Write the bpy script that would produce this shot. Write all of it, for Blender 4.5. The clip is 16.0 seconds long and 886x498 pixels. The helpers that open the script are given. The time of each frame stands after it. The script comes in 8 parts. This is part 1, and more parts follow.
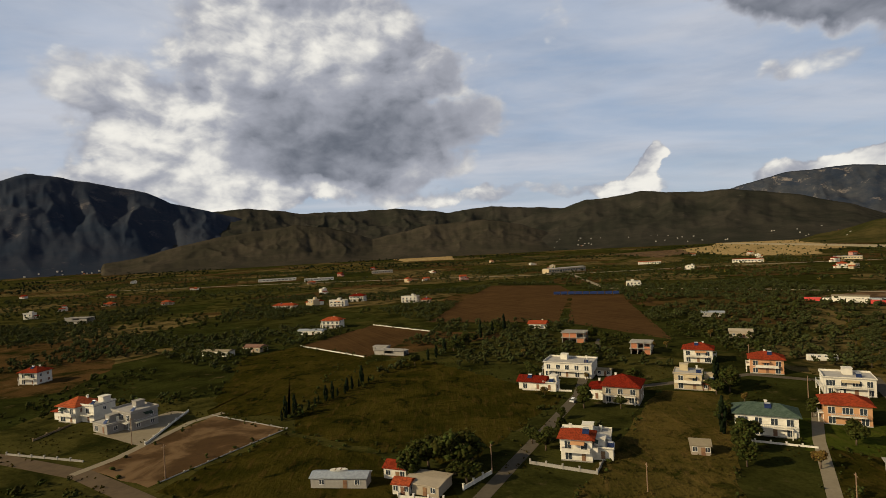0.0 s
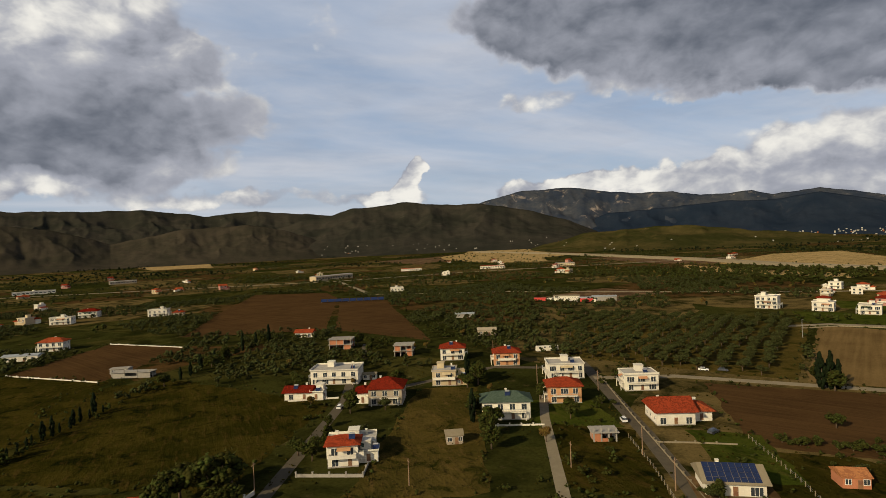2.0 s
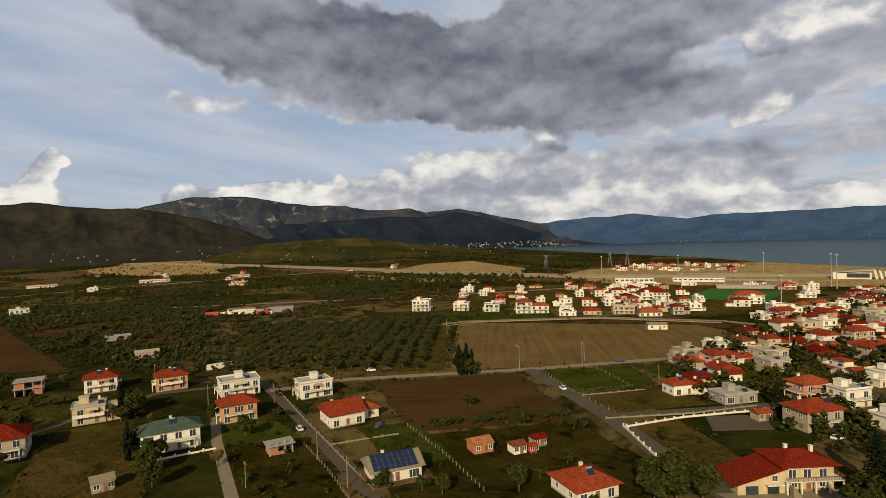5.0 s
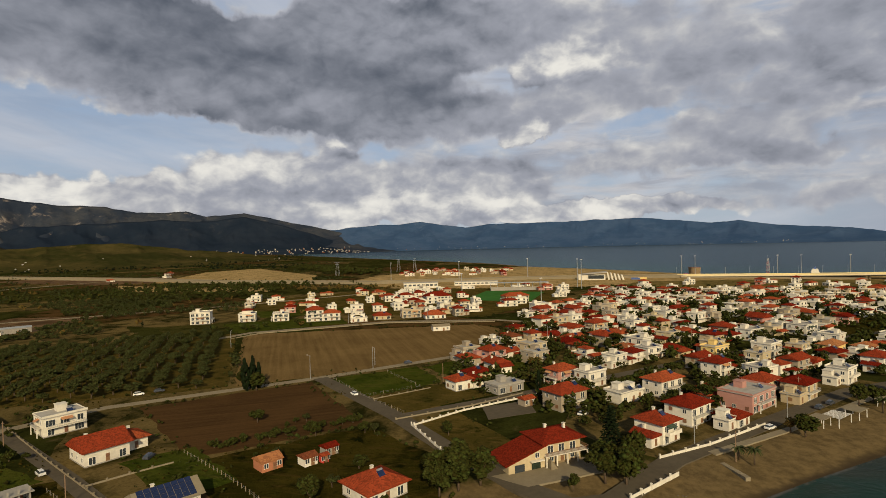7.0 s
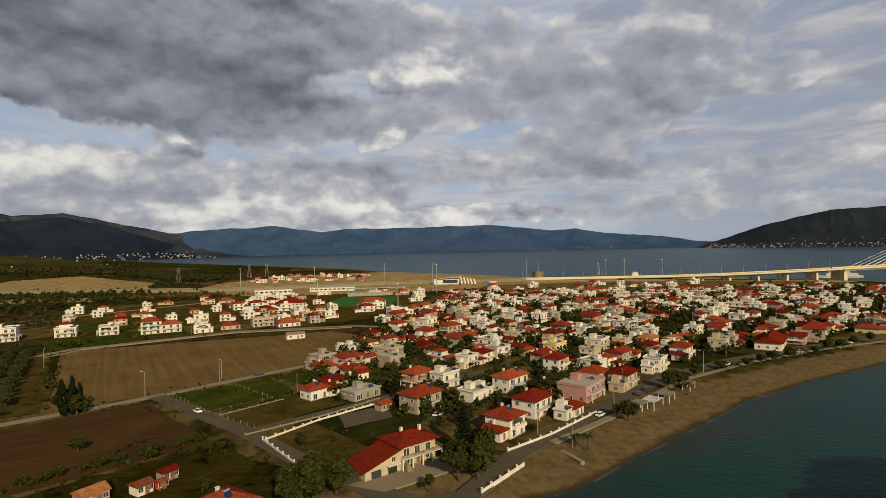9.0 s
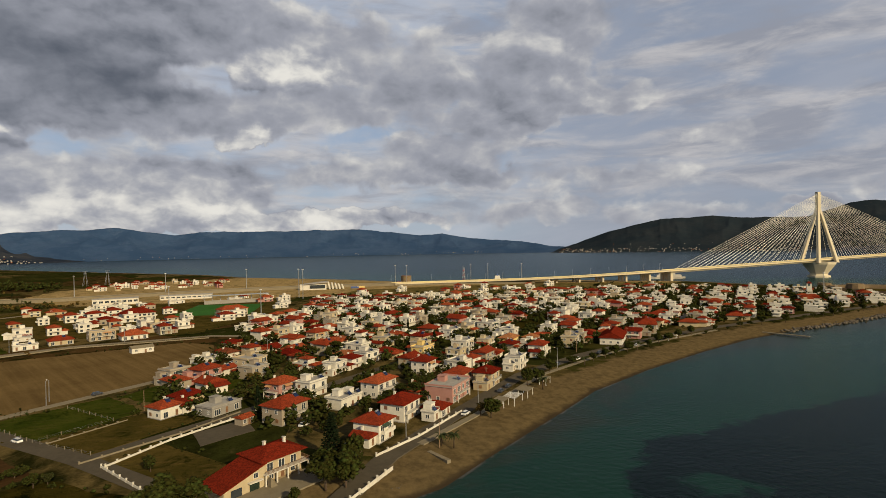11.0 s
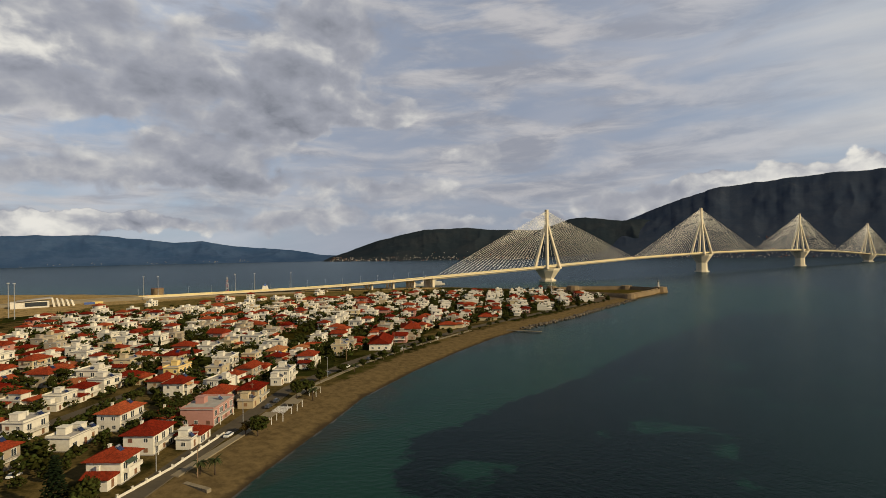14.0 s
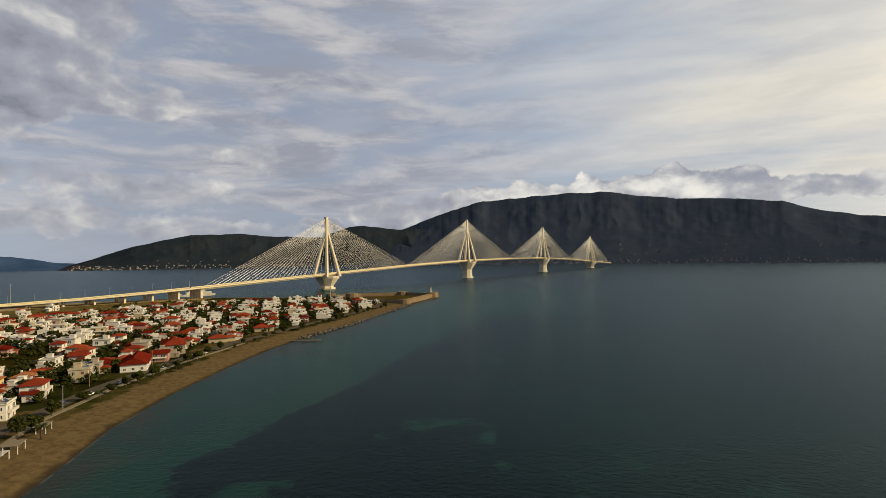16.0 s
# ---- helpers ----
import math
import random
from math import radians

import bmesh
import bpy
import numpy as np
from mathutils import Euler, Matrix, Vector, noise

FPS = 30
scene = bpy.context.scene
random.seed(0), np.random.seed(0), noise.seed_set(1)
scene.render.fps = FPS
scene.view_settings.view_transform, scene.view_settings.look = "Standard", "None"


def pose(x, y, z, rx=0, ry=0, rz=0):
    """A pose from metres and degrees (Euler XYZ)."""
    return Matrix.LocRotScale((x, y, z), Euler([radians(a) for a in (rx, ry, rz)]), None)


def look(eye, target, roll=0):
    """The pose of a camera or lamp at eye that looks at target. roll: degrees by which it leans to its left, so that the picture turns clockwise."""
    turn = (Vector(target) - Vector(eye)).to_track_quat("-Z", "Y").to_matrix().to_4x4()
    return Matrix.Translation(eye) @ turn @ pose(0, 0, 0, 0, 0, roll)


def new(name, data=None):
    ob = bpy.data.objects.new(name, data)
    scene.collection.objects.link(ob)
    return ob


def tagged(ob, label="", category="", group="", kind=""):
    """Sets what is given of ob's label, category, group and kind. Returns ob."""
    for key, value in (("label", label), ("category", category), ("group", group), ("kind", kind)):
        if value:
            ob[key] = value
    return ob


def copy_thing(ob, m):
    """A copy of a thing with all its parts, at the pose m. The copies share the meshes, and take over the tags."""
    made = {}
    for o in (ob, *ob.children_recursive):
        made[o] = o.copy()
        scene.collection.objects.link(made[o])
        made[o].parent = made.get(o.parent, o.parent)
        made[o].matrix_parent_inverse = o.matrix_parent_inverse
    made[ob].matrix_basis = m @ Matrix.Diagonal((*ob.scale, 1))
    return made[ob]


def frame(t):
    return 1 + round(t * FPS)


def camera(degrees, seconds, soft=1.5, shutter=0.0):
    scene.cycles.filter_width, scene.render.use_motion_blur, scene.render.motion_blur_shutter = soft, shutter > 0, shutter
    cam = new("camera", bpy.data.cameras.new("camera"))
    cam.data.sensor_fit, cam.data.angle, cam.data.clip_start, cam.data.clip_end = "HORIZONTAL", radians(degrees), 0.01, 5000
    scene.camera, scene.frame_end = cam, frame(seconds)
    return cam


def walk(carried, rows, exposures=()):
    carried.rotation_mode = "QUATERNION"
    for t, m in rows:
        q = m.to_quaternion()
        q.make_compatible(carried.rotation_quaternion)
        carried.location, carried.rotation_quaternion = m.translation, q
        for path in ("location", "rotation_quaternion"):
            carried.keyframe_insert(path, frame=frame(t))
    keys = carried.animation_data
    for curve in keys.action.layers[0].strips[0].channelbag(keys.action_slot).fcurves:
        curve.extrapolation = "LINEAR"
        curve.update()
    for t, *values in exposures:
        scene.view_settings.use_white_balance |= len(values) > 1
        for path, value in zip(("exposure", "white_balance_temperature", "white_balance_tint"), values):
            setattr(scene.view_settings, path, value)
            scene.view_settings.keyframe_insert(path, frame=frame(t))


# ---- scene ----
# The camera hovers over the shore and turns.
EYE = 63.8
cam = camera(77.88, 16.0, soft=0.7)
TURNS = [
    (0.0, 0.0, -0.47, -3.0), (0.5, -3.44, -0.56, -2.89), (1.0, -7.43, -0.65, -2.81), (1.5, -13.7, -0.74, -2.65),
    (2.0, -23.94, -0.83, -2.42), (2.5, -37.1, -0.87, -2.32), (3.0, -46.04, -0.92, -2.25), (3.5, -48.22, -0.92, -2.14),
    (4.0, -49.96, -0.94, -2.05), (4.2, -51.44, -0.92, -1.95), (6.3, -67.6, -0.93, -1.6), (6.5, -70.17, -0.91, -1.55),
    (7.0, -78.38, -0.78, -1.46), (7.5, -85.48, -0.69, -1.44), (8.0, -87.37, -0.67, -1.35), (8.5, -88.98, -0.64, -1.27),
    (9.0, -93.23, -0.56, -1.13), (9.5, -98.85, -0.44, -1.16), (10.0, -102.74, -0.38, -1.11), (10.2, -103.3, -0.37, -1.08),
    (12.3, -113.6, -0.18, -0.82), (12.5, -114.26, -0.14, -0.81), (13.0, -118.75, -0.05, -0.83), (13.5, -124.58, 0.1, -0.86),
    (14.0, -130.54, 0.22, -0.83), (14.5, -136.82, 0.37, -0.83), (15.0, -142.36, 0.48, -0.83), (15.5, -147.43, 0.55, -0.75),
    (16.0, -153.28, 0.71, -0.7),
]
walk(cam, [(t, pose(0, 0, EYE, 90 + pitch, 0, yaw) @ pose(0, 0, 0, 0, 0, roll)) for t, yaw, pitch, roll in TURNS],
     exposures=[(0.0, -0.04), (4.2, -0.04), (7.0, -0.14), (10.0, -0.19), (13.0, -0.2), (16.0, -0.1)])

# ---------------------------------------------------------------- light
SUN_AZ, SUN_EL = 252.0, 27.0  # compass degrees clockwise from +y
sun_way = Vector((math.sin(radians(SUN_AZ)) * math.cos(radians(SUN_EL)), math.cos(radians(SUN_AZ)) * math.cos(radians(SUN_EL)), math.sin(radians(SUN_EL))))
sun = new("sun", bpy.data.lights.new("sun", "SUN"))
sun.data.energy, sun.data.angle, sun.data.color = 5.0, radians(0.6), (1.0, 0.8, 0.49)
sun.matrix_world = look(sun_way * 300, (0, 0, 0))


class Nodes:
    """Short writing for node trees."""

    def __init__(self, tree):
        self.tree = tree
        tree.nodes.clear()

    def add(self, kind, **inputs):
        node = self.tree.nodes.new(kind)
        for key, value in inputs.items():
            self.put(node.inputs[key.replace("_", " ")], value)
        return node

    def put(self, socket, value):
        if isinstance(value, bpy.types.NodeSocket):
            self.tree.links.new(value, socket)
        else:
            socket.default_value = value

    def math(self, op, a, b=0.0, c=0.0):
        node = self.tree.nodes.new("ShaderNodeMath")
        node.operation = op
        for socket, value in zip(node.inputs, (a, b, c)):
            self.put(socket, value)
        return node.outputs[0]

    def vec(self, op, a, b=(0, 0, 0)):
        node = self.tree.nodes.new("ShaderNodeVectorMath")
        node.operation = op
        self.put(node.inputs[0], a)
        if op == "SCALE":
            self.put(node.inputs["Scale"], b)
        else:
            self.put(node.inputs[1], b)
        return node.outputs[0]

    def mix(self, f, a, b, blend="MIX"):
        node = self.tree.nodes.new("ShaderNodeMix")
        node.data_type, node.blend_type = "RGBA", blend
        self.put(node.inputs[0], f)
        for socket, value in ((node.inputs[6], a), (node.inputs[7], b)):
            self.put(socket, (*value, 1) if isinstance(value, tuple) and len(value) == 3 else value)
        return node.outputs[2]

    def noise(self, vector, scale, detail=4.0, rough=0.55, distort=0.0):
        node = self.add("ShaderNodeTexNoise", Vector=vector, Scale=scale, Detail=detail, Roughness=rough, Distortion=distort)
        return node.outputs["Fac"]

    def step(self, x, lo, hi):
        node = self.tree.nodes.new("ShaderNodeMapRange")
        node.interpolation_type = "SMOOTHSTEP"
        for socket, value in zip(node.inputs, (x, lo, hi, 0.0, 1.0)):
            self.put(socket, value)
        return node.outputs[0]


world = bpy.data.worlds.new("world")
scene.world = world
world.use_nodes = True
N = Nodes(world.node_tree)
way = N.add("ShaderNodeTexCoord").outputs["Generated"]
xyz = N.add("ShaderNodeSeparateXYZ", Vector=way)
az = N.math("MULTIPLY", N.math("ARCTAN2", xyz.outputs[0], xyz.outputs[1]), 180 / math.pi)
el = N.math("MULTIPLY", N.math("ARCSINE", xyz.outputs[2]), 180 / math.pi)
sky = N.add("ShaderNodeTexSky")
sky.sky_type, sky.sun_disc, sky.sun_elevation, sky.sun_rotation = "NISHITA", False, radians(SUN_EL), radians(SUN_AZ)
sky.air_density, sky.dust_density, sky.ozone_density = 1.0, 0.6, 1.5
# Clouds: azimuth, height, their reach both ways, thickness, brightness, slant
HEAPS_NORTH = [
    (-12.9, 21.1, 13.0, 6.5, 0.8, 0.74, 0), (-10.9, 12.2, 8.6, 4.3, 1.7, 0.2, 0), (-24.5, 11.7, 8.1, 3.6, 1.1, 0.86, 0), (-1.6, 18.5, 5.6, 2.2, 0.6, 0.42, 0),
    (-28.0, 7.5, 11.2, 1.7, 0.6, 0.78, 0), (-32.4, 16.2, 5.0, 2.7, 0.45, 0.6, 0), (4.1, 13.2, 4.9, 2.6, 0.55, 0.4, 0), (-3.3, 8.5, 6.1, 2.5, 0.6, 0.52, 0),
    (-5.5, 17.0, 5.9, 1.6, 0.5, 0.42, 0), (19.0, 5.0, 2.6, 1.5, 0.7, 0.84, 0), (20.4, 6.4, 1.7, 1.5, 0.7, 0.9, 0), (21.4, 7.6, 1.1, 1.0, 0.6, 0.9, 0), (18.4, 4.7, 5.3, 1.1, 0.5, 0.9, 0), (36.2, 4.9, 6.3, 1.2, 0.7, 0.86, 0),
    (43.8, 5.2, 6.2, 1.7, 0.8, 0.88, 0), (50.4, 5.2, 4.3, 1.9, 0.7, 0.7, 0),
    (56.0, 4.0, 12.0, 1.2, 0.7, 0.66, 0), (68.0, 2.8, 12.0, 1.0, 0.6, 0.5, 0), (78.0, 12.0, 10.0, 2.0, 0.3, 0.55, 0), (-18.0, 5.6, 12.0, 1.2, 0.6, 0.82, 0), (4.0, 5.0, 9.0, 0.9, 0.5, 0.8, 0),
]
HEAPS_EAST = [
    (11.6, 22.3, 2.9, 2.4, 0.3, 0.7, 0), (59.2, 14.9, 14.8, 1.5, 0.5, 0.72, 0.12), (70.9, 4.0, 8.7, 1.7, 0.7, 0.82, 0), (81.1, 5.8, 6.6, 2.6, 0.7, 0.72, 0),
    (43.4, 19.8, 16.3, 3.9, 1.5, 0.26, 0.15), (62.2, 16.4, 14.5, 4.1, 1.7, 0.15, 0.1), (34.7, 13.8, 5.2, 1.0, 0.4, 0.75, 0.1), (50.0, 13.6, 10.7, 1.3, 0.45, 0.66, 0.1),
    (37.2, 5.2, 7.7, 1.3, 0.7, 0.85, 0), (62.0, 6.2, 9.9, 3.2, 0.7, 0.74, 0), (57.3, 3.8, 8.0, 1.2, 0.9, 0.4, 0), (67.6, 9.3, 2.5, 0.5, 0.6, 0.3, 0),
    (67.6, 10.2, 2.1, 0.7, 0.5, 0.95, 0), (82.1, 21.3, 12.6, 2.8, 0.6, 0.5, 0),
]
HEAPS_STRAIT = [
    (91.2, 17.3, 4.5, 1.6, 1.3, 0.97, 0), (86.3, 11.3, 1.9, 0.8, 1.3, 1.0, 0), (90.1, 13.9, 11.3, 2.2, 0.6, 0.46, 0), (87.2, 3.2, 14.4, 1.1, 1.1, 0.9, 0),
    (82.9, 7.6, 17.1, 2.3, 0.4, 0.5, 0), (103.7, 16.6, 6.3, 1.8, 0.4, 0.5, 0), (102.7, 8.8, 9.2, 2.1, 0.35, 0.5, 0), (117.9, 19.6, 7.9, 5.3, 0.75, 0.5, -0.3),
    (121.0, 13.9, 9.3, 1.5, 0.6, 0.52, -0.1), (135.3, 9.7, 3.4, 1.8, 0.5, 0.56, 0), (109.8, 10.5, 7.0, 3.5, 0.3, 0.52, 0), (123.5, 3.2, 13.9, 1.3, 0.45, 0.48, 0),
    (113.2, 7.6, 11.5, 0.9, 0.4, 0.45, 0), (140.3, 3.2, 2.5, 0.8, 0.5, 0.4, 0),
]
HEAPS_WEST = [
    (149.3, 5.0, 6.4, 1.6, 0.6, 0.5, 0), (168.1, 6.5, 11.1, 1.1, 0.75, 0.78, 0), (178.1, 6.5, 6.5, 1.6, 1.2, 0.82, 0), (159.4, 6.0, 6.1, 1.0, 0.6, 0.75, 0),
    (178.9, 5.2, 11.1, 0.6, 1.0, 0.5, 0),
    (96.0, 3.0, 12.0, 1.0, 0.6, 0.72, 0), (108.0, 13.5, 10.0, 3.0, 0.3, 0.5, 0), (99.0, 20.0, 9.0, 3.0, 0.45, 0.45, 0), (72.0, 20.0, 12.0, 3.5, 1.1, 0.3, 0), (112.0, 5.2, 10.0, 1.6, 0.3, 0.5, 0), (127.0, 6.4, 7.0, 1.4, 0.4, 0.52, 0), (186.0, 6.0, 8.0, 1.2, 0.7, 0.7, 0),
]
azc = N.math("SUBTRACT", N.math("MODULO", N.math("ADD", az, 540.0 - 75.0), 360.0), 180.0)


def scatter(scale, detail):
    """A wavering offset, as three numbers about zero."""
    node = N.add("ShaderNodeTexNoise", Vector=way, Scale=scale, Detail=detail)
    return N.add("ShaderNodeSeparateXYZ", Vector=N.vec("SUBTRACT", node.outputs["Color"], (0.5, 0.5, 0.5)))


swirl, curl = scatter(6.0, 2.0), scatter(22.0, 4.0)
az_w = N.math("MULTIPLY_ADD", curl.outputs[0], 5.0, N.math("MULTIPLY_ADD", swirl.outputs[0], 9.0, azc))
el_w = N.math("MULTIPLY_ADD", curl.outputs[1], 3.0, N.math("MULTIPLY_ADD", swirl.outputs[1], 4.0, N.math("ADD", el, 0.3)))
# dark cover overhead, out of sight, added to weaken the sky's fill light
overhead = N.step(el, 26.0, 38.0)
cover, tone = N.math("MULTIPLY", overhead, 0.8), N.math("MULTIPLY", overhead, 0.8 * 0.06)
for a, e, wa, we, thickness, bright, slant in HEAPS_NORTH + HEAPS_EAST + HEAPS_STRAIT + HEAPS_WEST:
    a = (a - 75.0 + 540.0) % 360.0 - 180.0
    wa, we = wa * 1.1, we * 1.14
    d = N.math("MULTIPLY_ADD", az_w, 1.0 / wa, -a / wa)
    h = N.math("MULTIPLY_ADD", el_w, 1.0 / we, -e / we)
    if slant:
        h = N.math("MULTIPLY_ADD", d, slant * wa / we, h)
    q = N.math("MULTIPLY_ADD", d, d, N.math("MULTIPLY", h, h))
    bell = N.math("POWER", 0.3679, N.math("MULTIPLY", q, q))
    cover = N.math("MULTIPLY_ADD", bell, thickness, cover)
    tone = N.math("MULTIPLY_ADD", bell, thickness * bright, tone)
tone = N.math("DIVIDE", tone, N.math("MAXIMUM", cover, 0.02))
flat = N.vec("MULTIPLY", way, (1.0, 1.0, 1.6))
wisp = N.vec("SCALE", N.vec("SUBTRACT", N.add("ShaderNodeTexNoise", Vector=flat, Scale=9.0, Detail=4.0).outputs["Color"], (0.5, 0.5, 0.5)), 0.05)
puff = N.vec("ADD", flat, wisp)


def billows(where):
    wide = N.noise(where, 6.0, 2.0, 0.45)
    fine = N.noise(where, 18.0, 5.0, 0.5)
    heap = N.add("ShaderNodeTexVoronoi", Vector=where, Scale=14.0, Detail=3.0, Roughness=0.45, Lacunarity=2.3)
    round_ = N.math("SUBTRACT", 1.2, heap.outputs["Distance"])
    return N.math("ADD", N.math("MULTIPLY", wide, 0.45), N.math("ADD", N.math("MULTIPLY", fine, 0.25), N.math("MULTIPLY", round_, 0.3)))


billow = billows(puff)
shifted = billows(N.vec("ADD", puff, (-0.022, -0.01, 0.03)))
thick = N.math("MULTIPLY_ADD", N.math("SUBTRACT", billow, 0.52), 0.9, cover)
cloud = N.step(thick, 0.16, 0.46)
relief = N.math("MULTIPLY", N.math("SUBTRACT", billow, shifted), N.math("MULTIPLY_ADD", tone, 1.5, 0.25))
rim = N.math("SUBTRACT", 1.0, N.step(thick, 0.26, 0.66))
lit = N.math("ADD", tone, N.math("MULTIPLY", rim, N.math("SUBTRACT", 0.68, tone)))
lit = N.math("ADD", N.math("ADD", lit, relief), N.math("MULTIPLY", N.math("SUBTRACT", N.noise(puff, 6.0, 3.0, 0.45), 0.5), N.math("MULTIPLY_ADD", tone, 0.55, 0.1)))
grey = N.mix(N.step(lit, -0.05, 0.6), (0.95, 1.12, 1.45), (3.75, 3.9, 4.45))
grey = N.mix(N.step(lit, 0.5, 1.1), grey, (9.0, 8.75, 8.1))
# thin high streaks
high = N.vec("DIVIDE", way, N.add("ShaderNodeCombineXYZ", X=N.math("ADD", xyz.outputs[2], 0.16), Y=N.math("ADD", xyz.outputs[2], 0.16), Z=1.0).outputs[0])
turned = N.add("ShaderNodeMapping", Vector=high)
turned.inputs["Rotation"].default_value, turned.inputs["Scale"].default_value = (0, 0, radians(-38)), (0.6, 1.5, 0.3)
streak = N.step(N.noise(turned.outputs[0], 1.1, 6.0, 0.52, 0.3), 0.3, 0.76)
clear = N.mix(0.8, sky.outputs[0], (3.4, 4.3, 5.8))
clear = N.mix(N.math("MULTIPLY", streak, 0.85), clear, (6.2, 6.4, 7.0))
low = N.math("SUBTRACT", 1.0, N.step(el, -1.0, 11.0))
clear = N.mix(N.math("MULTIPLY", low, 0.45), clear, (5.0, 5.6, 6.2))
west = N.math("MULTIPLY", N.step(azc, 72.0, 118.0), N.math("SUBTRACT", 1.0, N.step(el, 24.0, 46.0)))
clear = N.mix(N.math("MULTIPLY", west, N.math("MULTIPLY_ADD", streak, 0.7, 0.35)), clear, (8.8, 8.2, 6.9))
# extra glow in the west, mostly unseen, added to brighten the sea's reflections
clear = N.mix(N.math("MULTIPLY", N.step(azc, 108.0, 140.0), N.math("SUBTRACT", 1.0, N.step(el, 22.0, 40.0))), clear, (13.0, 11.6, 9.2))
band = N.math("MULTIPLY", N.step(azc, 30.0, 48.0), N.math("SUBTRACT", 1.0, N.step(azc, 66.0, 96.0)))
clear = N.mix(N.math("MULTIPLY", band, 0.6), clear, (2.9, 3.2, 4.0))
# a broken sheet of grey streaks over the gulf and the strait
layer = N.vec("MULTIPLY", way, (1.0, 1.0, 4.6))
sheet = N.math("MULTIPLY", N.step(azc, -22.0, 8.0), N.math("SUBTRACT", 1.0, N.step(azc, 66.0, 100.0)))
veil = N.math("MULTIPLY", N.step(N.noise(layer, 5.0, 7.0, 0.55, 0.5), 0.36, 0.62), N.math("MULTIPLY_ADD", sheet, 0.62, 0.2))
shade = N.step(N.noise(N.vec("ADD", layer, (0.03, 0.0, -0.1)), 6.5, 6.0, 0.6, 0.4), 0.35, 0.65)
clear = N.mix(N.math("MULTIPLY", veil, N.step(el, 1.0, 5.0)), clear, N.mix(shade, (6.2, 6.0, 6.0), (3.3, 3.45, 4.0)))
full = N.mix(cloud, clear, grey)
back = N.add("ShaderNodeBackground", Color=full, Strength=0.1)
N.tree.links.new(back.outputs[0], N.add("ShaderNodeOutputWorld").inputs[0])


# ---------------------------------------------------------------- materials
def material(name, base, other=None, scale=3.0, rough=0.8, bump=0.0, bump_scale=20.0, vary=0.15, metal=0.0, each=0.0, patch=None, patch_scale=0.02, spec=0.5):
    """Two colours mixed by grain and by larger stains. each: how far alike things differ. patch: a third colour in wide patches."""
    m = bpy.data.materials.new(name)
    m.use_nodes = True
    n = Nodes(m.node_tree)
    where = n.add("ShaderNodeTexCoord").outputs["Object"]
    other = other or tuple(c * 0.75 for c in base)
    grain = n.noise(where, scale, 5.0, 0.65)
    stain = n.noise(where, scale * 0.13, 4.0, 0.6, 0.4)
    f = n.step(n.math("ADD", n.math("MULTIPLY", grain, 0.55), n.math("MULTIPLY", stain, 0.45)), 0.5 - vary, 0.5 + vary)
    colour = n.mix(f, base, other)
    if patch:
        colour = n.mix(n.step(n.noise(where, patch_scale, 5.0, 0.6, 0.6), 0.42, 0.62), colour, patch)
    if each:
        rnd = n.math("FRACT", n.math("ADD", n.add("ShaderNodeObjectInfo").outputs["Random"], n.add("ShaderNodeNewGeometry").outputs["Random Per Island"]))
        node = n.add("ShaderNodeHueSaturation", Hue=n.math("ADD", 0.5, n.math("MULTIPLY", n.math("SUBTRACT", rnd, 0.5), each * 0.08)), Value=n.math("ADD", 1.0 - each * 0.5, n.math("MULTIPLY", rnd, each)), Color=colour)
        colour = node.outputs[0]
    shader = n.add("ShaderNodeBsdfPrincipled", Base_Color=colour, Roughness=rough, Metallic=metal)
    shader.inputs["Specular IOR Level"].default_value = spec
    if bump:
        b = n.add("ShaderNodeBump", Strength=bump, Distance=0.05, Height=n.noise(where, bump_scale, 4.0, 0.6))
        n.tree.links.new(b.outputs[0], shader.inputs["Normal"])
    n.tree.links.new(shader.outputs[0], n.add("ShaderNodeOutputMaterial").inputs[0])
    return m


def tile_material(name, base, other):
    """Roof tiles: courses and ribs as relief, single tiles and stains in colour."""
    m = bpy.data.materials.new(name)
    m.use_nodes = True
    n = Nodes(m.node_tree)
    where = n.add("ShaderNodeTexCoord").outputs["Object"]
    rnd = n.math("FRACT", n.math("ADD", n.add("ShaderNodeObjectInfo").outputs["Random"], n.add("ShaderNodeNewGeometry").outputs["Random Per Island"]))
    cells = n.add("ShaderNodeTexVoronoi", Vector=where, Scale=2.6)
    f = n.math("ADD", n.math("MULTIPLY", n.add("ShaderNodeSeparateXYZ", Vector=cells.outputs["Color"]).outputs[0], 0.5), n.math("MULTIPLY", n.noise(where, 0.5, 5.0, 0.65), 0.6))
    colour = n.mix(n.step(f, 0.3, 0.85), base, other)
    colour = n.add("ShaderNodeHueSaturation", Hue=n.math("MULTIPLY_ADD", rnd, 0.02, 0.489), Saturation=n.math("MULTIPLY_ADD", rnd, -0.05, 1.0), Value=n.math("MULTIPLY_ADD", rnd, 0.62, 0.38), Color=colour).outputs[0]
    shader = n.add("ShaderNodeBsdfPrincipled", Base_Color=colour, Roughness=0.9)
    shader.inputs["Specular IOR Level"].default_value = 0.0
    wave = n.add("ShaderNodeTexWave", Vector=where, Scale=1.1)
    wave.bands_direction = "X"
    course = n.add("ShaderNodeTexWave", Vector=where, Scale=0.9)
    course.bands_direction, course.wave_profile = "Z", "SAW"
    b = n.add("ShaderNodeBump", Strength=0.6, Distance=0.06, Height=n.math("ADD", wave.outputs["Fac"], course.outputs["Fac"]))
    n.tree.links.new(b.outputs[0], shader.inputs["Normal"])
    n.tree.links.new(shader.outputs[0], n.add("ShaderNodeOutputMaterial").inputs[0])
    return m


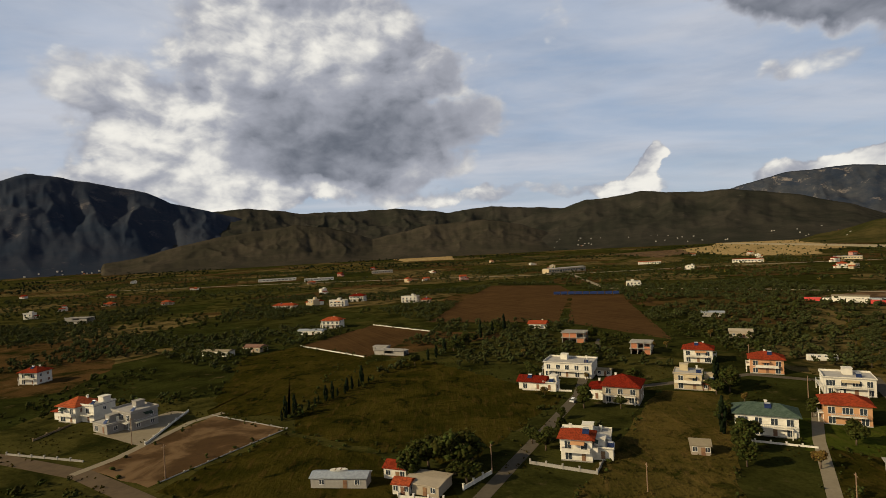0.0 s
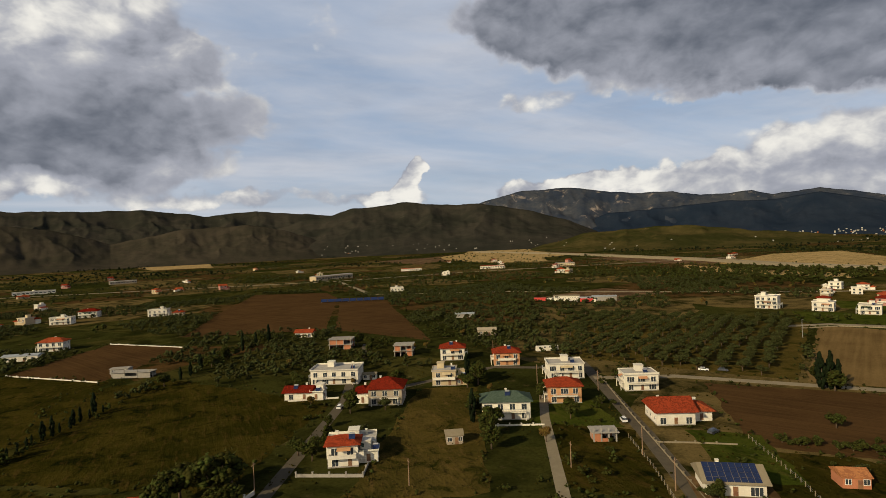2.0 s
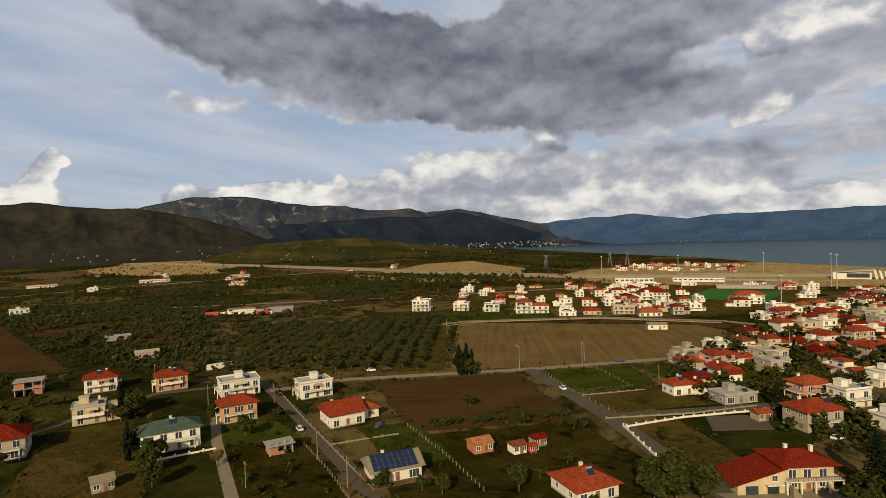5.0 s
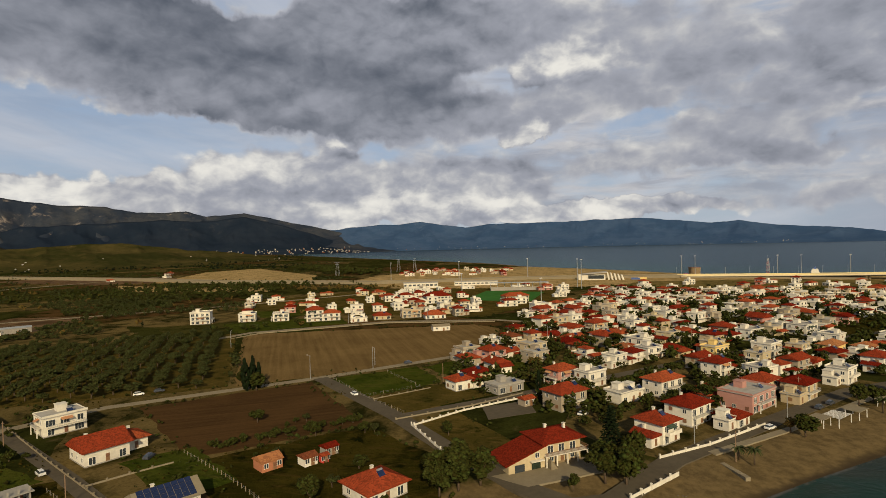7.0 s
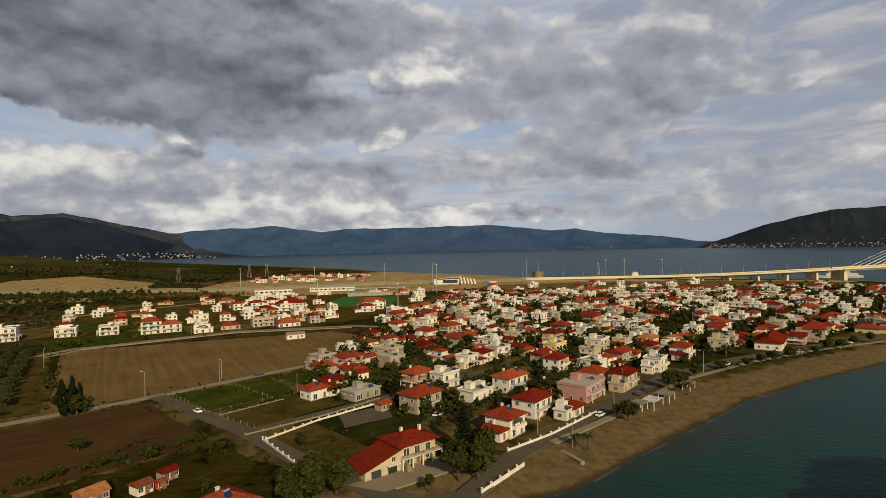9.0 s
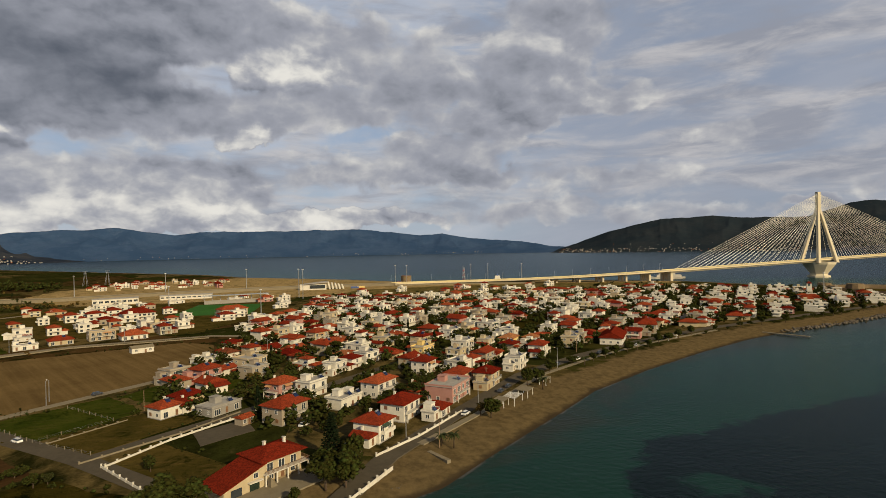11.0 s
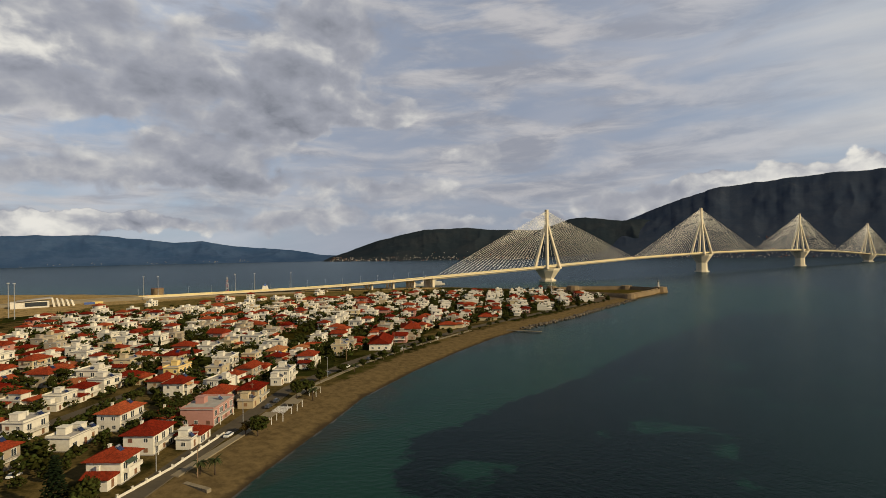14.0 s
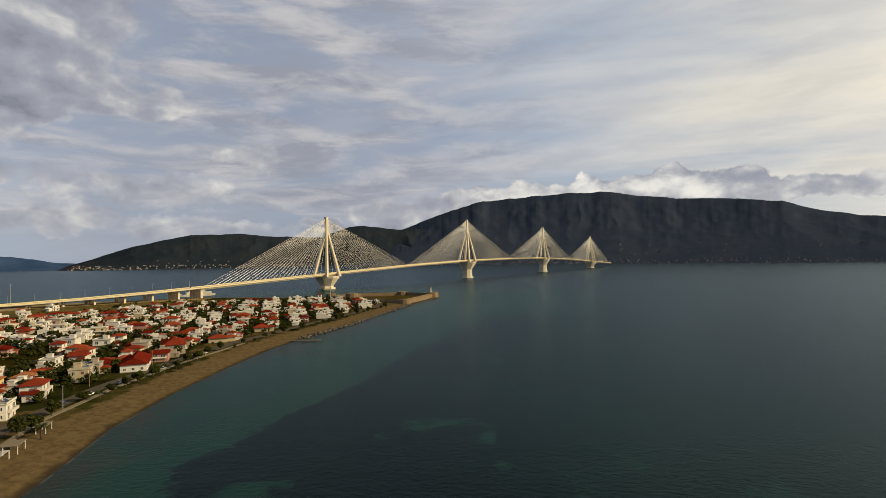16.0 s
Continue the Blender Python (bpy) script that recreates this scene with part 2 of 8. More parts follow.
M = {
    "white": material("white_plaster", (0.69, 0.66, 0.57), (0.48, 0.45, 0.385), 0.9, 0.85, 0.2, 30, 0.3, each=0.14, spec=0.1),
    "cream": material("cream_plaster", (0.48, 0.4, 0.26), (0.36, 0.29, 0.18), 0.9, 0.85, 0.2, 30, 0.3, each=0.2, spec=0.2),
    "peach": material("peach_plaster", (0.4680, 0.2520, 0.1260), (0.3780, 0.1980, 0.0990), 0.9, 0.85, 0.2, 30, 0.3, each=0.15, spec=0.2),
    "pink": material("pink_plaster", (0.4140, 0.2160, 0.1800), (0.3240, 0.1710, 0.1440), 0.9, 0.85, 0.2, 30, 0.3, spec=0.2),
    "yellow": material("yellow_plaster", (0.7, 0.52, 0.2), (0.55, 0.4, 0.16), 0.9, 0.85, 0.2, 30, 0.3, spec=0.2),
    "beige": material("beige_render", (0.3612, 0.3102, 0.2312), (0.2746, 0.2312, 0.1734), 0.9, 0.9, 0.2, 30, 0.3, each=0.2, spec=0.02),
    "concrete": material("bare_concrete", (0.3060, 0.2907, 0.2601), (0.2142, 0.1989, 0.1764), 1.2, 0.9, 0.3, 12, 0.3, each=0.15, spec=0.02),
    "brick": material("red_hollow_brick", (0.42, 0.17, 0.09), (0.3, 0.12, 0.06), 2.4, 0.9, 0.4, 8, 0.3, spec=0.2),
    "tile": tile_material("red_roof_tile", (0.36, 0.052, 0.015), (0.19, 0.032, 0.012)),
    "oldtile": tile_material("weathered_orange_tile", (0.36, 0.13, 0.05), (0.24, 0.08, 0.035)),
    "greentile": tile_material("dark_green_roof_tile", (0.07, 0.1, 0.075), (0.045, 0.07, 0.05)),
    "flatroof": material("screed_flat_roof", (0.4080, 0.3944, 0.3604), (0.2584, 0.2448, 0.2244), 0.5, 0.9, 0.2, 6, 0.3, each=0.25, spec=0.02),
    "glass": material("dark_window_glass", (0.025, 0.032, 0.04), (0.04, 0.05, 0.06), 0.5, 0.08, spec=0.6),
    "frame": material("white_window_frame", (0.75, 0.74, 0.7), None, 3, 0.5),
    "shutter": material("brown_shutter", (0.2, 0.1, 0.05), (0.14, 0.07, 0.035), 6, 0.6, each=0.4),
    "metal": material("grey_galvanised_metal", (0.42, 0.43, 0.44), (0.3, 0.31, 0.32), 3, 0.45, metal=0.6),
    "rust": material("rusty_metal", (0.24, 0.12, 0.07), (0.12, 0.06, 0.035), 3, 0.7, metal=0.3),
    "corrugated": material("blue_grey_corrugated_sheet", (0.34, 0.38, 0.41), (0.24, 0.26, 0.28), 1.5, 0.5, 0.5, 5, metal=0.3),
    "wood": material("weathered_wood", (0.26, 0.17, 0.1), (0.16, 0.1, 0.06), 5, 0.8, 0.3, 20),
    "bark": material("grey_brown_bark", (0.112, 0.080, 0.056), (0.064, 0.048, 0.032), 6, 0.95, 0.5, 12, spec=0.02),
    "asphalt": material("worn_grey_asphalt", (0.1047, 0.0896, 0.0649), (0.0678, 0.0574, 0.0419), 0.6, 0.92, 0.15, 10, 0.3, spec=0.02),
    "paving": material("pale_concrete_paving", (0.2420, 0.2081, 0.1449), (0.1650, 0.1387, 0.0935), 0.7, 0.9, 0.15, 10, 0.3, spec=0.02),
    "dirt": material("pale_dirt_track", (0.1127, 0.0824, 0.0520), (0.0694, 0.0520, 0.0325), 0.4, 0.95, 0.3, 5, 0.25, spec=0.02),
    "redsoil": material("bare_orange_soil", (0.074, 0.042, 0.017), (0.042, 0.025, 0.011), 0.25, 0.95, 0.3, 3, 0.22, patch=(0.135, 0.085, 0.042), patch_scale=0.06, spec=0.02),
    "stone": material("fortress_stone", (0.25, 0.185, 0.11), (0.13, 0.097, 0.06), 0.5, 0.95, 0.6, 1.5, 0.3, spec=0.02),
    "rock": material("grey_shore_rock", (0.160, 0.136, 0.104), (0.080, 0.068, 0.056), 0.8, 0.95, 0.6, 2, 0.3, spec=0.02),
    "bridge": material("pale_bridge_concrete", (0.62, 0.55, 0.4), (0.5, 0.44, 0.32), 0.08, 0.85, 0.1, 0.5, 0.3),
    "girder": material("yellow_grey_girder", (0.68, 0.56, 0.28), (0.55, 0.45, 0.22), 0.1, 0.7, vary=0.3),
    # girder tone darkened: the shade below the deck is in the colour
    "girder_shade": material("shaded_olive_girder", (0.26, 0.23, 0.14), (0.2, 0.175, 0.11), 0.1, 0.8, vary=0.3),
    "cable": material("white_stay_cable", (0.8, 0.78, 0.7), None, 0.05, 0.5),
    "solar": material("blue_solar_cell", (0.01, 0.017, 0.05), (0.016, 0.028, 0.085), 1.0, 0.15, spec=0.6),
    "blue": material("blue_cladding", (0.05, 0.1, 0.3), (0.035, 0.07, 0.2), 0.3, 0.5),
    "red": material("red_paint", (0.5, 0.04, 0.03), None, 1, 0.5),
    "pitch": material("green_turf", (0.040, 0.128, 0.024), (0.028, 0.096, 0.018), 0.1, 0.9, 0.1, 5, 0.2, spec=0.02),
    "tyre": material("black_tyre_rubber", (0.02, 0.02, 0.02), None, 8, 0.85),
    "carpaint": material("car_paint", (0.75, 0.75, 0.73), None, 2, 0.25, each=0.5),
    "darkcar": material("dark_car_paint", (0.06, 0.065, 0.08), None, 2, 0.25),
    "olive": material("grey_green_olive_leaf", (0.048, 0.052, 0.017), (0.016, 0.019, 0.006), 1.8, 0.8, vary=0.22, each=0.8, spec=0.02),
    "leaf": material("green_leaf", (0.044, 0.048, 0.011), (0.012, 0.0145, 0.0035), 1.8, 0.8, vary=0.22, each=0.9, spec=0.02),
    "dryleaf": material("yellowing_leaf", (0.13, 0.085, 0.022), (0.055, 0.04, 0.012), 1.5, 0.8, vary=0.3, each=0.5, spec=0.02),
    "cypress": material("dark_cypress_leaf", (0.0097, 0.0150, 0.0060), (0.0053, 0.0090, 0.0037), 2, 0.8, vary=0.3, each=0.3, spec=0.02),
    "palm": material("palm_leaf", (0.049, 0.059, 0.021), (0.028, 0.035, 0.013), 2, 0.6, vary=0.3, each=0.3, spec=0.02),
}


def grass_material(name, dark, mid, light, dry):
    """Uneven grassland: wide patches, tussocks and streaks."""
    m = bpy.data.materials.new(name)
    m.use_nodes = True
    n = Nodes(m.node_tree)
    where = n.add("ShaderNodeTexCoord").outputs["Object"]
    streaks = n.noise(n.vec("MULTIPLY", where, (0.5, 0.12, 1.0)), 1.0, 5.0, 0.6, 0.4)
    tuft = n.noise(where, 0.7, 6.0, 0.7, 0.3)
    colour = n.mix(n.step(n.noise(where, 0.045, 6.0, 0.62, 0.8), 0.36, 0.64), mid, light)
    colour = n.mix(n.step(n.noise(where, 0.1, 6.0, 0.65, 0.8), 0.5, 0.68), colour, dark)
    colour = n.mix(n.math("MULTIPLY", n.step(streaks, 0.5, 0.72), 0.7), colour, dry)
    colour = n.mix(n.math("MULTIPLY", n.step(tuft, 0.5, 0.75), 0.75), colour, dark)
    shader = n.add("ShaderNodeBsdfPrincipled", Base_Color=colour, Roughness=1.0)
    shader.inputs["Specular IOR Level"].default_value = 0.0
    b = n.add("ShaderNodeBump", Strength=0.8, Distance=0.5, Height=n.math("ADD", tuft, streaks))
    n.tree.links.new(b.outputs[0], shader.inputs["Normal"])
    n.tree.links.new(shader.outputs[0], n.add("ShaderNodeOutputMaterial").inputs[0])
    return m


M["meadow"] = grass_material("rough_grass", (0.006, 0.0075, 0.0015), (0.02, 0.019, 0.003), (0.04, 0.032, 0.006), (0.056, 0.036, 0.01))
M["drymeadow"] = grass_material("dry_tall_grass", (0.019, 0.02, 0.004), (0.048, 0.039, 0.009), (0.08, 0.058, 0.015), (0.105, 0.068, 0.021))
M["green"] = grass_material("fresh_green_grass", (0.015, 0.022, 0.003), (0.033, 0.045, 0.006), (0.05, 0.057, 0.009), (0.06, 0.054, 0.013))


def furrow_material(name, base, other, degrees, width):
    m = bpy.data.materials.new(name)
    m.use_nodes = True
    n = Nodes(m.node_tree)
    where = n.add("ShaderNodeTexCoord").outputs["Object"]
    turned = n.add("ShaderNodeMapping", Vector=where)
    turned.inputs["Rotation"].default_value = (0, 0, radians(degrees))
    long = n.add("ShaderNodeMapping", Vector=turned.outputs[0])
    long.inputs["Scale"].default_value = (1.0, 0.04, 1.0)
    rows = n.noise(long.outputs[0], 1.0 / width, 3.0, 0.6)
    f = n.math("ADD", n.math("MULTIPLY", rows, 0.55), n.math("MULTIPLY", n.noise(where, 0.035, 5.0, 0.6, 0.5), 0.45))
    f = n.math("ADD", f, n.math("MULTIPLY", n.math("SUBTRACT", n.noise(where, 1.2, 4.0, 0.7), 0.5), 0.35))
    colour = n.mix(n.step(f, 0.3, 0.7), base, other)
    shader = n.add("ShaderNodeBsdfPrincipled", Base_Color=colour, Roughness=0.95)
    shader.inputs["Specular IOR Level"].default_value = 0.0
    b = n.add("ShaderNodeBump", Strength=0.5, Distance=0.2, Height=f)
    n.tree.links.new(b.outputs[0], shader.inputs["Normal"])
    n.tree.links.new(shader.outputs[0], n.add("ShaderNodeOutputMaterial").inputs[0])
    return m


M["plough"] = furrow_material("ploughed_brown_soil", (0.075, 0.042, 0.017), (0.04, 0.023, 0.01), -27, 1.6)
M["tanflat"] = grass_material("dry_tan_flats", (0.1, 0.08, 0.028), (0.26, 0.185, 0.08), (0.36, 0.255, 0.115), (0.4, 0.29, 0.14))
M["stubble"] = furrow_material("tan_stubble_field", (0.165, 0.11, 0.045), (0.095, 0.062, 0.025), 62, 3.0)


def land_material():
    """Open country: grass and earth, with parcels of many kinds farther out."""
    m = bpy.data.materials.new("open_land")
    m.use_nodes = True
    n = Nodes(m.node_tree)
    where = n.add("ShaderNodeTexCoord").outputs["Object"]
    warped = n.vec("ADD", where, n.vec("SCALE", n.add("ShaderNodeTexNoise", Vector=where, Scale=0.012, Detail=3.0).outputs["Color"], 40.0))
    parcels = n.add("ShaderNodeTexVoronoi", Vector=n.vec("MULTIPLY", warped, (1.0, 1.0, 0.0)), Scale=0.0095)
    kind = n.add("ShaderNodeSeparateXYZ", Vector=parcels.outputs["Color"])
    colour = n.mix(kind.outputs[0], (0.026, 0.031, 0.007), (0.06, 0.054, 0.014))
    colour = n.mix(n.step(kind.outputs[1], 0.72, 0.76), colour, (0.08, 0.046, 0.017))
    colour = n.mix(n.step(kind.outputs[2], 0.8, 0.84), colour, (0.13, 0.095, 0.036))
    colour = n.mix(n.step(n.noise(where, 0.05, 6.0, 0.65, 0.5), 0.4, 0.66), colour, (0.014, 0.016, 0.004))
    colour = n.mix(n.step(n.noise(where, 0.9, 4.0, 0.7), 0.3, 0.8), colour, n.mix(1.0, colour, (0.55, 0.55, 0.55), "MULTIPLY"))
    # bare sand and silt close over the waterline
    height = n.add("ShaderNodeSeparateXYZ", Vector=where).outputs[2]
    wobble = n.math("ADD", height, n.math("MULTIPLY", n.math("SUBTRACT", n.noise(where, 0.12, 4.0, 0.6), 0.5), 0.7))
    sand = n.mix(n.step(n.noise(where, 0.35, 5.0, 0.65), 0.3, 0.7), (0.15, 0.108, 0.05), (0.085, 0.062, 0.03))
    wet = n.mix(n.step(wobble, 0.05, 0.45), (0.045, 0.034, 0.021), sand)
    colour = n.mix(n.step(wobble, 1.75, 1.93), wet, colour)
    shader = n.add("ShaderNodeBsdfPrincipled", Base_Color=colour, Roughness=0.95)
    shader.inputs["Specular IOR Level"].default_value = 0.0
    b = n.add("ShaderNodeBump", Strength=0.5, Distance=0.3, Height=n.noise(where, 0.6, 5.0, 0.7))
    n.tree.links.new(b.outputs[0], shader.inputs["Normal"])
    n.tree.links.new(shader.outputs[0], n.add("ShaderNodeOutputMaterial").inputs[0])
    return m


def sea_material():
    """Deep blue water, greener towards the bay's shallows, with weed beds and ripples."""
    m = bpy.data.materials.new("sea_water")
    m.use_nodes = True
    n = Nodes(m.node_tree)
    where = n.add("ShaderNodeTexCoord").outputs["Object"]
    bay = n.add("ShaderNodeAttribute")
    bay.attribute_name = "shallow"
    shallow = bay.outputs["Fac"]
    # off: metres from the shore, wavering
    off = n.math("MULTIPLY", n.math("LOGARITHM", n.math("MAXIMUM", shallow, 0.001), math.e), -100.0)
    waver = n.math("SUBTRACT", n.noise(where, 0.011, 6.0, 0.6, 0.6), 0.5)
    patch = n.noise(where, 0.03, 5.0, 0.6, 0.5)
    out = n.math("ADD", off, n.math("MULTIPLY", waver, 150.0))
    colour = n.mix(n.step(out, 2.0, 26.0), (0.02, 0.025, 0.014), (0.006, 0.03, 0.02))
    colour = n.mix(n.step(out, 90.0, 330.0), colour, (0.0045, 0.0145, 0.021))
    colour = n.mix(n.math("MULTIPLY", n.step(patch, 0.5, 0.7), 0.3), colour, (0.005, 0.017, 0.016))
    bed = n.add("ShaderNodeAttribute")
    bed.attribute_name = "weed"
    ragged = n.math("MULTIPLY", n.math("SUBTRACT", n.noise(where, 0.07, 7.0, 0.65, 0.5), 0.5), 26.0)
    weed = n.math("MULTIPLY", n.step(n.math("ADD", bed.outputs["Fac"], ragged), 0.0, 4.0), n.math("SUBTRACT", 1.0, n.step(n.noise(where, 0.034, 5.0, 0.6, 0.4), 0.58, 0.68)))
    weed = n.math("MULTIPLY", weed, n.math("SUBTRACT", 1.0, n.step(out, 70.0, 330.0)))
    weed = n.math("MULTIPLY", weed, n.math("MULTIPLY_ADD", n.noise(where, 0.5, 5.0, 0.7), 0.8, 0.5))
    colour = n.mix(weed, colour, (0.0018, 0.0045, 0.0052))
    foam = n.math("MULTIPLY", n.math("SUBTRACT", 1.0, n.step(off, 0.5, 1.2)), n.step(n.noise(where, 0.12, 5.0, 0.65), 0.44, 0.6))
    colour = n.mix(foam, colour, (0.065, 0.062, 0.052))
    body = n.add("ShaderNodeBsdfDiffuse", Color=colour)
    gloss = n.add("ShaderNodeBsdfGlossy", Color=(0.76, 0.89, 0.97, 1), Roughness=0.22)
    small, wide = n.noise(where, 0.5, 4.0, 0.6), n.noise(where, 0.045, 3.0, 0.6)
    b = n.add("ShaderNodeBump", Strength=0.5, Distance=0.6, Height=n.math("ADD", small, wide))
    n.tree.links.new(b.outputs[0], gloss.inputs["Normal"])
    edge = n.add("ShaderNodeFresnel", IOR=1.28)
    n.tree.links.new(b.outputs[0], edge.inputs["Normal"])
    shader = n.add("ShaderNodeMixShader", Fac=n.math("MULTIPLY", edge.outputs[0], 0.39))
    n.tree.links.new(body.outputs[0], shader.inputs[1])
    n.tree.links.new(gloss.outputs[0], shader.inputs[2])
    n.tree.links.new(shader.outputs[0], n.add("ShaderNodeOutputMaterial").inputs[0])
    return m


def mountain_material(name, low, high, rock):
    """Wooded slopes of two tones, with bare rock in patches and where it is steep."""
    m = bpy.data.materials.new(name)
    m.use_nodes = True
    n = Nodes(m.node_tree)
    where = n.add("ShaderNodeTexCoord").outputs["Object"]
    steep = n.add("ShaderNodeSeparateXYZ", Vector=n.add("ShaderNodeNewGeometry").outputs["Normal"]).outputs[2]
    colour = n.mix(n.step(n.noise(where, 0.004, 8.0, 0.7, 0.3), 0.38, 0.62), low, high)
    colour = n.mix(n.math("MULTIPLY", n.step(n.noise(where, 0.03, 6.0, 0.7), 0.4, 0.7), 0.5), colour, low)
    bare = n.math("MULTIPLY_ADD", n.math("SUBTRACT", 1.0, steep), 0.35, n.noise(where, 0.009, 10.0, 0.72, 0.6))
    colour = n.mix(n.math("MULTIPLY", n.step(bare, 0.62, 0.8), 0.75), colour, rock)
    shader = n.add("ShaderNodeBsdfPrincipled", Base_Color=colour, Roughness=1.0)
    shader.inputs["Specular IOR Level"].default_value = 0.0
    b = n.add("ShaderNodeBump", Strength=0.25, Distance=12.0, Height=n.noise(where, 0.016, 9.0, 0.7))
    n.tree.links.new(b.outputs[0], shader.inputs["Normal"])
    n.tree.links.new(shader.outputs[0], n.add("ShaderNodeOutputMaterial").inputs[0])
    return m


# ---------------------------------------------------------------- building blocks of geometry
class Geo:
    """Collects corners and faces for one mesh."""

    def __init__(self):
        self.v, self.f, self.m = [], [], []

    def add(self, verts, faces, mi=0):
        o = len(self.v)
        self.v += [tuple(p) for p in verts]
        self.f += [tuple(o + i for i in face) for face in faces]
        self.m += [mi] * len(faces)
        return self

    def box(self, x0, x1, y0, y1, z0, z1, mi=0, top=0.0):
        """top: how far the upper edges draw in."""
        t = top
        v = [(x0, y0, z0), (x1, y0, z0), (x1, y1, z0), (x0, y1, z0), (x0 + t, y0 + t, z1), (x1 - t, y0 + t, z1), (x1 - t, y1 - t, z1), (x0 + t, y1 - t, z1)]
        return self.add(v, [(3, 2, 1, 0), (4, 5, 6, 7), (0, 1, 5, 4), (1, 2, 6, 5), (2, 3, 7, 6), (3, 0, 4, 7)], mi)

    def tube(self, a, b, r0, r1=None, sides=6, mi=0):
        a, b = Vector(a), Vector(b)
        r1 = r0 if r1 is None else r1
        q = (b - a).to_track_quat("Z", "Y").to_matrix()
        ring = [(math.cos(2 * math.pi * i / sides), math.sin(2 * math.pi * i / sides)) for i in range(sides)]
        v = [a + q @ Vector((c * r0, s * r0, 0)) for c, s in ring] + [b + q @ Vector((c * r1, s * r1, 0)) for c, s in ring]
        f = [(i, (i + 1) % sides, sides + (i + 1) % sides, sides + i) for i in range(sides)]
        return self.add(v, f + [tuple(range(sides))[::-1], tuple(range(sides, 2 * sides))], mi)

    def mesh(self, name, *mats, smooth=False):
        me = bpy.data.meshes.new(name)
        me.from_pydata(self.v, [], self.f)
        for m in mats:
            me.materials.append(m)
        me.polygons.foreach_set("material_index", self.m)
        if smooth:
            me.polygons.foreach_set("use_smooth", [True] * len(self.f))
        me.update()
        return me


def raw_mesh(name, verts, faces, mat, smooth=False):
    """verts, faces: arrays; all faces with the same number of corners."""
    me = bpy.data.meshes.new(name)
    verts, faces = np.asarray(verts, np.float32), np.asarray(faces, np.int32)
    k = faces.shape[1]
    me.vertices.add(len(verts))
    me.vertices.foreach_set("co", verts.ravel())
    me.loops.add(faces.size)
    me.loops.foreach_set("vertex_index", faces.ravel())
    me.polygons.add(len(faces))
    me.polygons.foreach_set("loop_start", np.arange(0, faces.size, k, dtype=np.int32))
    me.polygons.foreach_set("loop_total", np.full(len(faces), k, np.int32))
    if smooth:
        me.polygons.foreach_set("use_smooth", np.ones(len(faces), bool))
    me.materials.append(mat)
    me.update(calc_edges=True)
    me.validate()
    return me


def part(name, me, parent, label="", at=None):
    ob = new(name, me)
    ob.parent = parent
    if at is not None:
        ob.matrix_basis = at
    if label:
        tagged(ob, label)
    return ob


def thing(name, label, category, m=None, group="", kind="", me=None):
    ob = new(name, me)
    if m is not None:
        ob.matrix_basis = m
    return tagged(ob, label, category, group, kind)


# ---------------------------------------------------------------- land, sea, mountains
LAND_Z = 2.0
# shoreline of the headland, from the open beach round the fort's point to the far gulf
COAST = [
    (-5200, -900), (-1500, 20), (-500, 95), (-200, 112), (-90, 112), (0, 100), (60, 78), (105, 30), (124, 0), (131, -22), (138, -41), (155, -62), (182, -98), (207, -130), (232, -176),
    (258, -232), (281, -290), (296, -345), (312, -430), (334, -512), (360, -610), (378, -690), (384, -752), (402, -768), (450, -765), (510, -728),
]
COAST += [(600, -672), (712, -640), (775, -590), (860, -450), (868, -390), (905, -270), (985, -180), (1060, -135), (1250, 40), (1494, 170), (1900, 520), (2600, 1120), (3300, 1720), (5200, 2900)]
LAND = COAST + [(5200, 5400), (-5200, 5400)]


# rim of the weed bed in the bay
WEED = [(126, -87), (135, -93), (152, -113), (152, -132), (156, -153), (161, -187), (168, -238), (186, -310), (195, -372), (220, -560), (-500, -900), (-900, -200), (-60, -40), (90, -72)]


def shore_distance(x, y):
    """Metres to the shoreline, positive on land."""
    return ring_distance(x, y, LAND)


def ring_distance(x, y, ring):
    """Metres to a closed line, positive inside."""
    x, y = np.asarray(x, float), np.asarray(y, float)
    best, inside = np.full(x.shape, 1e9), np.zeros(x.shape, bool)
    for (ax, ay), (bx, by) in zip(ring, ring[1:] + ring[:1]):
        dx, dy = bx - ax, by - ay
        t = np.clip(((x - ax) * dx + (y - ay) * dy) / (dx * dx + dy * dy), 0, 1)
        best = np.minimum(best, np.hypot(x - ax - t * dx, y - ay - t * dy))
        inside ^= ((ay > y) != (by > y)) & (x < dx * (y - ay) / (dy if dy else 1e-9) + ax)
    return np.where(inside, best, -best)


def fbm(x, y, scale, octaves=5, seed=0.0):
    out = np.empty(x.size)
    for i, (a, b) in enumerate(zip(x.ravel(), y.ravel())):
        out[i] = noise.fractal(Vector((a / scale + seed, b / scale, seed)), 1.0, 2.0, octaves)
    return out.reshape(x.shape)


def polar_grid(az0, az1, n_az, radii):
    a = np.radians(np.linspace(az0, az1, n_az))
    A, R = np.meshgrid(a, radii)
    k, n = len(radii), n_az
    i = np.arange(k - 1)[:, None] * n + np.arange(n - 1)[None, :]
    faces = np.stack([i, i + 1, i + n + 1, i + n], -1).reshape(-1, 4)
    return A, R, faces


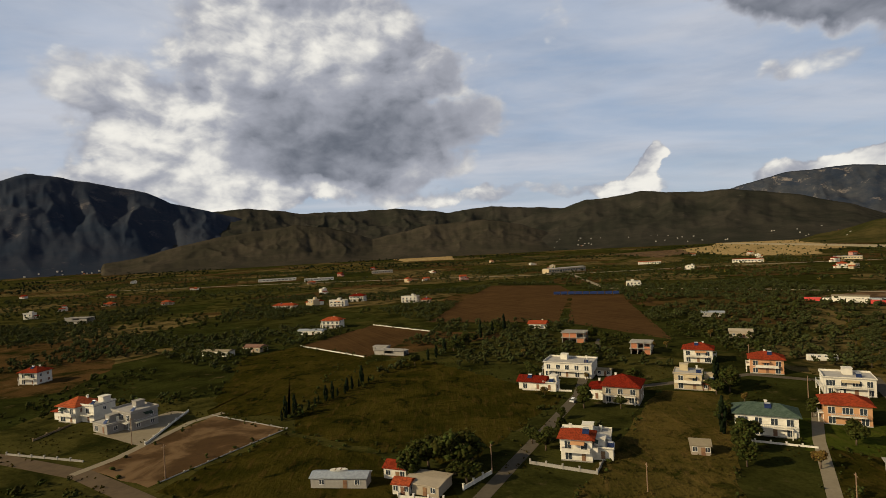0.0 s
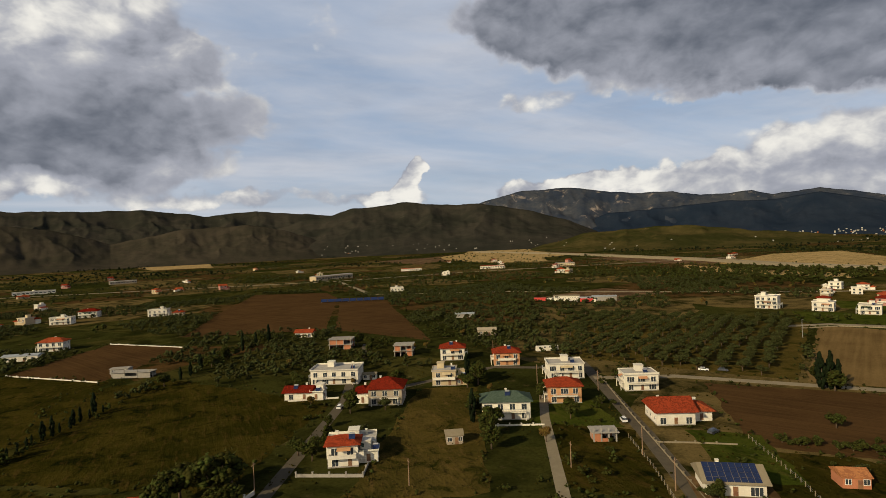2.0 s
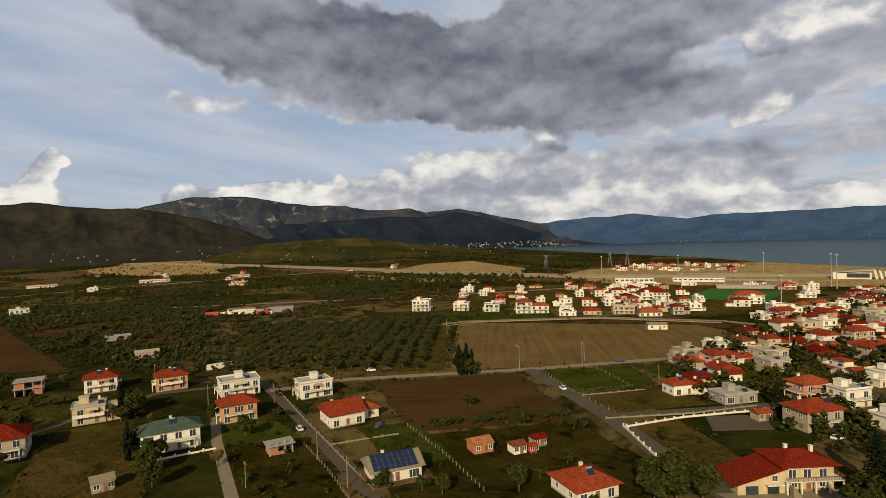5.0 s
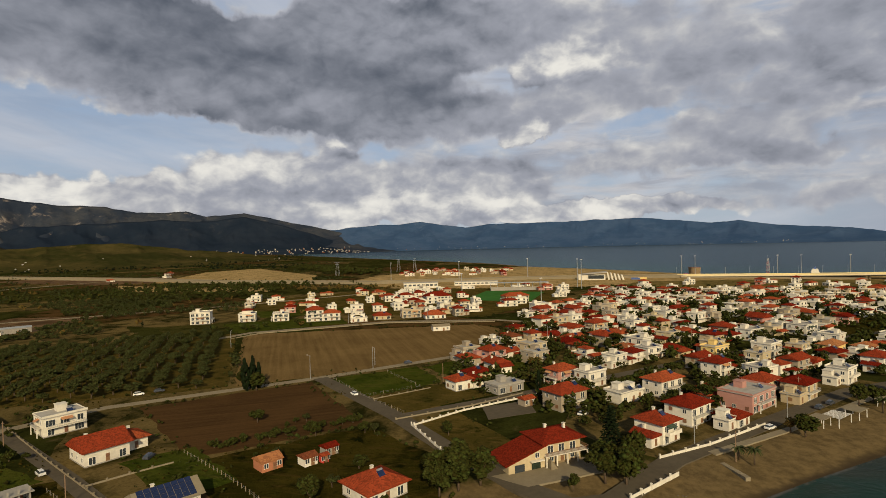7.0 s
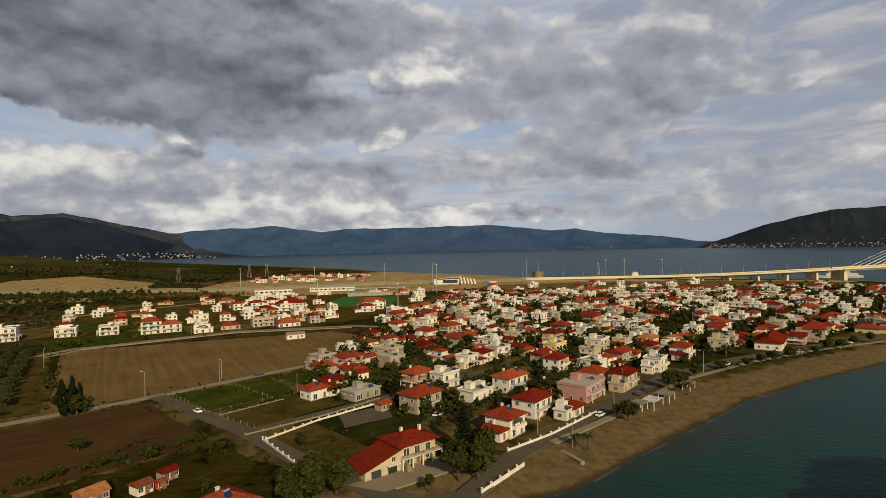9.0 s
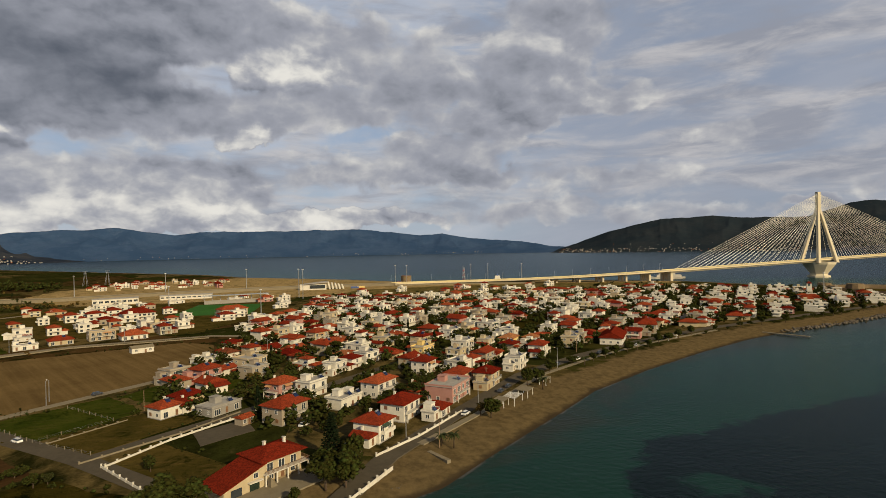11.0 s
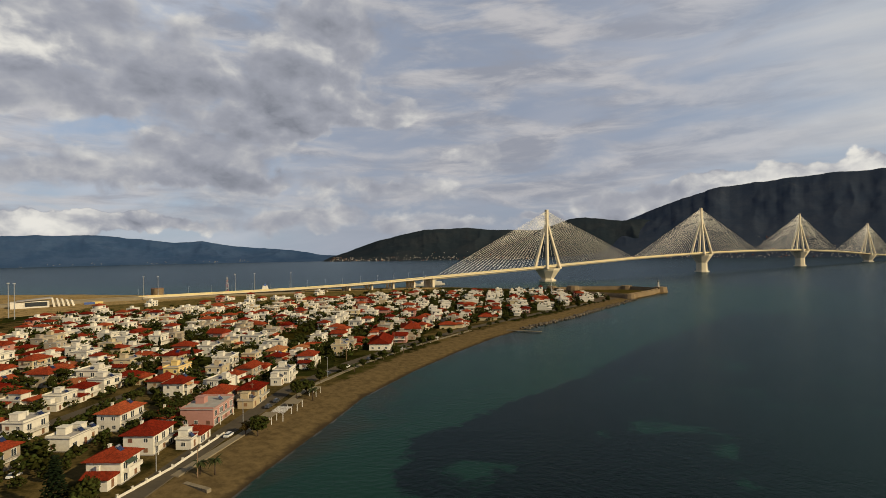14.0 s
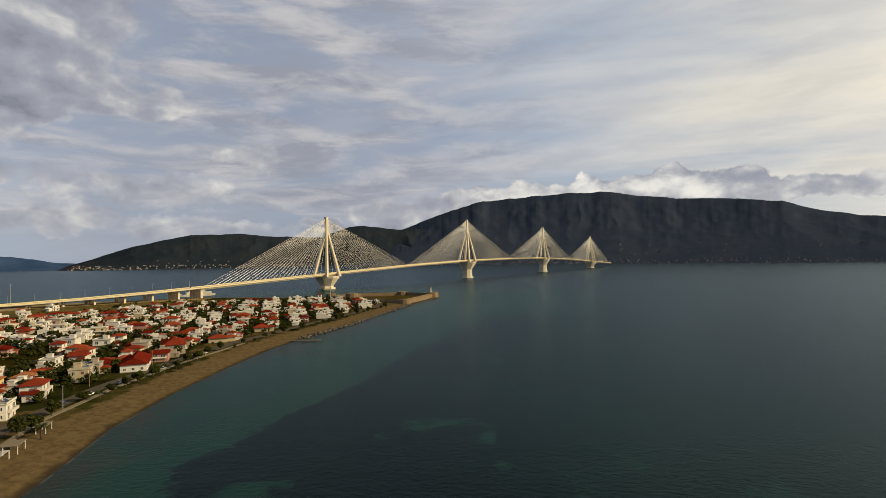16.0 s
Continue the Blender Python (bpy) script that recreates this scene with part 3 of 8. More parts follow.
def build_land():
    radii = np.concatenate([np.linspace(0.5, 90, 10), np.geomspace(95, 1000, 150), np.geomspace(1015, 6500, 46)])
    A, R, faces = polar_grid(-180, 180, 721, radii)
    x, y = np.sin(A) * R, np.cos(A) * R
    d = shore_distance(x, y)
    z = np.interp(d, [-60, -8, 0, 6, 22, 30], [-6, -1.2, 0.0, 0.7, 1.85, LAND_Z])
    inland = np.clip((R - 1300) / 3000, 0, 1) * np.clip(d / 400, 0, 1)
    z = z + inland * 14
    keep = (d.ravel()[faces] > -70).any(1)
    me = raw_mesh("ground", np.stack([x, y, z], -1).reshape(-1, 3), faces[keep], land_material(), True)
    tagged(new("ground", me), "open country of olive groves, fields and beach", "ground", kind="structure")


def build_sea():
    radii = np.concatenate([np.linspace(0.5, 60, 6), np.geomspace(64, 1200, 120), np.geomspace(1250, 6500, 40)])
    A, R, faces = polar_grid(-180, 180, 541, radii)
    x, y = np.sin(A) * R, np.cos(A) * R
    d = -shore_distance(x, y)
    keep = (d.ravel()[faces] > -25).any(1)
    me = raw_mesh("water", np.stack([x, y, 0 * x], -1).reshape(-1, 3), faces[keep], sea_material(), True)
    bay = np.exp(-np.clip(d, 0, 600) / 100.0)
    attr = me.attributes.new("shallow", "FLOAT", "POINT")
    attr.data.foreach_set("value", bay.ravel().astype(np.float32))
    attr = me.attributes.new("weed", "FLOAT", "POINT")
    attr.data.foreach_set("value", ring_distance(x, y, WEED).ravel().astype(np.float32))
    tagged(new("water", me), "dark teal sea with weed beds near the beach", "sea", kind="structure")


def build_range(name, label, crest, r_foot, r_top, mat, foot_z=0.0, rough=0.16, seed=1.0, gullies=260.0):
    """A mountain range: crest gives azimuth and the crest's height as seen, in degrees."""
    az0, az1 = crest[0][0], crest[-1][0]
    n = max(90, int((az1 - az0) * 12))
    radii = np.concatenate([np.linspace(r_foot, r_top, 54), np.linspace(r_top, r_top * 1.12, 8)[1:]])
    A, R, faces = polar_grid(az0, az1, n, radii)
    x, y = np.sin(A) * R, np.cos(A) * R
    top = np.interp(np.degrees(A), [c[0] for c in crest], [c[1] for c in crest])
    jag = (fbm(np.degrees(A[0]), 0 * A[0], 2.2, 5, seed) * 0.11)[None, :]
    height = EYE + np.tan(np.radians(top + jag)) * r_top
    s = np.clip((R - r_foot) / (r_top - r_foot), 0, None)
    up = np.where(s <= 1, s ** 1.15, 1 - (s - 1) * 2.2)
    # spurs run down from the crest; gullies lie between them
    spurs = np.abs(fbm(np.degrees(A) * r_top / 57.3, R * 0.45, gullies * 1.7, 4, seed + 3))
    folds = np.abs(fbm(x, y, gullies * 0.6, 4, seed + 9))
    cut = np.clip(1.0 * spurs + 0.15 * folds, 0, 0.9)
    body = up * (1 - rough * 2.2 * np.clip(4 * s * (1 - s), 0, 1) ** 0.7 * cut)
    z = foot_z + (height - foot_z) * body
    me = raw_mesh(name, np.stack([x, y, z], -1).reshape(-1, 3), faces, mat, True)
    return tagged(new(name, me), label, "mountain", kind="structure")


build_land()
build_sea()
dusk = mountain_material("dark_wooded_slope", (0.022, 0.023, 0.018), (0.037, 0.034, 0.027), (0.085, 0.074, 0.06))
brown = mountain_material("brown_scrub_slope", (0.03, 0.028, 0.02), (0.048, 0.041, 0.03), (0.09, 0.075, 0.056))
# The next six carry distance haze in their base colours, blue_far most.
grey_rock = mountain_material("haze_tinted_rocky_slope", (0.022, 0.03, 0.046), (0.032, 0.037, 0.05), (0.12, 0.108, 0.105))
# rock brightened here to the tone of sunlit peaks
pale_rock = mountain_material("haze_tinted_pale_rock_slope", (0.02, 0.028, 0.046), (0.045, 0.05, 0.06), (0.32, 0.27, 0.235))
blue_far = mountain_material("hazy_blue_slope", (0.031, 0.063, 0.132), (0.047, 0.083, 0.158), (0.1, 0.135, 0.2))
navy_haze = mountain_material("haze_tinted_dark_slope", (0.011, 0.018, 0.032), (0.016, 0.023, 0.037), (0.035, 0.038, 0.047))
west_haze = mountain_material("haze_tinted_mountain_slope", (0.028, 0.04, 0.064), (0.038, 0.049, 0.071), (0.065, 0.068, 0.078))
strait = mountain_material("haze_tinted_wooded_slope", (0.017, 0.025, 0.033), (0.026, 0.032, 0.038), (0.06, 0.057, 0.056))
scrub = mountain_material("dry_scrub_hill", (0.024, 0.026, 0.008), (0.066, 0.053, 0.019), (0.15, 0.105, 0.045))
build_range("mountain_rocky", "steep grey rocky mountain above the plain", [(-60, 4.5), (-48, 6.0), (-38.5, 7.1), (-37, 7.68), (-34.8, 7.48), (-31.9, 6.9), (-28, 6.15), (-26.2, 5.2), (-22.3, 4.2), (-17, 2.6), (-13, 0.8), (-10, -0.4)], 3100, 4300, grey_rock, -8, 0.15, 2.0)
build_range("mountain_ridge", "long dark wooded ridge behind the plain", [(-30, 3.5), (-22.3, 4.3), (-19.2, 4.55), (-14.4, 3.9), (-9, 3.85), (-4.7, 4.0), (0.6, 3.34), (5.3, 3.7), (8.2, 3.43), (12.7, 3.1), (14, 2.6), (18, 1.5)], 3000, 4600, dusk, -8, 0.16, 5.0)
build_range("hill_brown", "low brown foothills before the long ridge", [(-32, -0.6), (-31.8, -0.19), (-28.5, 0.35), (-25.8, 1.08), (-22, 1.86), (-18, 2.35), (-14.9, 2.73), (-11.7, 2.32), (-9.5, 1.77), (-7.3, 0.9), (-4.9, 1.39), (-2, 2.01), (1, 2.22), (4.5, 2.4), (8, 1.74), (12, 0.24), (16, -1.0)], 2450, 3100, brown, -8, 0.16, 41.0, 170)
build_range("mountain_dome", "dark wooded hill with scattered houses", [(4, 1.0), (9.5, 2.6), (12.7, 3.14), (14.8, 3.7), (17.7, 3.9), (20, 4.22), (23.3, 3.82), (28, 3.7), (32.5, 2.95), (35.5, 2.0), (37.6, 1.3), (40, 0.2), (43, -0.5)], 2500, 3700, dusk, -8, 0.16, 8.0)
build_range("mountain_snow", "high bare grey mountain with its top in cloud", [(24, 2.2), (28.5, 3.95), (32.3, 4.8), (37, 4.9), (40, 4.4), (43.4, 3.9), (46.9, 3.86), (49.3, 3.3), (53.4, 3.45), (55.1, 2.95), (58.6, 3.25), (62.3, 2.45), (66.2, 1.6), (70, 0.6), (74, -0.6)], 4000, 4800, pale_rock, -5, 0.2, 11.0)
build_range("mountain_shadow", "dark mountain foot along the gulf, tinted blue with haze", [(36, 0.6), (41, 2.1), (46, 2.3), (50, 2.6), (55, 2.5), (58.6, 2.9), (62.2, 2.0), (65.5, 0.9), (68, 0.1), (70, -0.5), (72, -0.9)], 3900, 4500, navy_haze, -5, 0.2, 14.0)
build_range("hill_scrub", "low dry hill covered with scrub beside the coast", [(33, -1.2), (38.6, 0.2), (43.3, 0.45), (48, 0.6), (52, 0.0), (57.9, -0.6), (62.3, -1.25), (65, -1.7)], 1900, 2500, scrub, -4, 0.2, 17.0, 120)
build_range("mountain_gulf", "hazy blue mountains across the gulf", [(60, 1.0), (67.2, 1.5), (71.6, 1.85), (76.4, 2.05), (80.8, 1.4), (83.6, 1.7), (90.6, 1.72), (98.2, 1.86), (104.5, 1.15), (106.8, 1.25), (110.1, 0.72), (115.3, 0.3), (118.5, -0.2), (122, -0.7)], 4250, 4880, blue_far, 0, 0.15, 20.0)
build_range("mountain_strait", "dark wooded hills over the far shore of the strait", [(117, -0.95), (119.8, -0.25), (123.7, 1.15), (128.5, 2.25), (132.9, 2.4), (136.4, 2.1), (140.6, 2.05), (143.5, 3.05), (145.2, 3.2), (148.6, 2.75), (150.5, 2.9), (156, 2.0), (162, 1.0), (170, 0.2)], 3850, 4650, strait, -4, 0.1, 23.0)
build_range("mountain_west", "broad dark mountain with its crest under cloud", [(140, 0.0), (146, 1.6), (149.4, 2.9), (152.9, 4.3), (157, 5.5), (163, 6.05), (169.4, 6.25), (173, 5.7), (176.3, 5.25), (181.1, 5.0), (185.1, 4.5), (187.5, 3.65), (190.2, 3.1), (192, 2.8), (200, 2.2), (212, 1.0)], 3700, 4860, west_haze, -4, 0.05, 26.0)


# ---------------------------------------------------------------- bridge
def deck_height(s):
    """Height of the roadway along the bridge, from the first pylon."""
    return float(np.interp(s, [-620, -286, 0, 280, 560, 840, 1120, 1400, 1680, 1966, 2500], [5.5, 18, 30, 42, 50, 53, 52, 44, 31, 19, 4]))


P1, TO = Vector((706, -881, 0)), Vector((-0.106, -0.9944, 0))
SIDE = Vector((TO.y, -TO.x, 0))


def along(s, across=0.0, z=0.0):
    p = P1 + TO * s + SIDE * across
    return Vector((p.x, p.y, z))


def ribbon(geo, path, half, low, high, mi=0):
    """A band of rectangular section along a path of (x, y, z)."""
    path = [Vector(p) for p in path]
    ring = []
    for i, p in enumerate(path):
        d = (path[min(i + 1, len(path) - 1)] - path[max(i - 1, 0)])
        n = Vector((d.y, -d.x, 0)).normalized() * half
        ring.append([p + n + Vector((0, 0, low)), p - n + Vector((0, 0, low)), p - n + Vector((0, 0, high)), p + n + Vector((0, 0, high))])
    v = [c for r in ring for c in r]
    f = []
    for i in range(len(ring) - 1):
        for k in range(4):
            f.append((4 * i + k, 4 * i + (k + 1) % 4, 4 * i + 4 + (k + 1) % 4, 4 * i + 4 + k))
    f += [(3, 2, 1, 0), tuple(4 * (len(ring) - 1) + k for k in range(4))]
    return geo.add(v, f, mi)


def square_ring(c, half, turn=0.0):
    return [c + Vector((math.cos(a + turn) * half * 1.414, math.sin(a + turn) * half * 1.414, 0)) for a in (math.pi / 4, 3 * math.pi / 4, 5 * math.pi / 4, 7 * math.pi / 4)]


def loft(geo, rings, mi=0):
    n = len(rings[0])
    v = [c for r in rings for c in r]
    f = [(n * i + k, n * i + (k + 1) % n, n * i + n + (k + 1) % n, n * i + n + k) for i in range(len(rings) - 1) for k in range(n)]
    f += [tuple(range(n))[::-1], tuple(n * (len(rings) - 1) + k for k in range(n))]
    return geo.add(v, f, mi)


def octagon(c, r):
    return [c + Vector((math.cos(math.pi * (k + 0.5) / 4) * r, math.sin(math.pi * (k + 0.5) / 4) * r, 0)) for k in range(8)]


bridge = thing("cable_stayed_bridge", "long pale concrete cable-stayed bridge with four pylons over the strait", "bridge")
yaw_bridge = math.atan2(TO.y, TO.x)
stations = [s for s in range(-286, 1967, 40)] + [1966]
part("deck", ribbon(Geo(), [along(s, 0, deck_height(s)) for s in stations], 13.5, -1.0, 0.0).mesh("deck", M["bridge"]), bridge)
for side in (-1, 1):
    part("girder", ribbon(Geo(), [along(s, side * 10.6, deck_height(s)) for s in stations], 1.2, -3.2, -1.004).mesh("girder", M["girder_shade"]), bridge)
    part("parapet", ribbon(Geo(), [along(s, side * 13.2, deck_height(s)) for s in stations], 0.22, 0.004, 1.1).mesh("parapet", M["girder"]), bridge)
rod = Geo().tube((0, 0, 0), (0, 0, 1), 1, 1, 5).mesh("cable", M["cable"])
for i in range(4):
    s0 = 560.0 * i
    top_z = (144.5, 166.5, 166.5, 144.5)[i]
    dz = deck_height(s0)
    base = along(s0)
    head = part("pylon", loft(Geo(), [square_ring(along(s0, 0, top_z - 36), 2.6, yaw_bridge), square_ring(along(s0, 0, top_z - 12), 3.0, yaw_bridge), square_ring(along(s0, 0, top_z), 2.8, yaw_bridge)]).mesh("pylon", M["bridge"]), bridge)
    shaft = [octagon(base + Vector((0, 0, -14)), 19), octagon(base + Vector((0, 0, 3)), 17.5), octagon(base + Vector((0, 0, 3.2)), 14), octagon(base + Vector((0, 0, max(6, dz - 26))), 13)]
    part("pier", loft(Geo(), shaft).mesh("pier", M["bridge"]), head)
    cap = [octagon(base + Vector((0, 0, max(6.01, dz - 26))), 13.2), octagon(base + Vector((0, 0, dz - 8)), 25), octagon(base + Vector((0, 0, dz - 4)), 26)]
    part("capital", loft(Geo(), cap).mesh("capital", M["bridge"]), head)
    for a in (-1, 1):
        for b in (-1, 1):
            foot = along(s0 + a * 18, b * 18, dz - 5)
            up = along(s0 + a * 1.4, b * 1.4, top_z - 30)
            part("leg", loft(Geo(), [square_ring(foot, 2.5, yaw_bridge), square_ring(foot.lerp(up, 0.5), 2.2, yaw_bridge), square_ring(up, 2.0, yaw_bridge)]).mesh("leg", M["bridge"]), head)
    for a in (-1, 1):
        for b in (-1, 1):
            for k in range(23):
                lo = along(s0 + a * (30 + k * 10.6), b * 12.6, deck_height(s0 + a * (30 + k * 10.6)) + 0.5)
                hi = along(s0 + a * 1.5, b * 0.9, top_z - 31 + k * 1.25)
                d = hi - lo
                m = Matrix.Translation(lo) @ d.to_track_quat("Z", "Y").to_matrix().to_4x4() @ Matrix.Diagonal((0.18, 0.18, d.length, 1))
                part("cable", rod, head, at=m)

viaduct = thing("approach_viaduct", "pale concrete viaduct that leads from the shore to the bridge", "viaduct")
ramp = [(736, -597, 18), (752, -530, 14.5), (775, -460, 11), (802, -395, 8.4), (826, -330, 6.8), (846, -260, 5.8), (862, -180, 5.2)]
part("beam", ribbon(Geo(), ramp, 10.5, -2.4, -1.004).mesh("beam", M["girder_shade"]), viaduct)
part("deck", ribbon(Geo(), ramp, 13.5, -1.0, 0).mesh("deck", M["bridge"]), viaduct)
for side in (-12.4, 12.4):
    shifted_ramp = [(x + side * 0.96, y + side * 0.28, z) for x, y, z in ramp]
    part("parapet", ribbon(Geo(), shifted_ramp, 0.25, 0.004, 1.1).mesh("parapet", M["girder"]), viaduct)
for x, y, z, n in ((736, -597, 18, 4), (744, -563, 16.2, 4), (753, -527, 14.3, 3), (764, -492, 12.5, 3), (776, -457, 10.8, 3), (789, -425, 9.4, 2), (803, -392, 8.2, 2)):
    for k in range(n):
        off = (k - (n - 1) / 2) * (20 / n)
        w = 2.4 if z > 17 else 1.4
        x0, y0 = x + off * 0.96, y + off * 0.28
        part("column", Geo().box(x0 - w, x0 + w, y0 - w, y0 + w, -2, z - 2.404).mesh("column", M["bridge"]), viaduct)
for k in range(16):
    s_lamp = k / 15 * 6
    (ax, ay, az_), (bx, by, bz) = ramp[min(5, int(s_lamp))], ramp[min(5, int(s_lamp)) + 1]
    f_lamp = s_lamp - min(5, int(s_lamp))
    px, py, pz = ax + (bx - ax) * f_lamp + 12.0, ay + (by - ay) * f_lamp + 3.4, az_ + (bz - az_) * f_lamp
    part("lamp_post", Geo().tube((px, py, pz), (px, py, pz + 11), 0.2, 0.12, 5).tube((px, py, pz + 11), (px - 2.2, py - 0.6, pz + 11.4), 0.12, 0.1, 4).mesh("lamp_post", M["metal"]), viaduct)
part("embankment", ribbon(Geo(), [(803, -392, 0), (826, -330, 0), (846, -260, 0), (862, -180, 0)], 15.5, 1.5, 4.2).mesh("embankment", M["paving"]), viaduct)


# ---------------------------------------------------------------- fields, roads
PATHS, EDGES = [], []


def road(name, label, path, width, mat, z=0.05):
    PATHS.append((path, width))
    pts = []
    for (ax, ay), (bx, by) in zip(path, path[1:]):
        n = max(1, int(math.hypot(bx - ax, by - ay) / 12))
        pts += [(ax + (bx - ax) * k / n, ay + (by - ay) * k / n, LAND_Z) for k in range(n)]
    pts.append((*path[-1], LAND_Z))
    me = ribbon(Geo(), pts, width / 2, -0.6, z).mesh(name, M[mat])
    return tagged(new(name, me), label, "road", kind="structure")


def land_z(x, y):
    """Height of the land, which rises slowly far inland."""
    rise = min(1.0, max(0.0, (math.hypot(x, y) - 1300) / 3000))
    return LAND_Z + (rise * 14 * min(1.0, max(0.0, float(shore_distance(x, y)) / 400)) if rise else 0.0)


def field(name, label, corners, mat, z=0.04, ragged=1.5):
    """A parcel with slightly uneven borders."""
    rng = random.Random(label + str(corners[0]))
    edge = []
    for (ax, ay), (bx, by) in zip(corners, corners[1:] + corners[:1]):
        n = max(2, int(math.hypot(bx - ax, by - ay) / 5))
        for k in range(n):
            edge.append((ax + (bx - ax) * k / n + rng.uniform(-1, 1) * ragged * 0.5, ay + (by - ay) * k / n + rng.uniform(-1, 1) * ragged * 0.5))
    if mat not in ("pitch", "paving", "asphalt"):
        EDGES.extend(edge)
    n = len(edge)
    cx, cy = sum(p[0] for p in edge) / n, sum(p[1] for p in edge) / n
    v = [(x, y, land_z(x, y) + z) for x, y in edge] + [(x, y, land_z(x, y) - 0.4) for x, y in edge] + [(cx, cy, land_z(cx, cy) + z)]
    f = [(i, (i + 1) % n, 2 * n) for i in range(n)] + [(n + i, n + (i + 1) % n, (i + 1) % n, i) for i in range(n)]
    me = Geo().add(v, f).mesh(name, M[mat])
    return tagged(new(name, me), label, "field", kind="structure")


field("field_soil", "bare orange soil plot with tyre marks", [(-108, 163), (-84, 149), (-58, 192), (-93, 212)], "redsoil", 0.06)
field("field_dark", "ploughed dark field inside a low white wall", [(-97, 358), (-46, 313), (-10, 394), (-59, 440)], "plough", 0.05)
field("field_brown", "wide ploughed brown field", [(-14, 440), (82, 404), (146, 640), (150, 722), (66, 776), (20, 600)], "plough", 0.045)
field("field_strip", "long ploughed brown strip", [(88, 400), (130, 317), (182, 574), (150, 640)], "plough", 0.055)
field("field_meadow", "dry tall grass meadow between houses", [(26, 128), (62, 118), (104, 205), (82, 216)], "drymeadow", 0.05, 3)
field("field_rough", "rough green and brown pasture", [(-56, 190), (2, 150), (44, 214), (-16, 300), (-60, 296)], "meadow", 0.033, 4)
field("field_pasture", "dark rough grass beside a row of cypresses", [(-80, 146), (-30, 118), (0, 130), (-5, 150), (-58, 186)], "meadow", 0.05, 3)
field("field_slope", "greenish brown fallow land", [(-125, 330), (-95, 214), (-62, 205), (-42, 312), (-98, 356)], "meadow", 0.028, 4)
field("field_lot", "brown garden plot with rough grass", [(80, 110), (96, 92), (122, 133), (104, 152)], "meadow", 0.045, 2)
field("field_garden", "fresh green garden lawn", [(97, 150), (121, 137), (132, 165), (108, 178)], "green", 0.04, 2)
field("field_bare", "ploughed brown field beside the lane", [(184, 160), (229, 109), (178, 65), (141, 106)], "plough", 0.05)
field("field_stubble", "wide tan stubble field with furrows", [(219, 141), (340, 212), (352, 205), (400, 60), (384, 40), (306, 34), (238, 112)], "stubble", 0.05)
field("field_turf", "green grass plot behind a low wall", [(234, 104), (263, 70), (236, 50), (206, 78)], "green", 0.05, 2)
field("field_plot", "dry brown building plot", [(204, 76), (235, 48), (218, 26), (190, 56)], "drymeadow", 0.055, 2)
field("field_grass", "bright green meadow by the road", [(262, 66), (300, 36), (282, 8), (240, 30), (246, 48)], "green", 0.045, 2)
field("field_yard", "brown walled building plot", [(176, 50), (152, 26), (168, 14), (196, 38)], "drymeadow", 0.05, 1)
field("field_allotment", "scruffy brown allotment garden", [(98, 82), (140, 104), (176, 64), (150, 30), (118, 30), (96, 60)], "meadow", 0.035, 3)
field("field_clover", "bright green clover field", [(352, 226), (392, 262), (440, 190), (432, 176), (402, 160)], "green", 0.05)
field("field_clover", "bright green field behind the houses", [(430, 250), (470, 280), (505, 190), (470, 175)], "green", 0.05)
field("field_red", "reddish brown field at the grove's edge", [(300, 470), (345, 395), (440, 420), (420, 500)], "redsoil", 0.05)
field("field_lawn", "fresh green garden lawn", [(118, 96), (130, 84), (150, 112), (136, 126)], "green", 0.06, 2)
field("pitch", "green football pitch of the local stadium", [(566, 96), (550, 26), (650, 14), (668, 84)], "pitch", 0.08, 0.2)

road("road_lane", "narrow asphalt lane between the gardens", [(-10, 98), (6, 132), (29, 175), (50, 215), (66, 262), (92, 330)], 4.0, "asphalt")
road("road_cross", "asphalt cross street", [(50, 217), (127, 232), (150, 215)], 4.0, "asphalt", 0.06)
road("road_path", "narrow concrete garden lane", [(62, 82), (79, 112), (105, 157), (128, 192)], 3.2, "paving", 0.07)
road("road_street", "straight asphalt street lined by low walls", [(76, 46), (99, 85), (124, 131), (153, 188), (168, 218)], 5.0, "asphalt", 0.07)
road("road_grove", "pale road along the olive grove", [(153, 190), (183, 174), (236, 109), (302, 40), (330, 8)], 5.0, "paving", 0.08)
road("road_diagonal", "wide asphalt road to the shore", [(236, 108), (187, 57), (155, 29), (136, 8), (128, -4)], 7.0, "asphalt", 0.09)
road("road_village", "village street beside white garden walls", [(186, 56), (233, -1), (285, -60), (340, -130), (420, -260), (480, -420)], 5.5, "asphalt", 0.1)
road("road_promenade", "asphalt seaside road along the beach", [(124, 10), (133, -12), (159, -30), (191, -62), (238, -110), (268, -160), (292, -215), (318, -290), (342, -400), (362, -500), (385, -610)], 7.0, "asphalt", 0.11)
road("pavement_promenade", "pale paved footpath beside the beach", [(166, -42), (189, -70), (234, -118), (262, -166), (286, -220), (310, -292)], 2.6, "paving", 0.16)
road("road_fields", "pale road along a row of houses", [(330, 225), (356, 214), (412, 130), (424, 46), (408, 8)], 6.0, "paving", 0.08)
road("road_track", "pale dirt track at a crossing", [(-190, 196), (-145, 176), (-109, 160), (-80, 140), (-60, 100)], 6.0, "dirt", 0.07)
road("road_track", "pale dirt track by the soil plot", [(-112, 160), (-106, 172), (-98, 206), (-90, 216)], 3.0, "paving", 0.08)
road("road_inland", "country road across the plain", [(-700, 1150), (-300, 1090), (216, 940), (473, 948), (825, 880), (1200, 820)], 8.0, "paving", 0.3)
road("road_inland", "country road between groves", [(216, 940), (190, 650), (330, 545), (520, 330), (640, 230)], 6.0, "paving", 0.2)
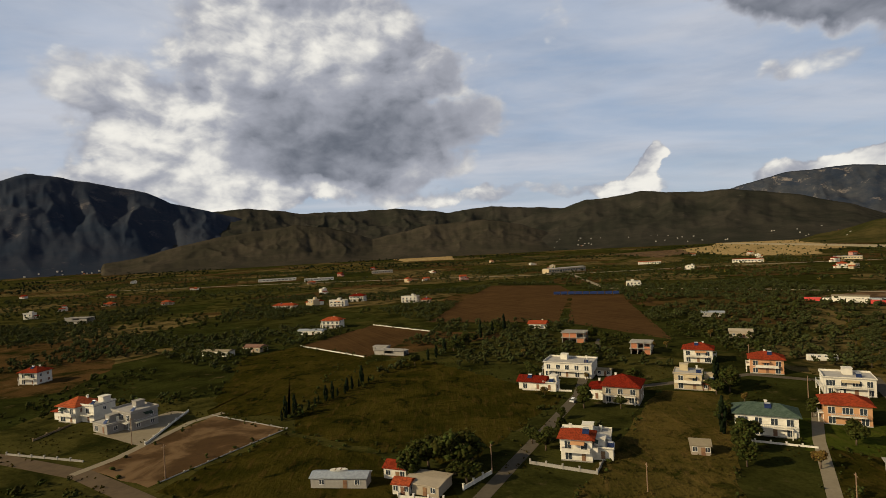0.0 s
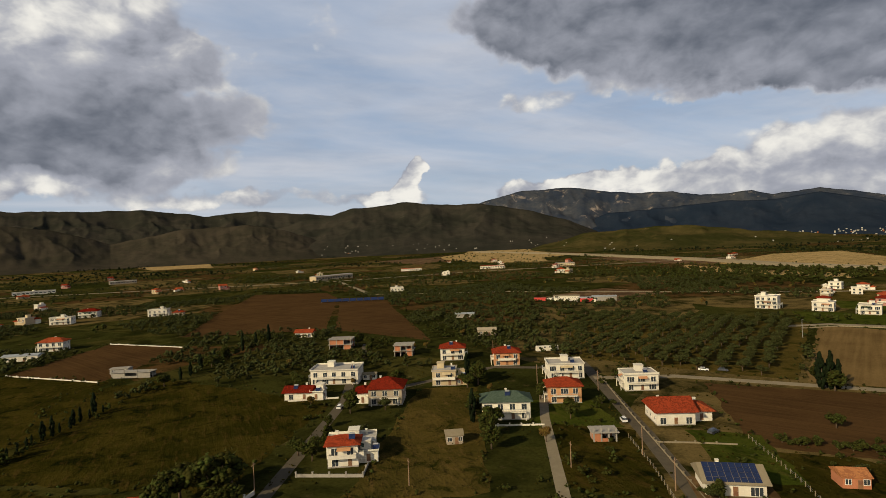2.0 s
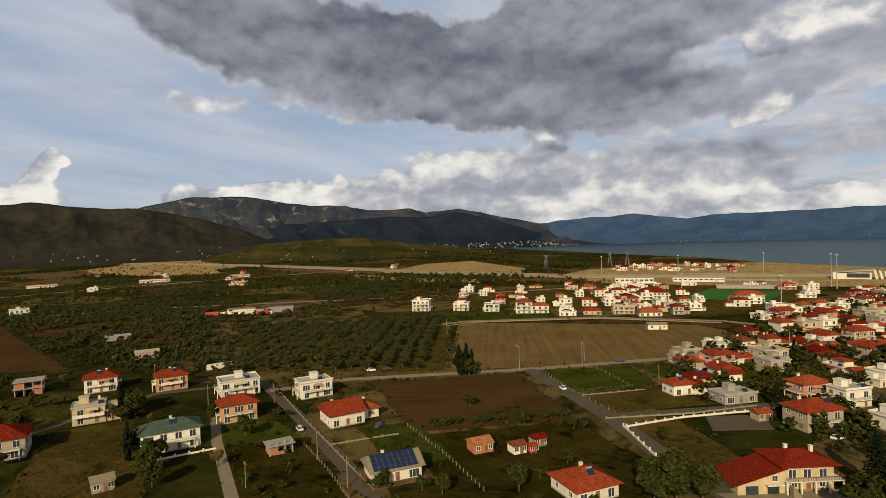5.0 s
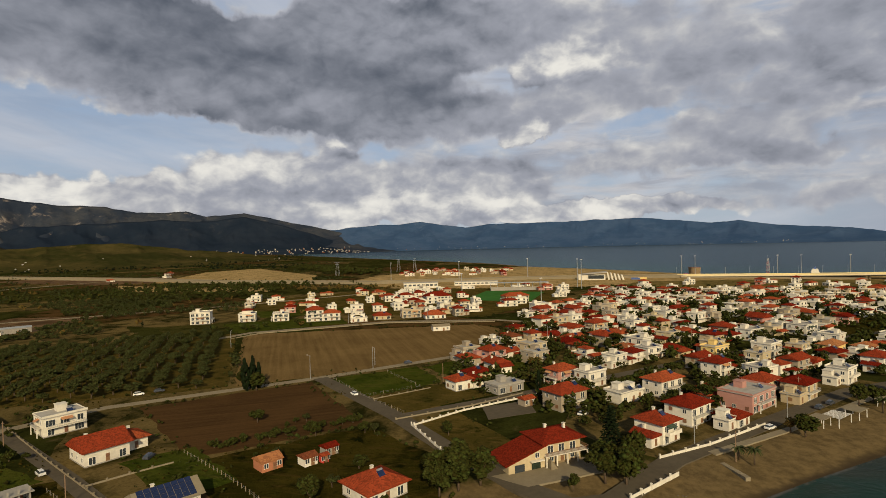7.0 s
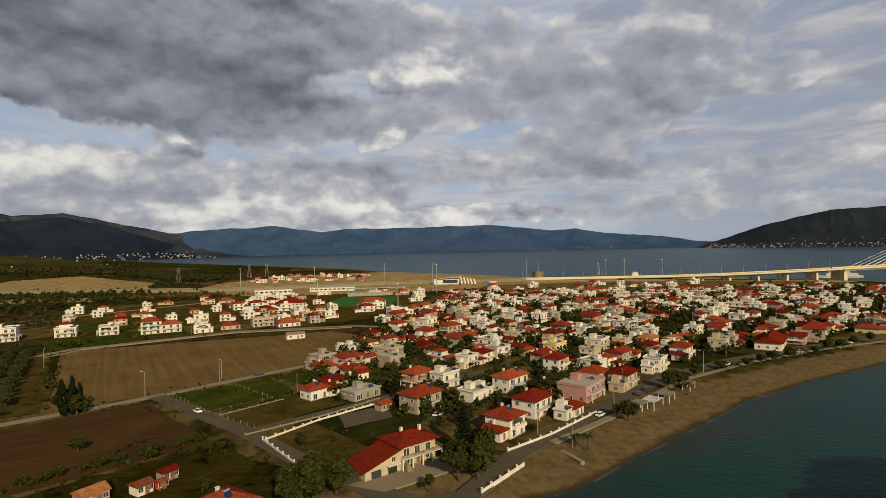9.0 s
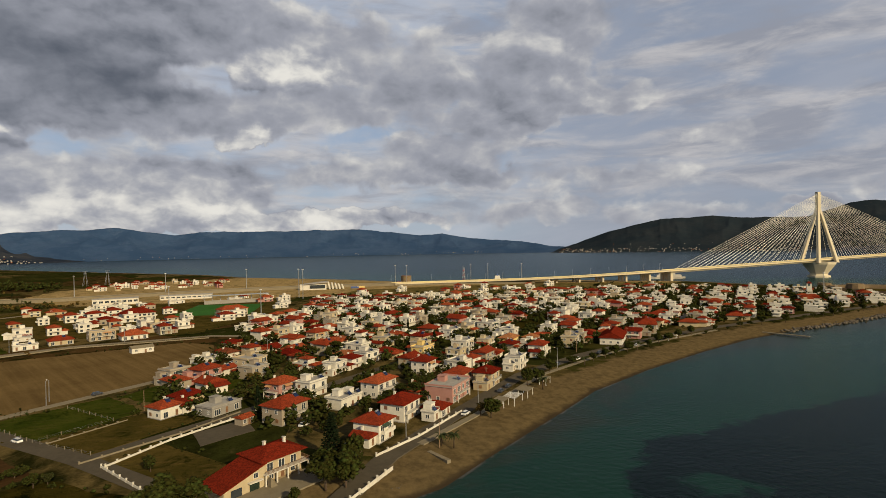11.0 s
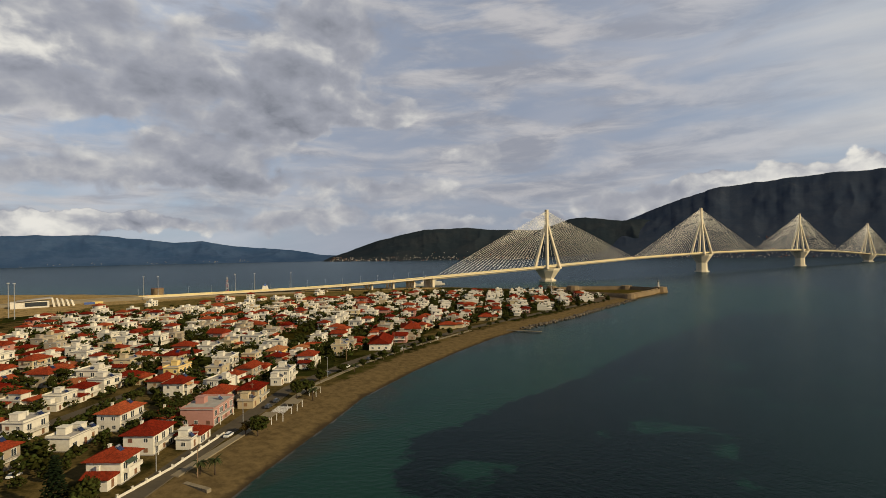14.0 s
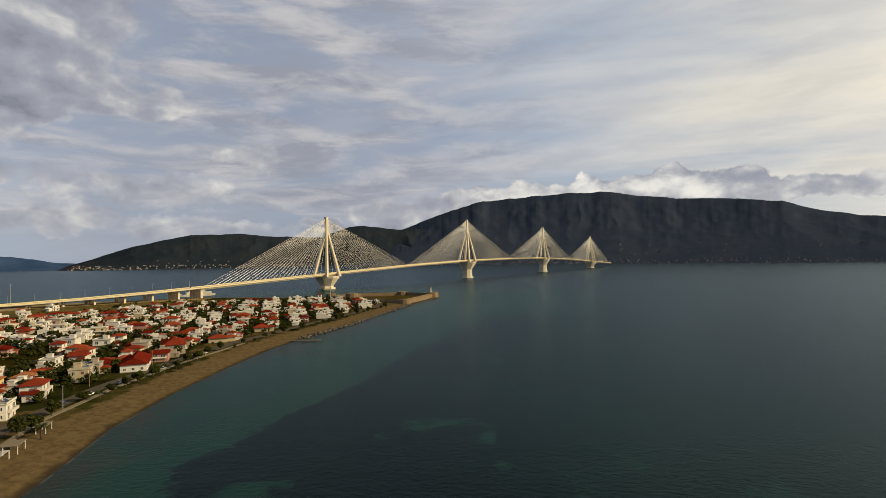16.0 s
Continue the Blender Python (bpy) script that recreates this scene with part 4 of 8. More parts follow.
field("flats", "dry grass around the outlying houses", [(440, 60), (560, 0), (700, -20), (760, 60), (690, 230), (560, 330), (470, 300), (455, 180)], "drymeadow", 0.02, 6)
field("flats", "rough gardens and yards of the village", [(380, 20), (400, -60), (370, -150), (330, -250), (356, -390), (400, -600), (505, -635), (690, -555), (775, -380), (800, -240), (790, -120), (700, -70), (560, -20)], "meadow", 0.015, 6)
field("flats", "dry pale wasteland beside the motorway", [(700, 200), (720, -60), (840, -170), (985, -165), (1060, -120), (1250, 60), (1180, 240), (1000, 330), (830, 330)], "tanflat", 0.03, 8)
field("flats", "bare pale ground of the harbour", [(870, -60), (890, -250), (985, -172), (1055, -128), (1180, -10), (1000, 60)], "tanflat", 0.045, 6)
field("flats", "dry grass between the village and the viaduct", [(770, -120), (805, -240), (780, -390), (745, -500), (690, -560), (705, -600), (760, -570), (845, -440), (858, -390), (880, -270), (860, -120)], "tanflat", 0.038, 6)
M["waste"] = grass_material("yellow_waste_grass", (0.035, 0.036, 0.009), (0.105, 0.083, 0.027), (0.165, 0.12, 0.043), (0.2, 0.142, 0.058))
field("flats", "yellow waste grass between the last houses and the viaduct", [(690, -60), (790, -110), (806, -240), (782, -385), (748, -500), (700, -575), (600, -572), (645, -480), (650, -418), (640, -340), (632, -270), (640, -200), (660, -130)], "waste", 0.06, 6)
field("flats", "bare brown building ground on the plain", [(820, 800), (900, 640), (1000, 760), (1050, 1100), (920, 1150)], "redsoil", 0.25, 8)
field("flats", "pale tan earthworks beside the motorway", [(795, 1823), (1250, 2300), (1233, 1865), (788, 1145), (682, 1228), (704, 1576)], "tanflat", 0.9, 10)
field("flats", "dry golden ground under the scrub hill", [(1263, 2500), (1500, 2346), (1006, 1370), (803, 1349), (802, 1677)], "tanflat", 1.0, 10)
field("flats", "reddish bare ground beside a depot", [(537, 1749), (811, 1850), (740, 1561), (536, 1366)], "redsoil", 0.7, 8)
field("flats", "tan stubble strip far out on the plain", [(-227, 2500), (36, 2500), (39, 2057), (-150, 2100)], "tanflat", 0.8, 8)
field("flats", "tan clearing among the far groves", [(-520, 2050), (-279, 1960), (-215, 1537), (-344, 1492)], "drymeadow", 0.6, 8)
field("flats", "dry tan fields behind the motorway", [(860, 711), (1194, 837), (1340, 780), (1022, 468), (890, 420)], "tanflat", 0.35, 8)
field("flats", "dry pale verge along the motorway", [(800, 733), (737, 414), (680, 382), (691, 620)], "tanflat", 0.25, 5)
field("field_grove", "dry brown earth under the olive rows", [(216, 143), (352, 224), (262, 362), (172, 226)], "drymeadow", 0.035, 2)
highway = thing("highway", "pale motorway on a low embankment across the plain", "motorway")
bank = [(862, -180, 5.2), (872, -60, 5), (864, 46, 5), (800, 271, 5), (840, 560, 6), (932, 809, 6), (1060, 1400, 8), (1110, 2150, 12)]
part("carriageway", ribbon(Geo(), bank, 12, -4, 0).mesh("carriageway", M["paving"]), highway)
for side in (-11.6, 11.6):
    part("barrier", ribbon(Geo(), [(x + side, y, z) for x, y, z in bank], 0.3, 0.004, 0.9).mesh("barrier", M["paving"]), highway)

# ---------------------------------------------------------------- houses
def window_mesh(name, w, h, panes):
    """One frame with a sill and recessed panes, in one piece."""
    t = 0.08
    xs = [-w / 2, -w / 2 + t]
    for k in range(1, panes):
        x = -w / 2 + w * k / panes
        xs += [x - 0.04, x + 0.04]
    xs += [w / 2 - t, w / 2]
    zs = [0, t, h - t, h]
    n = len(xs)
    v = [(x, -0.08, z) for z in zs for x in xs] + [(-w / 2, 0.05, 0), (w / 2, 0.05, 0), (w / 2, 0.05, h), (-w / 2, 0.05, h)]
    o = 4 * n
    f = [(o, o + 1) + tuple(range(n - 1, -1, -1)), (o + 2, o + 3) + tuple(range(3 * n, 4 * n)), (o + 3, o, 0, n, 2 * n, 3 * n), (o + 1, o + 2, 4 * n - 1, 3 * n - 1, 2 * n - 1, n - 1)]
    m = [0] * 4
    for j in range(3):
        for i in range(n - 1):
            q = (j * n + i, j * n + i + 1, (j + 1) * n + i + 1, (j + 1) * n + i)
            if j == 1 and i % 2 == 1:
                b = len(v)
                v += [(v[k][0], -0.02, v[k][2]) for k in q]
                f += [(q[k], q[(k + 1) % 4], b + (k + 1) % 4, b + k) for k in range(4)] + [(b, b + 1, b + 2, b + 3)]
                m += [0] * 4 + [1]
            else:
                f.append(q)
                m.append(0)
    g = Geo()
    g.v, g.f, g.m = v, f, m
    return g.mesh(name, M["frame"], M["glass"])


def shutter_mesh(w, h):
    """A closed louvred shutter: one pleated sheet with its edges."""
    v, f = [], []
    n = 9
    for k in range(n):
        z0, z1 = h * k / n, h * (k + 1) / n
        v += [(-w / 2, -0.1, z0), (w / 2, -0.1, z0), (-w / 2, -0.04, z1), (w / 2, -0.04, z1)]
        f.append((4 * k, 4 * k + 1, 4 * k + 3, 4 * k + 2))
        if k:
            f.append((4 * k - 2, 4 * k - 1, 4 * k + 1, 4 * k))
    o = len(v)
    v += [(-w / 2, 0.05, 0), (w / 2, 0.05, 0), (w / 2, 0.05, h), (-w / 2, 0.05, h)]
    f += [(o, o + 1, 1, 0), (o + 2, o + 3, o - 2, o - 1), (o + 3, o) + tuple(i for k in range(n) for i in (4 * k, 4 * k + 2)), (o + 1, o + 2) + tuple(i for k in range(n - 1, -1, -1) for i in (4 * k + 3, 4 * k + 1))]
    return Geo().add(v, f).mesh("shutter", M["shutter"])


WIN, FRENCH, WIDE = window_mesh("window", 1.4, 1.4, 2), window_mesh("window", 1.9, 2.2, 2), window_mesh("window", 2.8, 2.2, 3)
SHUT = shutter_mesh(1.3, 1.3)
DOOR = Geo().box(-0.55, 0.55, -0.06, 0.05, 0, 2.15, 0).box(-0.45, 0.45, -0.09, -0.064, 0.2, 0.95, 0).box(-0.45, 0.45, -0.09, -0.064, 1.1, 1.95, 0).box(0.36, 0.42, -0.14, -0.094, 1.0, 1.1, 1).mesh("door", M["shutter"], M["metal"])
HEATER = Geo().tube((-0.75, 0.3, 1.25), (0.75, 0.3, 1.25), 0.3, 0.3, 8, 0).add([(-0.9, -1.1, 0.1), (0.9, -1.1, 0.1), (0.9, 0.2, 1.2), (-0.9, 0.2, 1.2), (-0.9, -1.02, 0.0), (0.9, -1.02, 0.0), (0.9, 0.28, 1.1), (-0.9, 0.28, 1.1)], [(0, 1, 2, 3), (7, 6, 5, 4), (0, 4, 5, 1), (1, 5, 6, 2), (2, 6, 7, 3), (3, 7, 4, 0)], 1).box(-0.8, -0.74, 0.2, 0.3, 0, 1.0, 0).box(0.74, 0.8, 0.2, 0.3, 0, 1.0, 0).mesh("water_heater", M["metal"], M["solar"])


def hip_roof(w, d, z, rise, over, kind="hip"):
    """Four slopes (or two, with gables) over a w x d plan, with a thick eave."""
    x, y = w / 2 + over, d / 2 + over
    run = min(x, y) if kind == "hip" else 0.0
    if x >= y:
        r0, r1 = (-x + run, 0, z + rise), (x - run, 0, z + rise)
    else:
        r0, r1 = (0, -y + run, z + rise), (0, y - run, z + rise)
    b = [(-x, -y, z), (x, -y, z), (x, y, z), (-x, y, z)]
    lo = [(p[0], p[1], z - 0.22) for p in b]
    v = b + lo + [r0, r1]
    if x >= y:
        f = [(0, 1, 9, 8), (1, 2, 9), (2, 3, 8, 9), (3, 0, 8)]
    else:
        f = [(0, 1, 8), (1, 2, 9, 8), (2, 3, 9), (3, 0, 8, 9)]
    f += [(4, 5, 1, 0), (5, 6, 2, 1), (6, 7, 3, 2), (7, 4, 0, 3), (7, 6, 5, 4)]
    return Geo().add(v, f)


def rail_geo(g, x0, x1, y0, z, style, mi=0):
    if style == "solid":
        return g.box(x0, x1, y0, y0 + 0.12, z, z + 0.95, mi).box(x0, x0 + 0.12, y0 + 0.124, 0, z, z + 0.95, mi).box(x1 - 0.12, x1, y0 + 0.124, 0, z, z + 0.95, mi)
    n = max(3, int((x1 - x0) / 0.5))
    for k in range(n + 1):
        x = x0 + (x1 - x0 - 0.06) * k / n
        g.box(x, x + 0.06, y0, y0 + 0.06, z, z + 0.9, mi)
    g.box(x0, x1, y0 - 0.01, y0 + 0.07, z + 0.904, z + 1.0, mi)
    for x in (x0, x1 - 0.07):
        g.box(x, x + 0.07, y0 + 0.074, 0, z + 0.9, z + 1.0, mi)
    return g


PANEL = Geo().box(-0.7, 0.7, 0, 1.38, 0, 0.05).mesh("solar_panel", M["solar"])
WORDS = {"white": "white", "cream": "cream", "peach": "peach-orange", "pink": "pink", "yellow": "yellow", "beige": "beige", "concrete": "bare concrete", "brick": "unfinished brick"}
ROOFS = {"hip": "red tiled hip roof", "gable": "red tiled gable roof", "terrace": "flat roof and small red roof", "flat": "flat terrace roof", "green": "dark green tiled roof", "solar": "roof full of solar panels", "old": "weathered orange tiled roof"}


piece = part


def house(x, y, rz, w, d, storeys, roof, wall, family, seed=None, z=LAND_Z, group="houses of the village", root=None, at=Matrix(), lean=False):
    rng = random.Random(seed if seed is not None else int(x * 31 + y * 17))
    floors = int(storeys)
    h = 3.0 * floors + (1.2 if storeys != floors else 0.25)
    kind = {1: "one-storey", 2: "two-storey", 3: "three-storey"}[floors]
    name = {"hall": "apartment_building", "shell": "unfinished_house", "frame": "unfinished_house"}.get(family, "house")
    home = root or thing(name, f"{kind} {WORDS[wall]} house with {ROOFS[roof]}", "house", pose(x, y, z, 0, 0, rz), group)
    wm = M[wall]

    def part(name, me, parent, label="", at=Matrix(), base=at):
        return piece(name, me, parent, label, base @ at)

    shell = family in ("shell", "frame")
    g = Geo()
    if shell:
        # slabs and columns, partly filled
        for k in range(floors + 1):
            g.box(-w / 2 - 0.6, w / 2 + 0.6, -d / 2 - 0.6, d / 2 + 0.6, 3.0 * k - (0.22 if k else 0.3), 3.0 * k, 1)
        for k in range(floors):
            for i in range(4):
                for j in range(3):
                    cx, cy = -w / 2 + 0.2 + (w - 0.4) * i / 3, -d / 2 + 0.2 + (d - 0.4) * j / 2
                    g.box(cx - 0.2, cx + 0.2, cy - 0.2, cy + 0.2, 3.0 * k + 0.002, 3.0 * k + 2.776, 1)
            for i in range(3):
                if rng.random() < 0.6:
                    a = -w / 2 + 0.45 + (w - 0.4) * i / 3
                    g.box(a, a + (w - 0.4) / 3 - 0.5, -d / 2 + 0.1, -d / 2 + 0.3, 3.0 * k + 0.002, 3.0 * k + rng.choice((1.0, 2.77)), 0)
            g.box(-w / 2 + 0.5, w / 2 - 0.5, d / 2 - 0.3, d / 2 - 0.1, 3.0 * k + 0.002, 3.0 * k + 2.77, 0)
            g.box(-w / 2 + 0.1, -w / 2 + 0.3, -d / 2 + 0.5, d / 2 - 0.5, 3.0 * k + 0.002, 3.0 * k + 2.77, 0)
        part("wall", g.mesh("wall", wm, M["concrete"]), home)
        for i in range(4):
            part("column", Geo().box(-0.18, 0.18, -0.18, 0.18, 0, 1.1).mesh("column", M["concrete"]), home, at=pose(-w / 2 + 0.2 + (w - 0.4) * i / 3, -d / 2 + 0.2, 3.0 * floors + 0.002))
        return home
    g.box(-w / 2, w / 2, -d / 2, d / 2, -0.3, h)
    part("wall", g.mesh("wall", wm), home)
    if not lean:
        part("plinth", Geo().box(-w / 2 - 0.06, w / 2 + 0.06, -d / 2 - 0.06, d / 2 + 0.06, -0.3, 0.35).mesh("plinth", M["concrete"]), home)
    rail = rng.choice(("solid", "bars", "bars"))
    # openings
    for k in range(floors):
        zz = 3.0 * k
        for face, length, off, turn in ((0, w, d / 2, 0), (1, d, w / 2, 90), (2, w, d / 2, 180), (3, d, w / 2, 270)):
            n = max(1, int(length / (4.8 if lean else 3.7)))
            if face == 2 or (lean and face in (1, 3) and k != floors - 1) or (lean == 2 and (face == 1 or k == 0 and floors > 1)):
                continue
            for i in range(n):
                u = (i + 0.5) / n * length - length / 2 + rng.uniform(-0.25, 0.25)
                m = pose(0, 0, 0, 0, 0, turn) @ pose(u, -off, zz + 1.0)
                if face == 0:
                    me = FRENCH if rng.random() < 0.75 else WIDE
                    if k == 0 and i == n // 2:
                        me = DOOR
                    part("door" if me is DOOR else "window", me, home, at=pose(0, 0, 0, 0, 0, turn) @ pose(u, -off, zz + 0.36))
                elif rng.random() < 0.85:
                    me = WIN if rng.random() < 0.7 else SHUT
                    part("shutter" if me is SHUT else "window", me, home, at=m)
        if k > 0:
            sides = [(w, d / 2, 0)]
            if not lean and rng.random() < 0.5:
                sides.append((d, w / 2, rng.choice((90, 270))))
            for length, off, turn in sides:
                bl = length * rng.uniform(0.6, 0.96)
                sl = Geo().box(-bl / 2, bl / 2, -1.5, 0, zz - 0.16, zz + 0.04)
                m = pose(0, 0, 0, 0, 0, turn) @ pose(0, -off - 0.004, 0)
                part("balcony", sl.mesh("balcony", M["white"]), home, at=m)
                if not lean and rng.random() < 0.4:
                    aw = bl * rng.uniform(0.3, 0.6)
                    part("awning", Geo().add([(-aw / 2, -1.5, zz + 2.1), (aw / 2, -1.5, zz + 2.1), (aw / 2, 0, zz + 2.7), (-aw / 2, 0, zz + 2.7), (-aw / 2, -1.5, zz + 2.06), (aw / 2, -1.5, zz + 2.06), (aw / 2, 0, zz + 2.66), (-aw / 2, 0, zz + 2.66)], [(0, 1, 2, 3), (7, 6, 5, 4), (0, 4, 5, 1), (1, 5, 6, 2), (2, 6, 7, 3), (3, 7, 4, 0)]).mesh("awning", M[rng.choice(("cream", "greentile", "peach"))]), home, at=m @ pose(rng.uniform(-0.2, 0.2) * bl, 0, 0))
                if lean == 2:
                    continue
                part("railing", rail_geo(Geo(), -bl / 2, bl / 2, -1.5, zz + 0.044, rail).mesh("railing", M["white"] if rail == "solid" else M["metal"]), home, at=m)
                if not lean and rng.random() < 0.5:
                    for s in (-1, 1):
                        part("post", Geo().box(-0.13, 0.13, -0.13, 0.13, zz - 3.0, zz - 0.164).mesh("post", M["white"]), home, at=m @ pose(s * (bl / 2 - 0.2), -1.3, 0))
    if not root and not shell and seed is None and rng.random() < 0.7 and family != "hall" and w < 11:
        side = rng.choice((-1, 1))
        ww, wd = rng.uniform(3.5, 5.5), d * rng.uniform(0.55, 0.8)
        house(0, 0, 0, ww, wd, 1, rng.choice(("hip", "flat", "gable")) if roof != "flat" else "flat", wall, "cottage", seed=rng.randrange(999), root=home, at=pose(side * (w / 2 + ww / 2 + 0.004), rng.uniform(-0.15, 0.15) * d, 0), lean=True)
    # roofs
    if roof in ("hip", "gable", "green", "old", "solar"):
        tm = M[{"green": "greentile", "old": "oldtile", "solar": "paving"}.get(roof, "tile")]
        rise = min(w, d) * (0.27 if roof != "solar" else 0.27)
        geo = hip_roof(w, d, h + 0.224, rise, 0.9, "gable" if roof in ("gable", "solar") else "hip")
        part("roof", geo.mesh("roof", tm), home)
        if roof in ("gable", "solar"):
            if w >= d:
                ends = [[(s * (w / 2 - 0.05), -d / 2, h), (s * (w / 2 - 0.05), d / 2, h), (s * (w / 2 - 0.05), 0, h + rise * 0.93), (s * (w / 2 - 0.25), -d / 2, h), (s * (w / 2 - 0.25), d / 2, h), (s * (w / 2 - 0.25), 0, h + rise * 0.93)] for s in (-1, 1)]
            else:
                ends = [[(-w / 2, s * (d / 2 - 0.05), h), (w / 2, s * (d / 2 - 0.05), h), (0, s * (d / 2 - 0.05), h + rise * 0.93), (-w / 2, s * (d / 2 - 0.25), h), (w / 2, s * (d / 2 - 0.25), h), (0, s * (d / 2 - 0.25), h + rise * 0.93)] for s in (-1, 1)]
            for v in ends:
                part("gable", Geo().add(v, [(0, 1, 2), (5, 4, 3), (0, 3, 4, 1), (1, 4, 5, 2), (2, 5, 3, 0)]).mesh("gable", wm), home)
        if roof == "solar":
            half, slope = d / 2 + 0.7, math.atan2(rise, d / 2 + 0.7)
            for i in range(int(w / 1.5)):
                for j in range(4):
                    s = 0.35 + j * 1.45
                    part("solar_panel", PANEL, home, at=pose(-w / 2 + 0.9 + i * 1.5, -half + s * math.cos(slope), h + 0.3 + s * math.sin(slope), math.degrees(slope)))
            part("terrace", Geo().box(-w / 2 - 2.2, w / 2 + 3.0, -d / 2 - 2.4, d / 2 + 0.5, -0.3, 0.3).mesh("terrace", M["redsoil"]), home)
        cx = rng.uniform(-0.25, 0.25) * w
        if lean != 2:
            part("chimney", Geo().box(-0.35, 0.35, -0.35, 0.35, 0, 2.0).box(-0.45, 0.45, -0.45, 0.45, 2.004, 2.14).mesh("chimney", M["white"]), home, at=pose(cx, d * 0.2, h + rise * 0.3))
        if roof != "solar" and lean != 2 and rng.random() < 0.5:
            part("water_heater", HEATER, home, at=pose(-cx * 0.8 + 1.0, -d * 0.16, h + rise * 0.62))
    else:
        part("roof", Geo().box(-w / 2 - 0.35, w / 2 + 0.35, -d / 2 - 0.35, d / 2 + 0.35, h + 0.004, h + 0.22).mesh("roof", M["flatroof"]), home)
        par = Geo()
        X, Y = w / 2 + 0.3, d / 2 + 0.3
        for a, b, c, e in ((-X, X, -Y, -Y + 0.18), (-X, X, Y - 0.18, Y), (-X, -X + 0.18, -Y + 0.184, Y - 0.184), (X - 0.18, X, -Y + 0.184, Y - 0.184)):
            par.box(a, b, c, e, h + 0.224, h + rng.choice((0.5, 0.9)))
        part("parapet", par.mesh("parapet", wm), home)
        sx, sy = rng.uniform(-0.2, 0.2) * w, d * 0.18
        if roof == "terrace":
            part("penthouse", Geo().box(-w * 0.3, w * 0.3, -d * 0.28, d * 0.28, h + 0.224, h + 2.9).mesh("penthouse", wm), home, at=pose(0, d * 0.1, 0))
            part("roof", hip_roof(w * 0.6, d * 0.56, h + 3.14, 1.4, 0.8).mesh("roof", M["tile"]), home, at=pose(0, d * 0.1, 0))
        else:
            part("stairhouse", Geo().box(-1.5, 1.5, -1.6, 1.6, h + 0.224, h + 2.5).box(-1.7, 1.7, -1.8, 1.8, h + 2.504, h + 2.66).mesh("stairhouse", wm), home, at=pose(sx, sy, 0))
        if lean != 2:
            part("water_heater", HEATER, home, at=pose(-sx + w * 0.22, -d * 0.22, h + 0.224))
        if lean != 2 and rng.random() < 0.5:
            part("chimney", Geo().box(-0.3, 0.3, -0.3, 0.3, 0, 1.5).box(-0.4, 0.4, -0.4, 0.4, 1.504, 1.62).mesh("chimney", M["white"]), home, at=pose(w * 0.3, d * 0.3, h + 0.224))
    return home


corner_house = house(-148, 218, -22, 10, 10, 2, "hip", "white", "villa")
house(0, 0, 0, 7, 9, 2, "flat", "white", "block", root=corner_house, at=pose(8.4, 2, 0), lean=True)
mansion = house(-119, 206, -32, 13, 10, 2, "flat", "concrete", "block")
house(0, 0, 0, 10, 6, 1, "flat", "concrete", "block", root=mansion, at=pose(-3, -8.2, 0), lean=True)
house(-219, 290, -10, 11.0, 9, 2, "hip", "white", "villa")
house(-380, 568, -10, 26.0, 10, 2, "flat", "concrete", "frame")
lane_house = house(35, 154, -20, 8.5, 6.5, 2, "hip", "white", "villa")
house(0, 0, 0, 14, 8, 1.6, "flat", "white", "block", root=lane_house, at=pose(1.5, 7.4, 0), lean=True)
house(35, 229, -27, 10.6, 7, 1, "gable", "white", "cottage")
house(55, 248, -27, 21.3, 12, 2, "flat", "white", "block")
red_villa = house(65, 206, -27, 13, 12, 2, "hip", "beige", "villa")
house(0, 0, 0, 6, 8, 1.6, "hip", "white", "villa", root=red_villa, at=pose(-9.4, 1, 0), lean=True)
house(76, 327, -27, 13.2, 10, 2, "flat", "brick", "shell")
house(101, 286, -27, 9.9, 9, 2, "flat", "brick", "shell")
house(119, 261, -27, 12.4, 9, 2, "hip", "white", "villa")
house(136, 235, -27, 12.4, 9, 2, "hip", "peach", "villa")
house(95, 218, -27, 10.1, 9, 2, "flat", "cream", "block")
house(95, 166, -27, 16.4, 9, 2, "green", "white", "villa")
house(145, 200, -27, 15.4, 10, 2, "flat", "white", "block")
house(123, 171, -27, 12.1, 9, 2, "hip", "peach", "villa")
house(64, 384, -27, 11.7, 7, 1, "gable", "white", "cottage")
house(-91, 438, -15, 15.4, 9, 2, "hip", "white", "villa")
house(-179, 612, -15, 26.0, 9, 1, "hip", "white", "villa")
house(-118, 605, -15, 18.2, 9, 2, "flat", "white", "block")
house(-104, 651, -15, 17.8, 9, 2, "hip", "white", "villa")
house(-39, 607, -15, 17.5, 10, 2, "flat", "white", "block")
house(-21, 596, -15, 9.3, 7, 1, "hip", "beige", "cottage")
house(222, 646, -15, 15.4, 9, 2, "flat", "white", "block")
house(158, 169, -27, 12.8, 10, 2, "flat", "white", "block")
big_villa = house(139, 135, -27, 12, 12, 1.6, "gable", "white", "villa")
house(0, 0, 0, 7, 9, 1, "hip", "white", "villa", root=big_villa, at=pose(9.2, 2, 0), lean=True)
house(113, 92, -35, 13, 9.5, 1, "solar", "white", "bungalow")
house(128, 45, -35, 11.6, 11, 1, "hip", "white", "bungalow")
lot_house = house(226, 41, -45, 8.6, 7.6, 1.6, "hip", "white", "villa", seed=5)
house(0, 0, 0, 6, 6.4, 1, "gable", "white", "cottage", root=lot_house, at=pose(7.3, -1.2, 0), lean=True)
house(397, 284, -65, 15.0, 12, 3, "flat", "white", "block")
house(411, 251, -65, 13.2, 11, 2, "terrace", "white", "villa")
